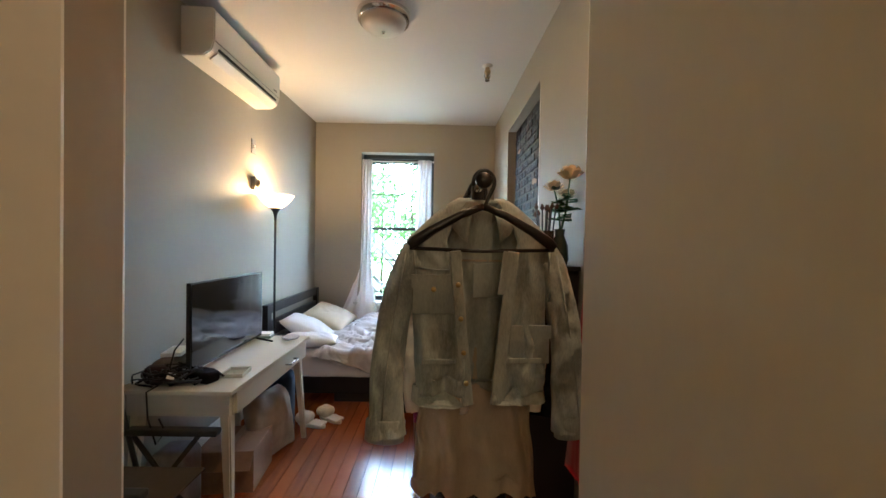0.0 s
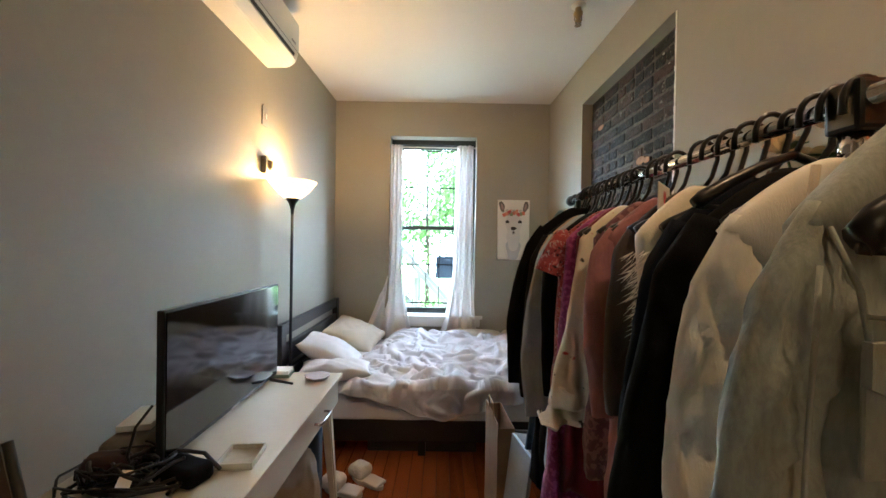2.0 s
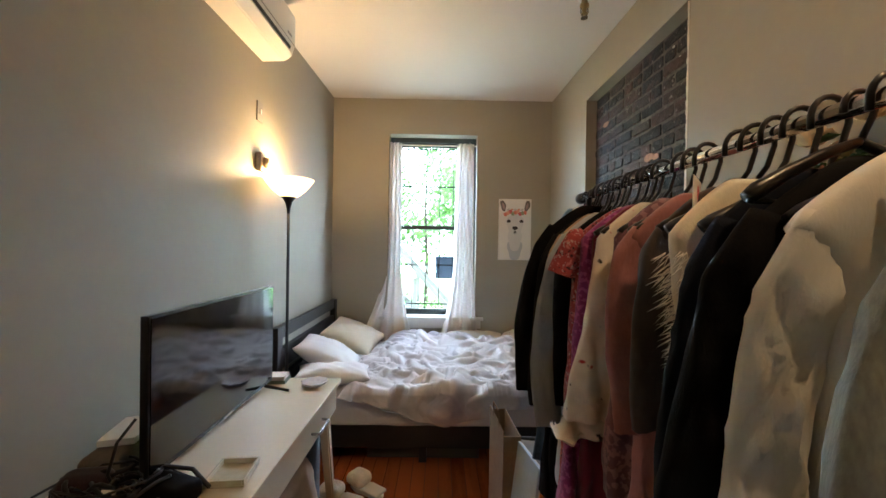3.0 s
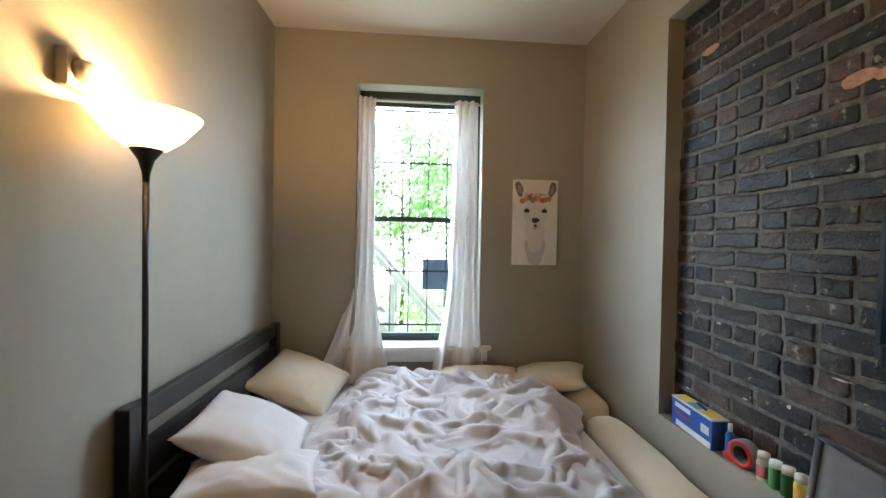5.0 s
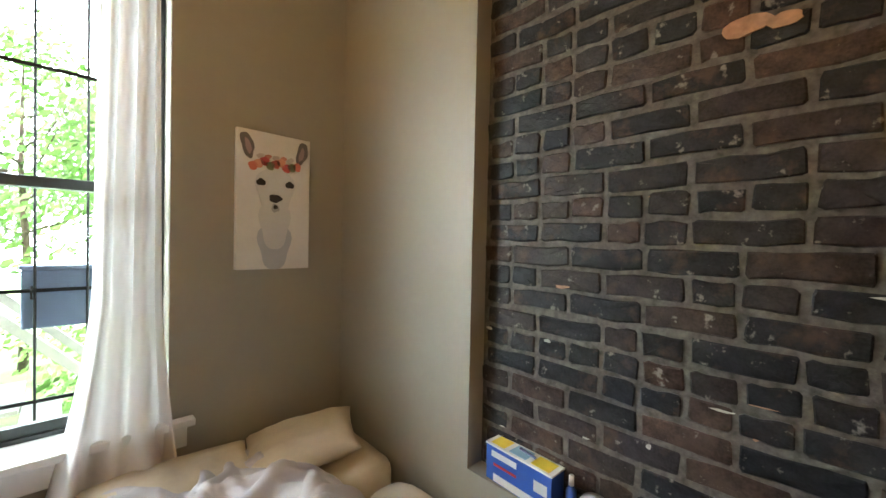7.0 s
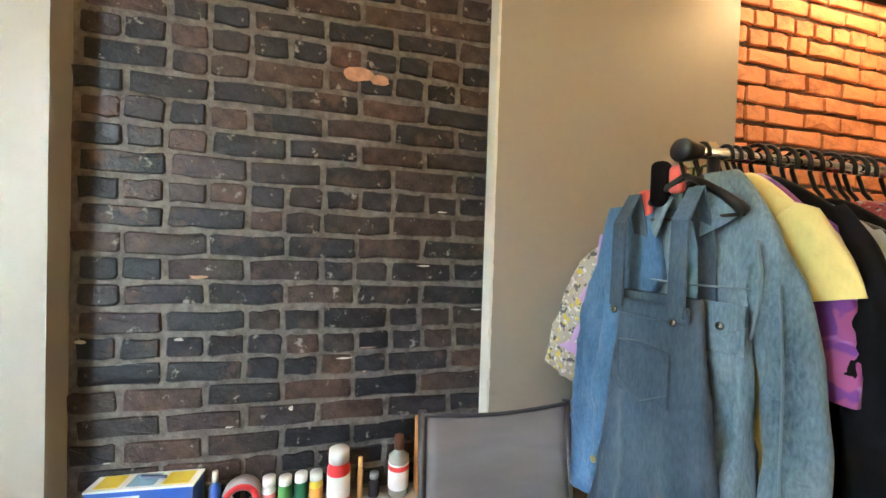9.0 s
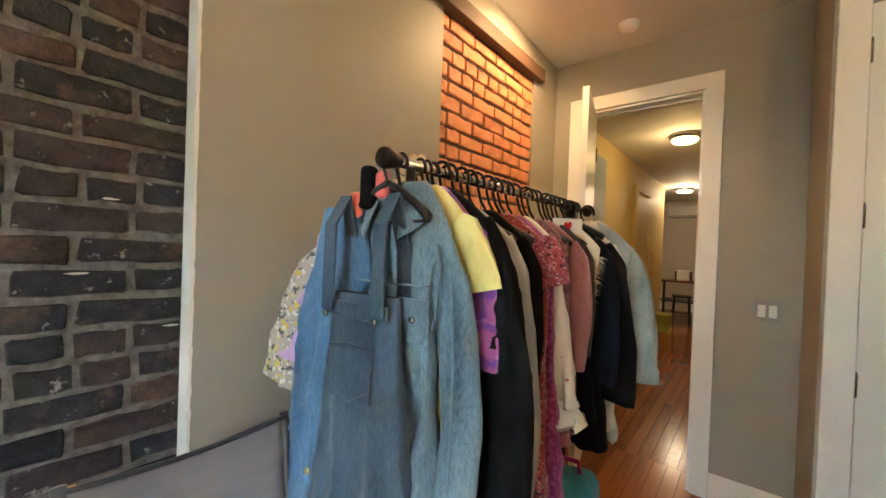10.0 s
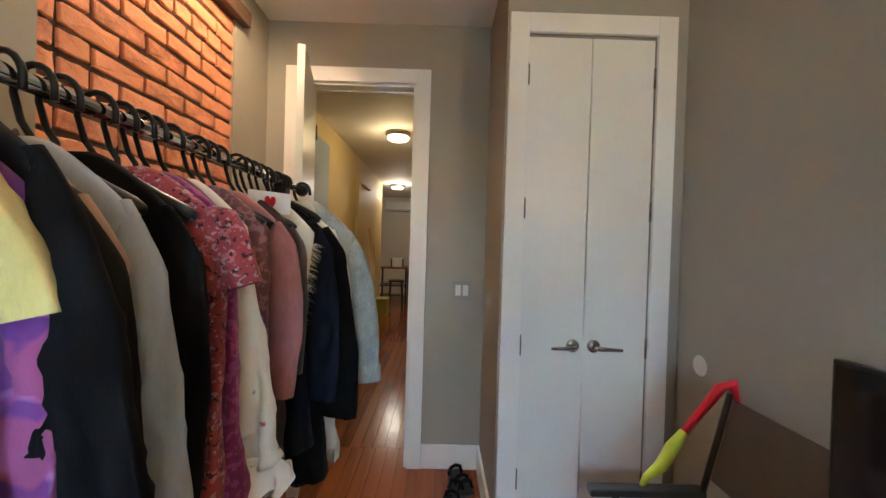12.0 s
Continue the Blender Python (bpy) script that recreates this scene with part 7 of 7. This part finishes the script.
def brick_meshes(length, material, count, seed, rough=0.0035, proud=0.020, soft=0.006):
    """A few uneven bricks of one length, with worn corners and a slightly hollow or swollen face; x is the way it faces, -x out."""
    out = []
    rnd = random.Random(seed)
    for _ in range(count):
        bm = bmesh.new()
        a, b = length / 2, BH / 2
        c = rnd.uniform(0.5, 1.0) * soft * 1.5
        outline = [(-a, -b + c), (-a + c, -b), (-a * 0.3, -b), (a * 0.35, -b), (a - c, -b), (a, -b + c),
                   (a, b - c), (a - c, b), (a * 0.3, b), (-a * 0.35, b), (-a + c, b), (-a, b - c)]
        outline = [(y + rnd.uniform(-rough, rough), z + rnd.uniform(-rough, rough)) for y, z in outline]
        back = [bm.verts.new((0.006, y, z)) for y, z in outline]
        edge = [bm.verts.new((-proud + soft * 0.9, y, z)) for y, z in outline]
        face = [bm.verts.new((-proud + rnd.uniform(-0.3, 0.5) * rough, y * (1 - soft / a * 0.8), z * (1 - soft / b * 0.8))) for y, z in outline]
        mid = bm.verts.new((-proud + rnd.uniform(-0.9, 0.6) * rough, rnd.uniform(-0.2, 0.2) * a, rnd.uniform(-0.2, 0.2) * b))
        n = len(outline)
        for k in range(n):
            q = (k + 1) % n
            bm.faces.new((back[k], back[q], edge[q], edge[k]))
            bm.faces.new((edge[k], edge[q], face[q], face[k]))
            bm.faces.new((face[k], face[q], mid))
        bmesh.ops.recalc_face_normals(bm, faces=bm.faces)
        me = bpy.data.meshes.new("brick")
        bm.to_mesh(me)
        bm.free()
        me.materials.append(material)
        for p in me.polygons:
            p.use_smooth = False
        out.append(me)
    return out


def brick_field(name, label, y0, y1, z0, z1, x, material, mortar, seed, header_every=6, first_header=2, chips=0, depth=0.004, proud=0.020, soft=0.006, wild=1.0):
    mort = tagged(mesh_ob(name, box(x - depth, x - 0.0005, y0, y1, z0, z1), mortar), label, "brickwork", kind="structure")
    rnd = random.Random(seed)
    kinds = {q: brick_meshes(q, material, 9, seed + int(q * 1000), 0.0042, proud, soft) for q in (0.208, 0.165, 0.10, 0.06)}
    course = BH + JT
    rows = int((z1 - z0) / course + 0.5)
    course = (z1 - z0) / rows
    chip_rnd = random.Random(seed + 5)
    for r in range(rows):
        z = z0 + (r + 0.5) * course
        header = (r - first_header) % header_every == 0
        # joints of odd courses stand over the middle of the bricks of even ones
        lead = ((3.638 if r % 2 else 3.527) - y0) % (BL + JT) - JT
        y, lead = y0, lead if lead > 0.035 else lead + BL + JT
        half = None
        while y < y1 - 0.02:
            if header:
                q = 0.0978
            elif lead:
                q = lead
            elif half:
                q = half
            else:
                q = rnd.choice((BL, BL, BL, BL, 0.165, 0.10))
            half = BL - q - JT if not header and not lead and not half and q < BL - 0.01 else None
            if half and half < 0.06:
                q, half = BL, None
            lead = None
            q = min(q, y1 - y)
            key = min(kinds, key=lambda w: abs(w - q))
            ob = new("brick", rnd.choice(kinds[key]))
            ob.parent = mort
            ob.scale = (1, q / key if abs(q - key) > 0.001 else 1, rnd.uniform(0.92, 1.04))
            ob.location = (x - rnd.uniform(0.0, 0.005) * wild, y + q / 2, z + rnd.uniform(-0.003, 0.003))
            ob.rotation_euler = (radians(rnd.uniform(-0.8, 0.8)), radians(rnd.uniform(-1.2, 1.2)) * wild, radians(rnd.uniform(-0.9, 0.9)) * wild)
            if chips and chip_rnd.random() < chips:
                bm = bmesh.new()
                w, h = chip_rnd.uniform(0.010, 0.036), chip_rnd.uniform(0.002, 0.008)
                c = (x - 0.0235, ob.location.y + chip_rnd.uniform(-0.5, 0.5) * q * 0.7, z + chip_rnd.choice((-1, 1)) * BH * 0.36)
                ring = [bm.verts.new((c[0] + 0.0005, c[1] + w * math.cos(a) * chip_rnd.uniform(0.5, 1), c[2] + h * math.sin(a) * chip_rnd.uniform(0.5, 1))) for a in (2 * math.pi * k / 9 for k in range(9))]
                base = [bm.verts.new((c[0] + 0.008, v.co.y, v.co.z)) for v in ring]
                bm.faces.new(ring)
                for k in range(9):
                    bm.faces.new((ring[k], ring[(k + 1) % 9], base[(k + 1) % 9], base[k]))
                bmesh.ops.recalc_face_normals(bm, faces=bm.faces)
                part("chip", bm, M_PALECHIP if chip_rnd.random() < 0.55 else M_CHIP, mort)
            y += q + JT
    return mort


black = brick_field("brickwork_black", "charred black and brown brickwork with grey mortar", B0, B1, BZ0, BZ1, bx, M_BLACKBRICK, M_MORTAR, 11, 6, 0, 0.14, 0.0160, soft=0.005)
for y, z, w, h in ((3.09, 1.975, 0.060, 0.026), (3.02, 1.965, 0.035, 0.020), (3.68, 2.36, 0.055, 0.02)):
    crnd = random.Random(int(y * 100))
    bm = bmesh.new()
    ring = [bm.verts.new((bx - 0.0255, y + w * math.cos(a) * crnd.uniform(0.75, 1), z + h * math.sin(a) * crnd.uniform(0.75, 1))) for a in (2 * math.pi * k / 14 for k in range(14))]
    base = [bm.verts.new((bx - 0.01, v.co.y, v.co.z)) for v in ring]
    bm.faces.new(ring)
    for k in range(14):
        bm.faces.new((ring[k], ring[(k + 1) % 14], base[(k + 1) % 14], base[k]))
    bmesh.ops.recalc_face_normals(bm, faces=bm.faces)
    part("bare_patch", bm, M_CHIP, black, "orange patch of bare brick")
brick_field("brickwork_red", "warm red brickwork with dark raked joints", R0, R1, RZ0, RZ1, EX + 0.030, M_REDBRICK, M_DARKMORTAR, 23, 7, 3, 0.0, 0.009, 0.020, 0.004, 0.5)
# ragged plaster edge along the black recess
ernd = random.Random(31)
bm = bmesh.new()
for k in range(90):
    z = BZ0 + 0.02 + k * 0.022
    s = ernd.uniform(0.003, 0.009)
    add_box(bm, EX - 0.003, EX + 0.004, B0 - s * 0.4, B0 + s, z, z + 0.024)
add_box(bm, EX + 0.004, bx - 0.022, B0, B0 + 0.004, BZ0, BZ1)
bmesh.ops.recalc_face_normals(bm, faces=bm.faces)
tagged(mesh_ob("plaster_edge", bm, M_TRIM), "ragged white plaster edge of the brick recess", "plaster edge", kind="structure")
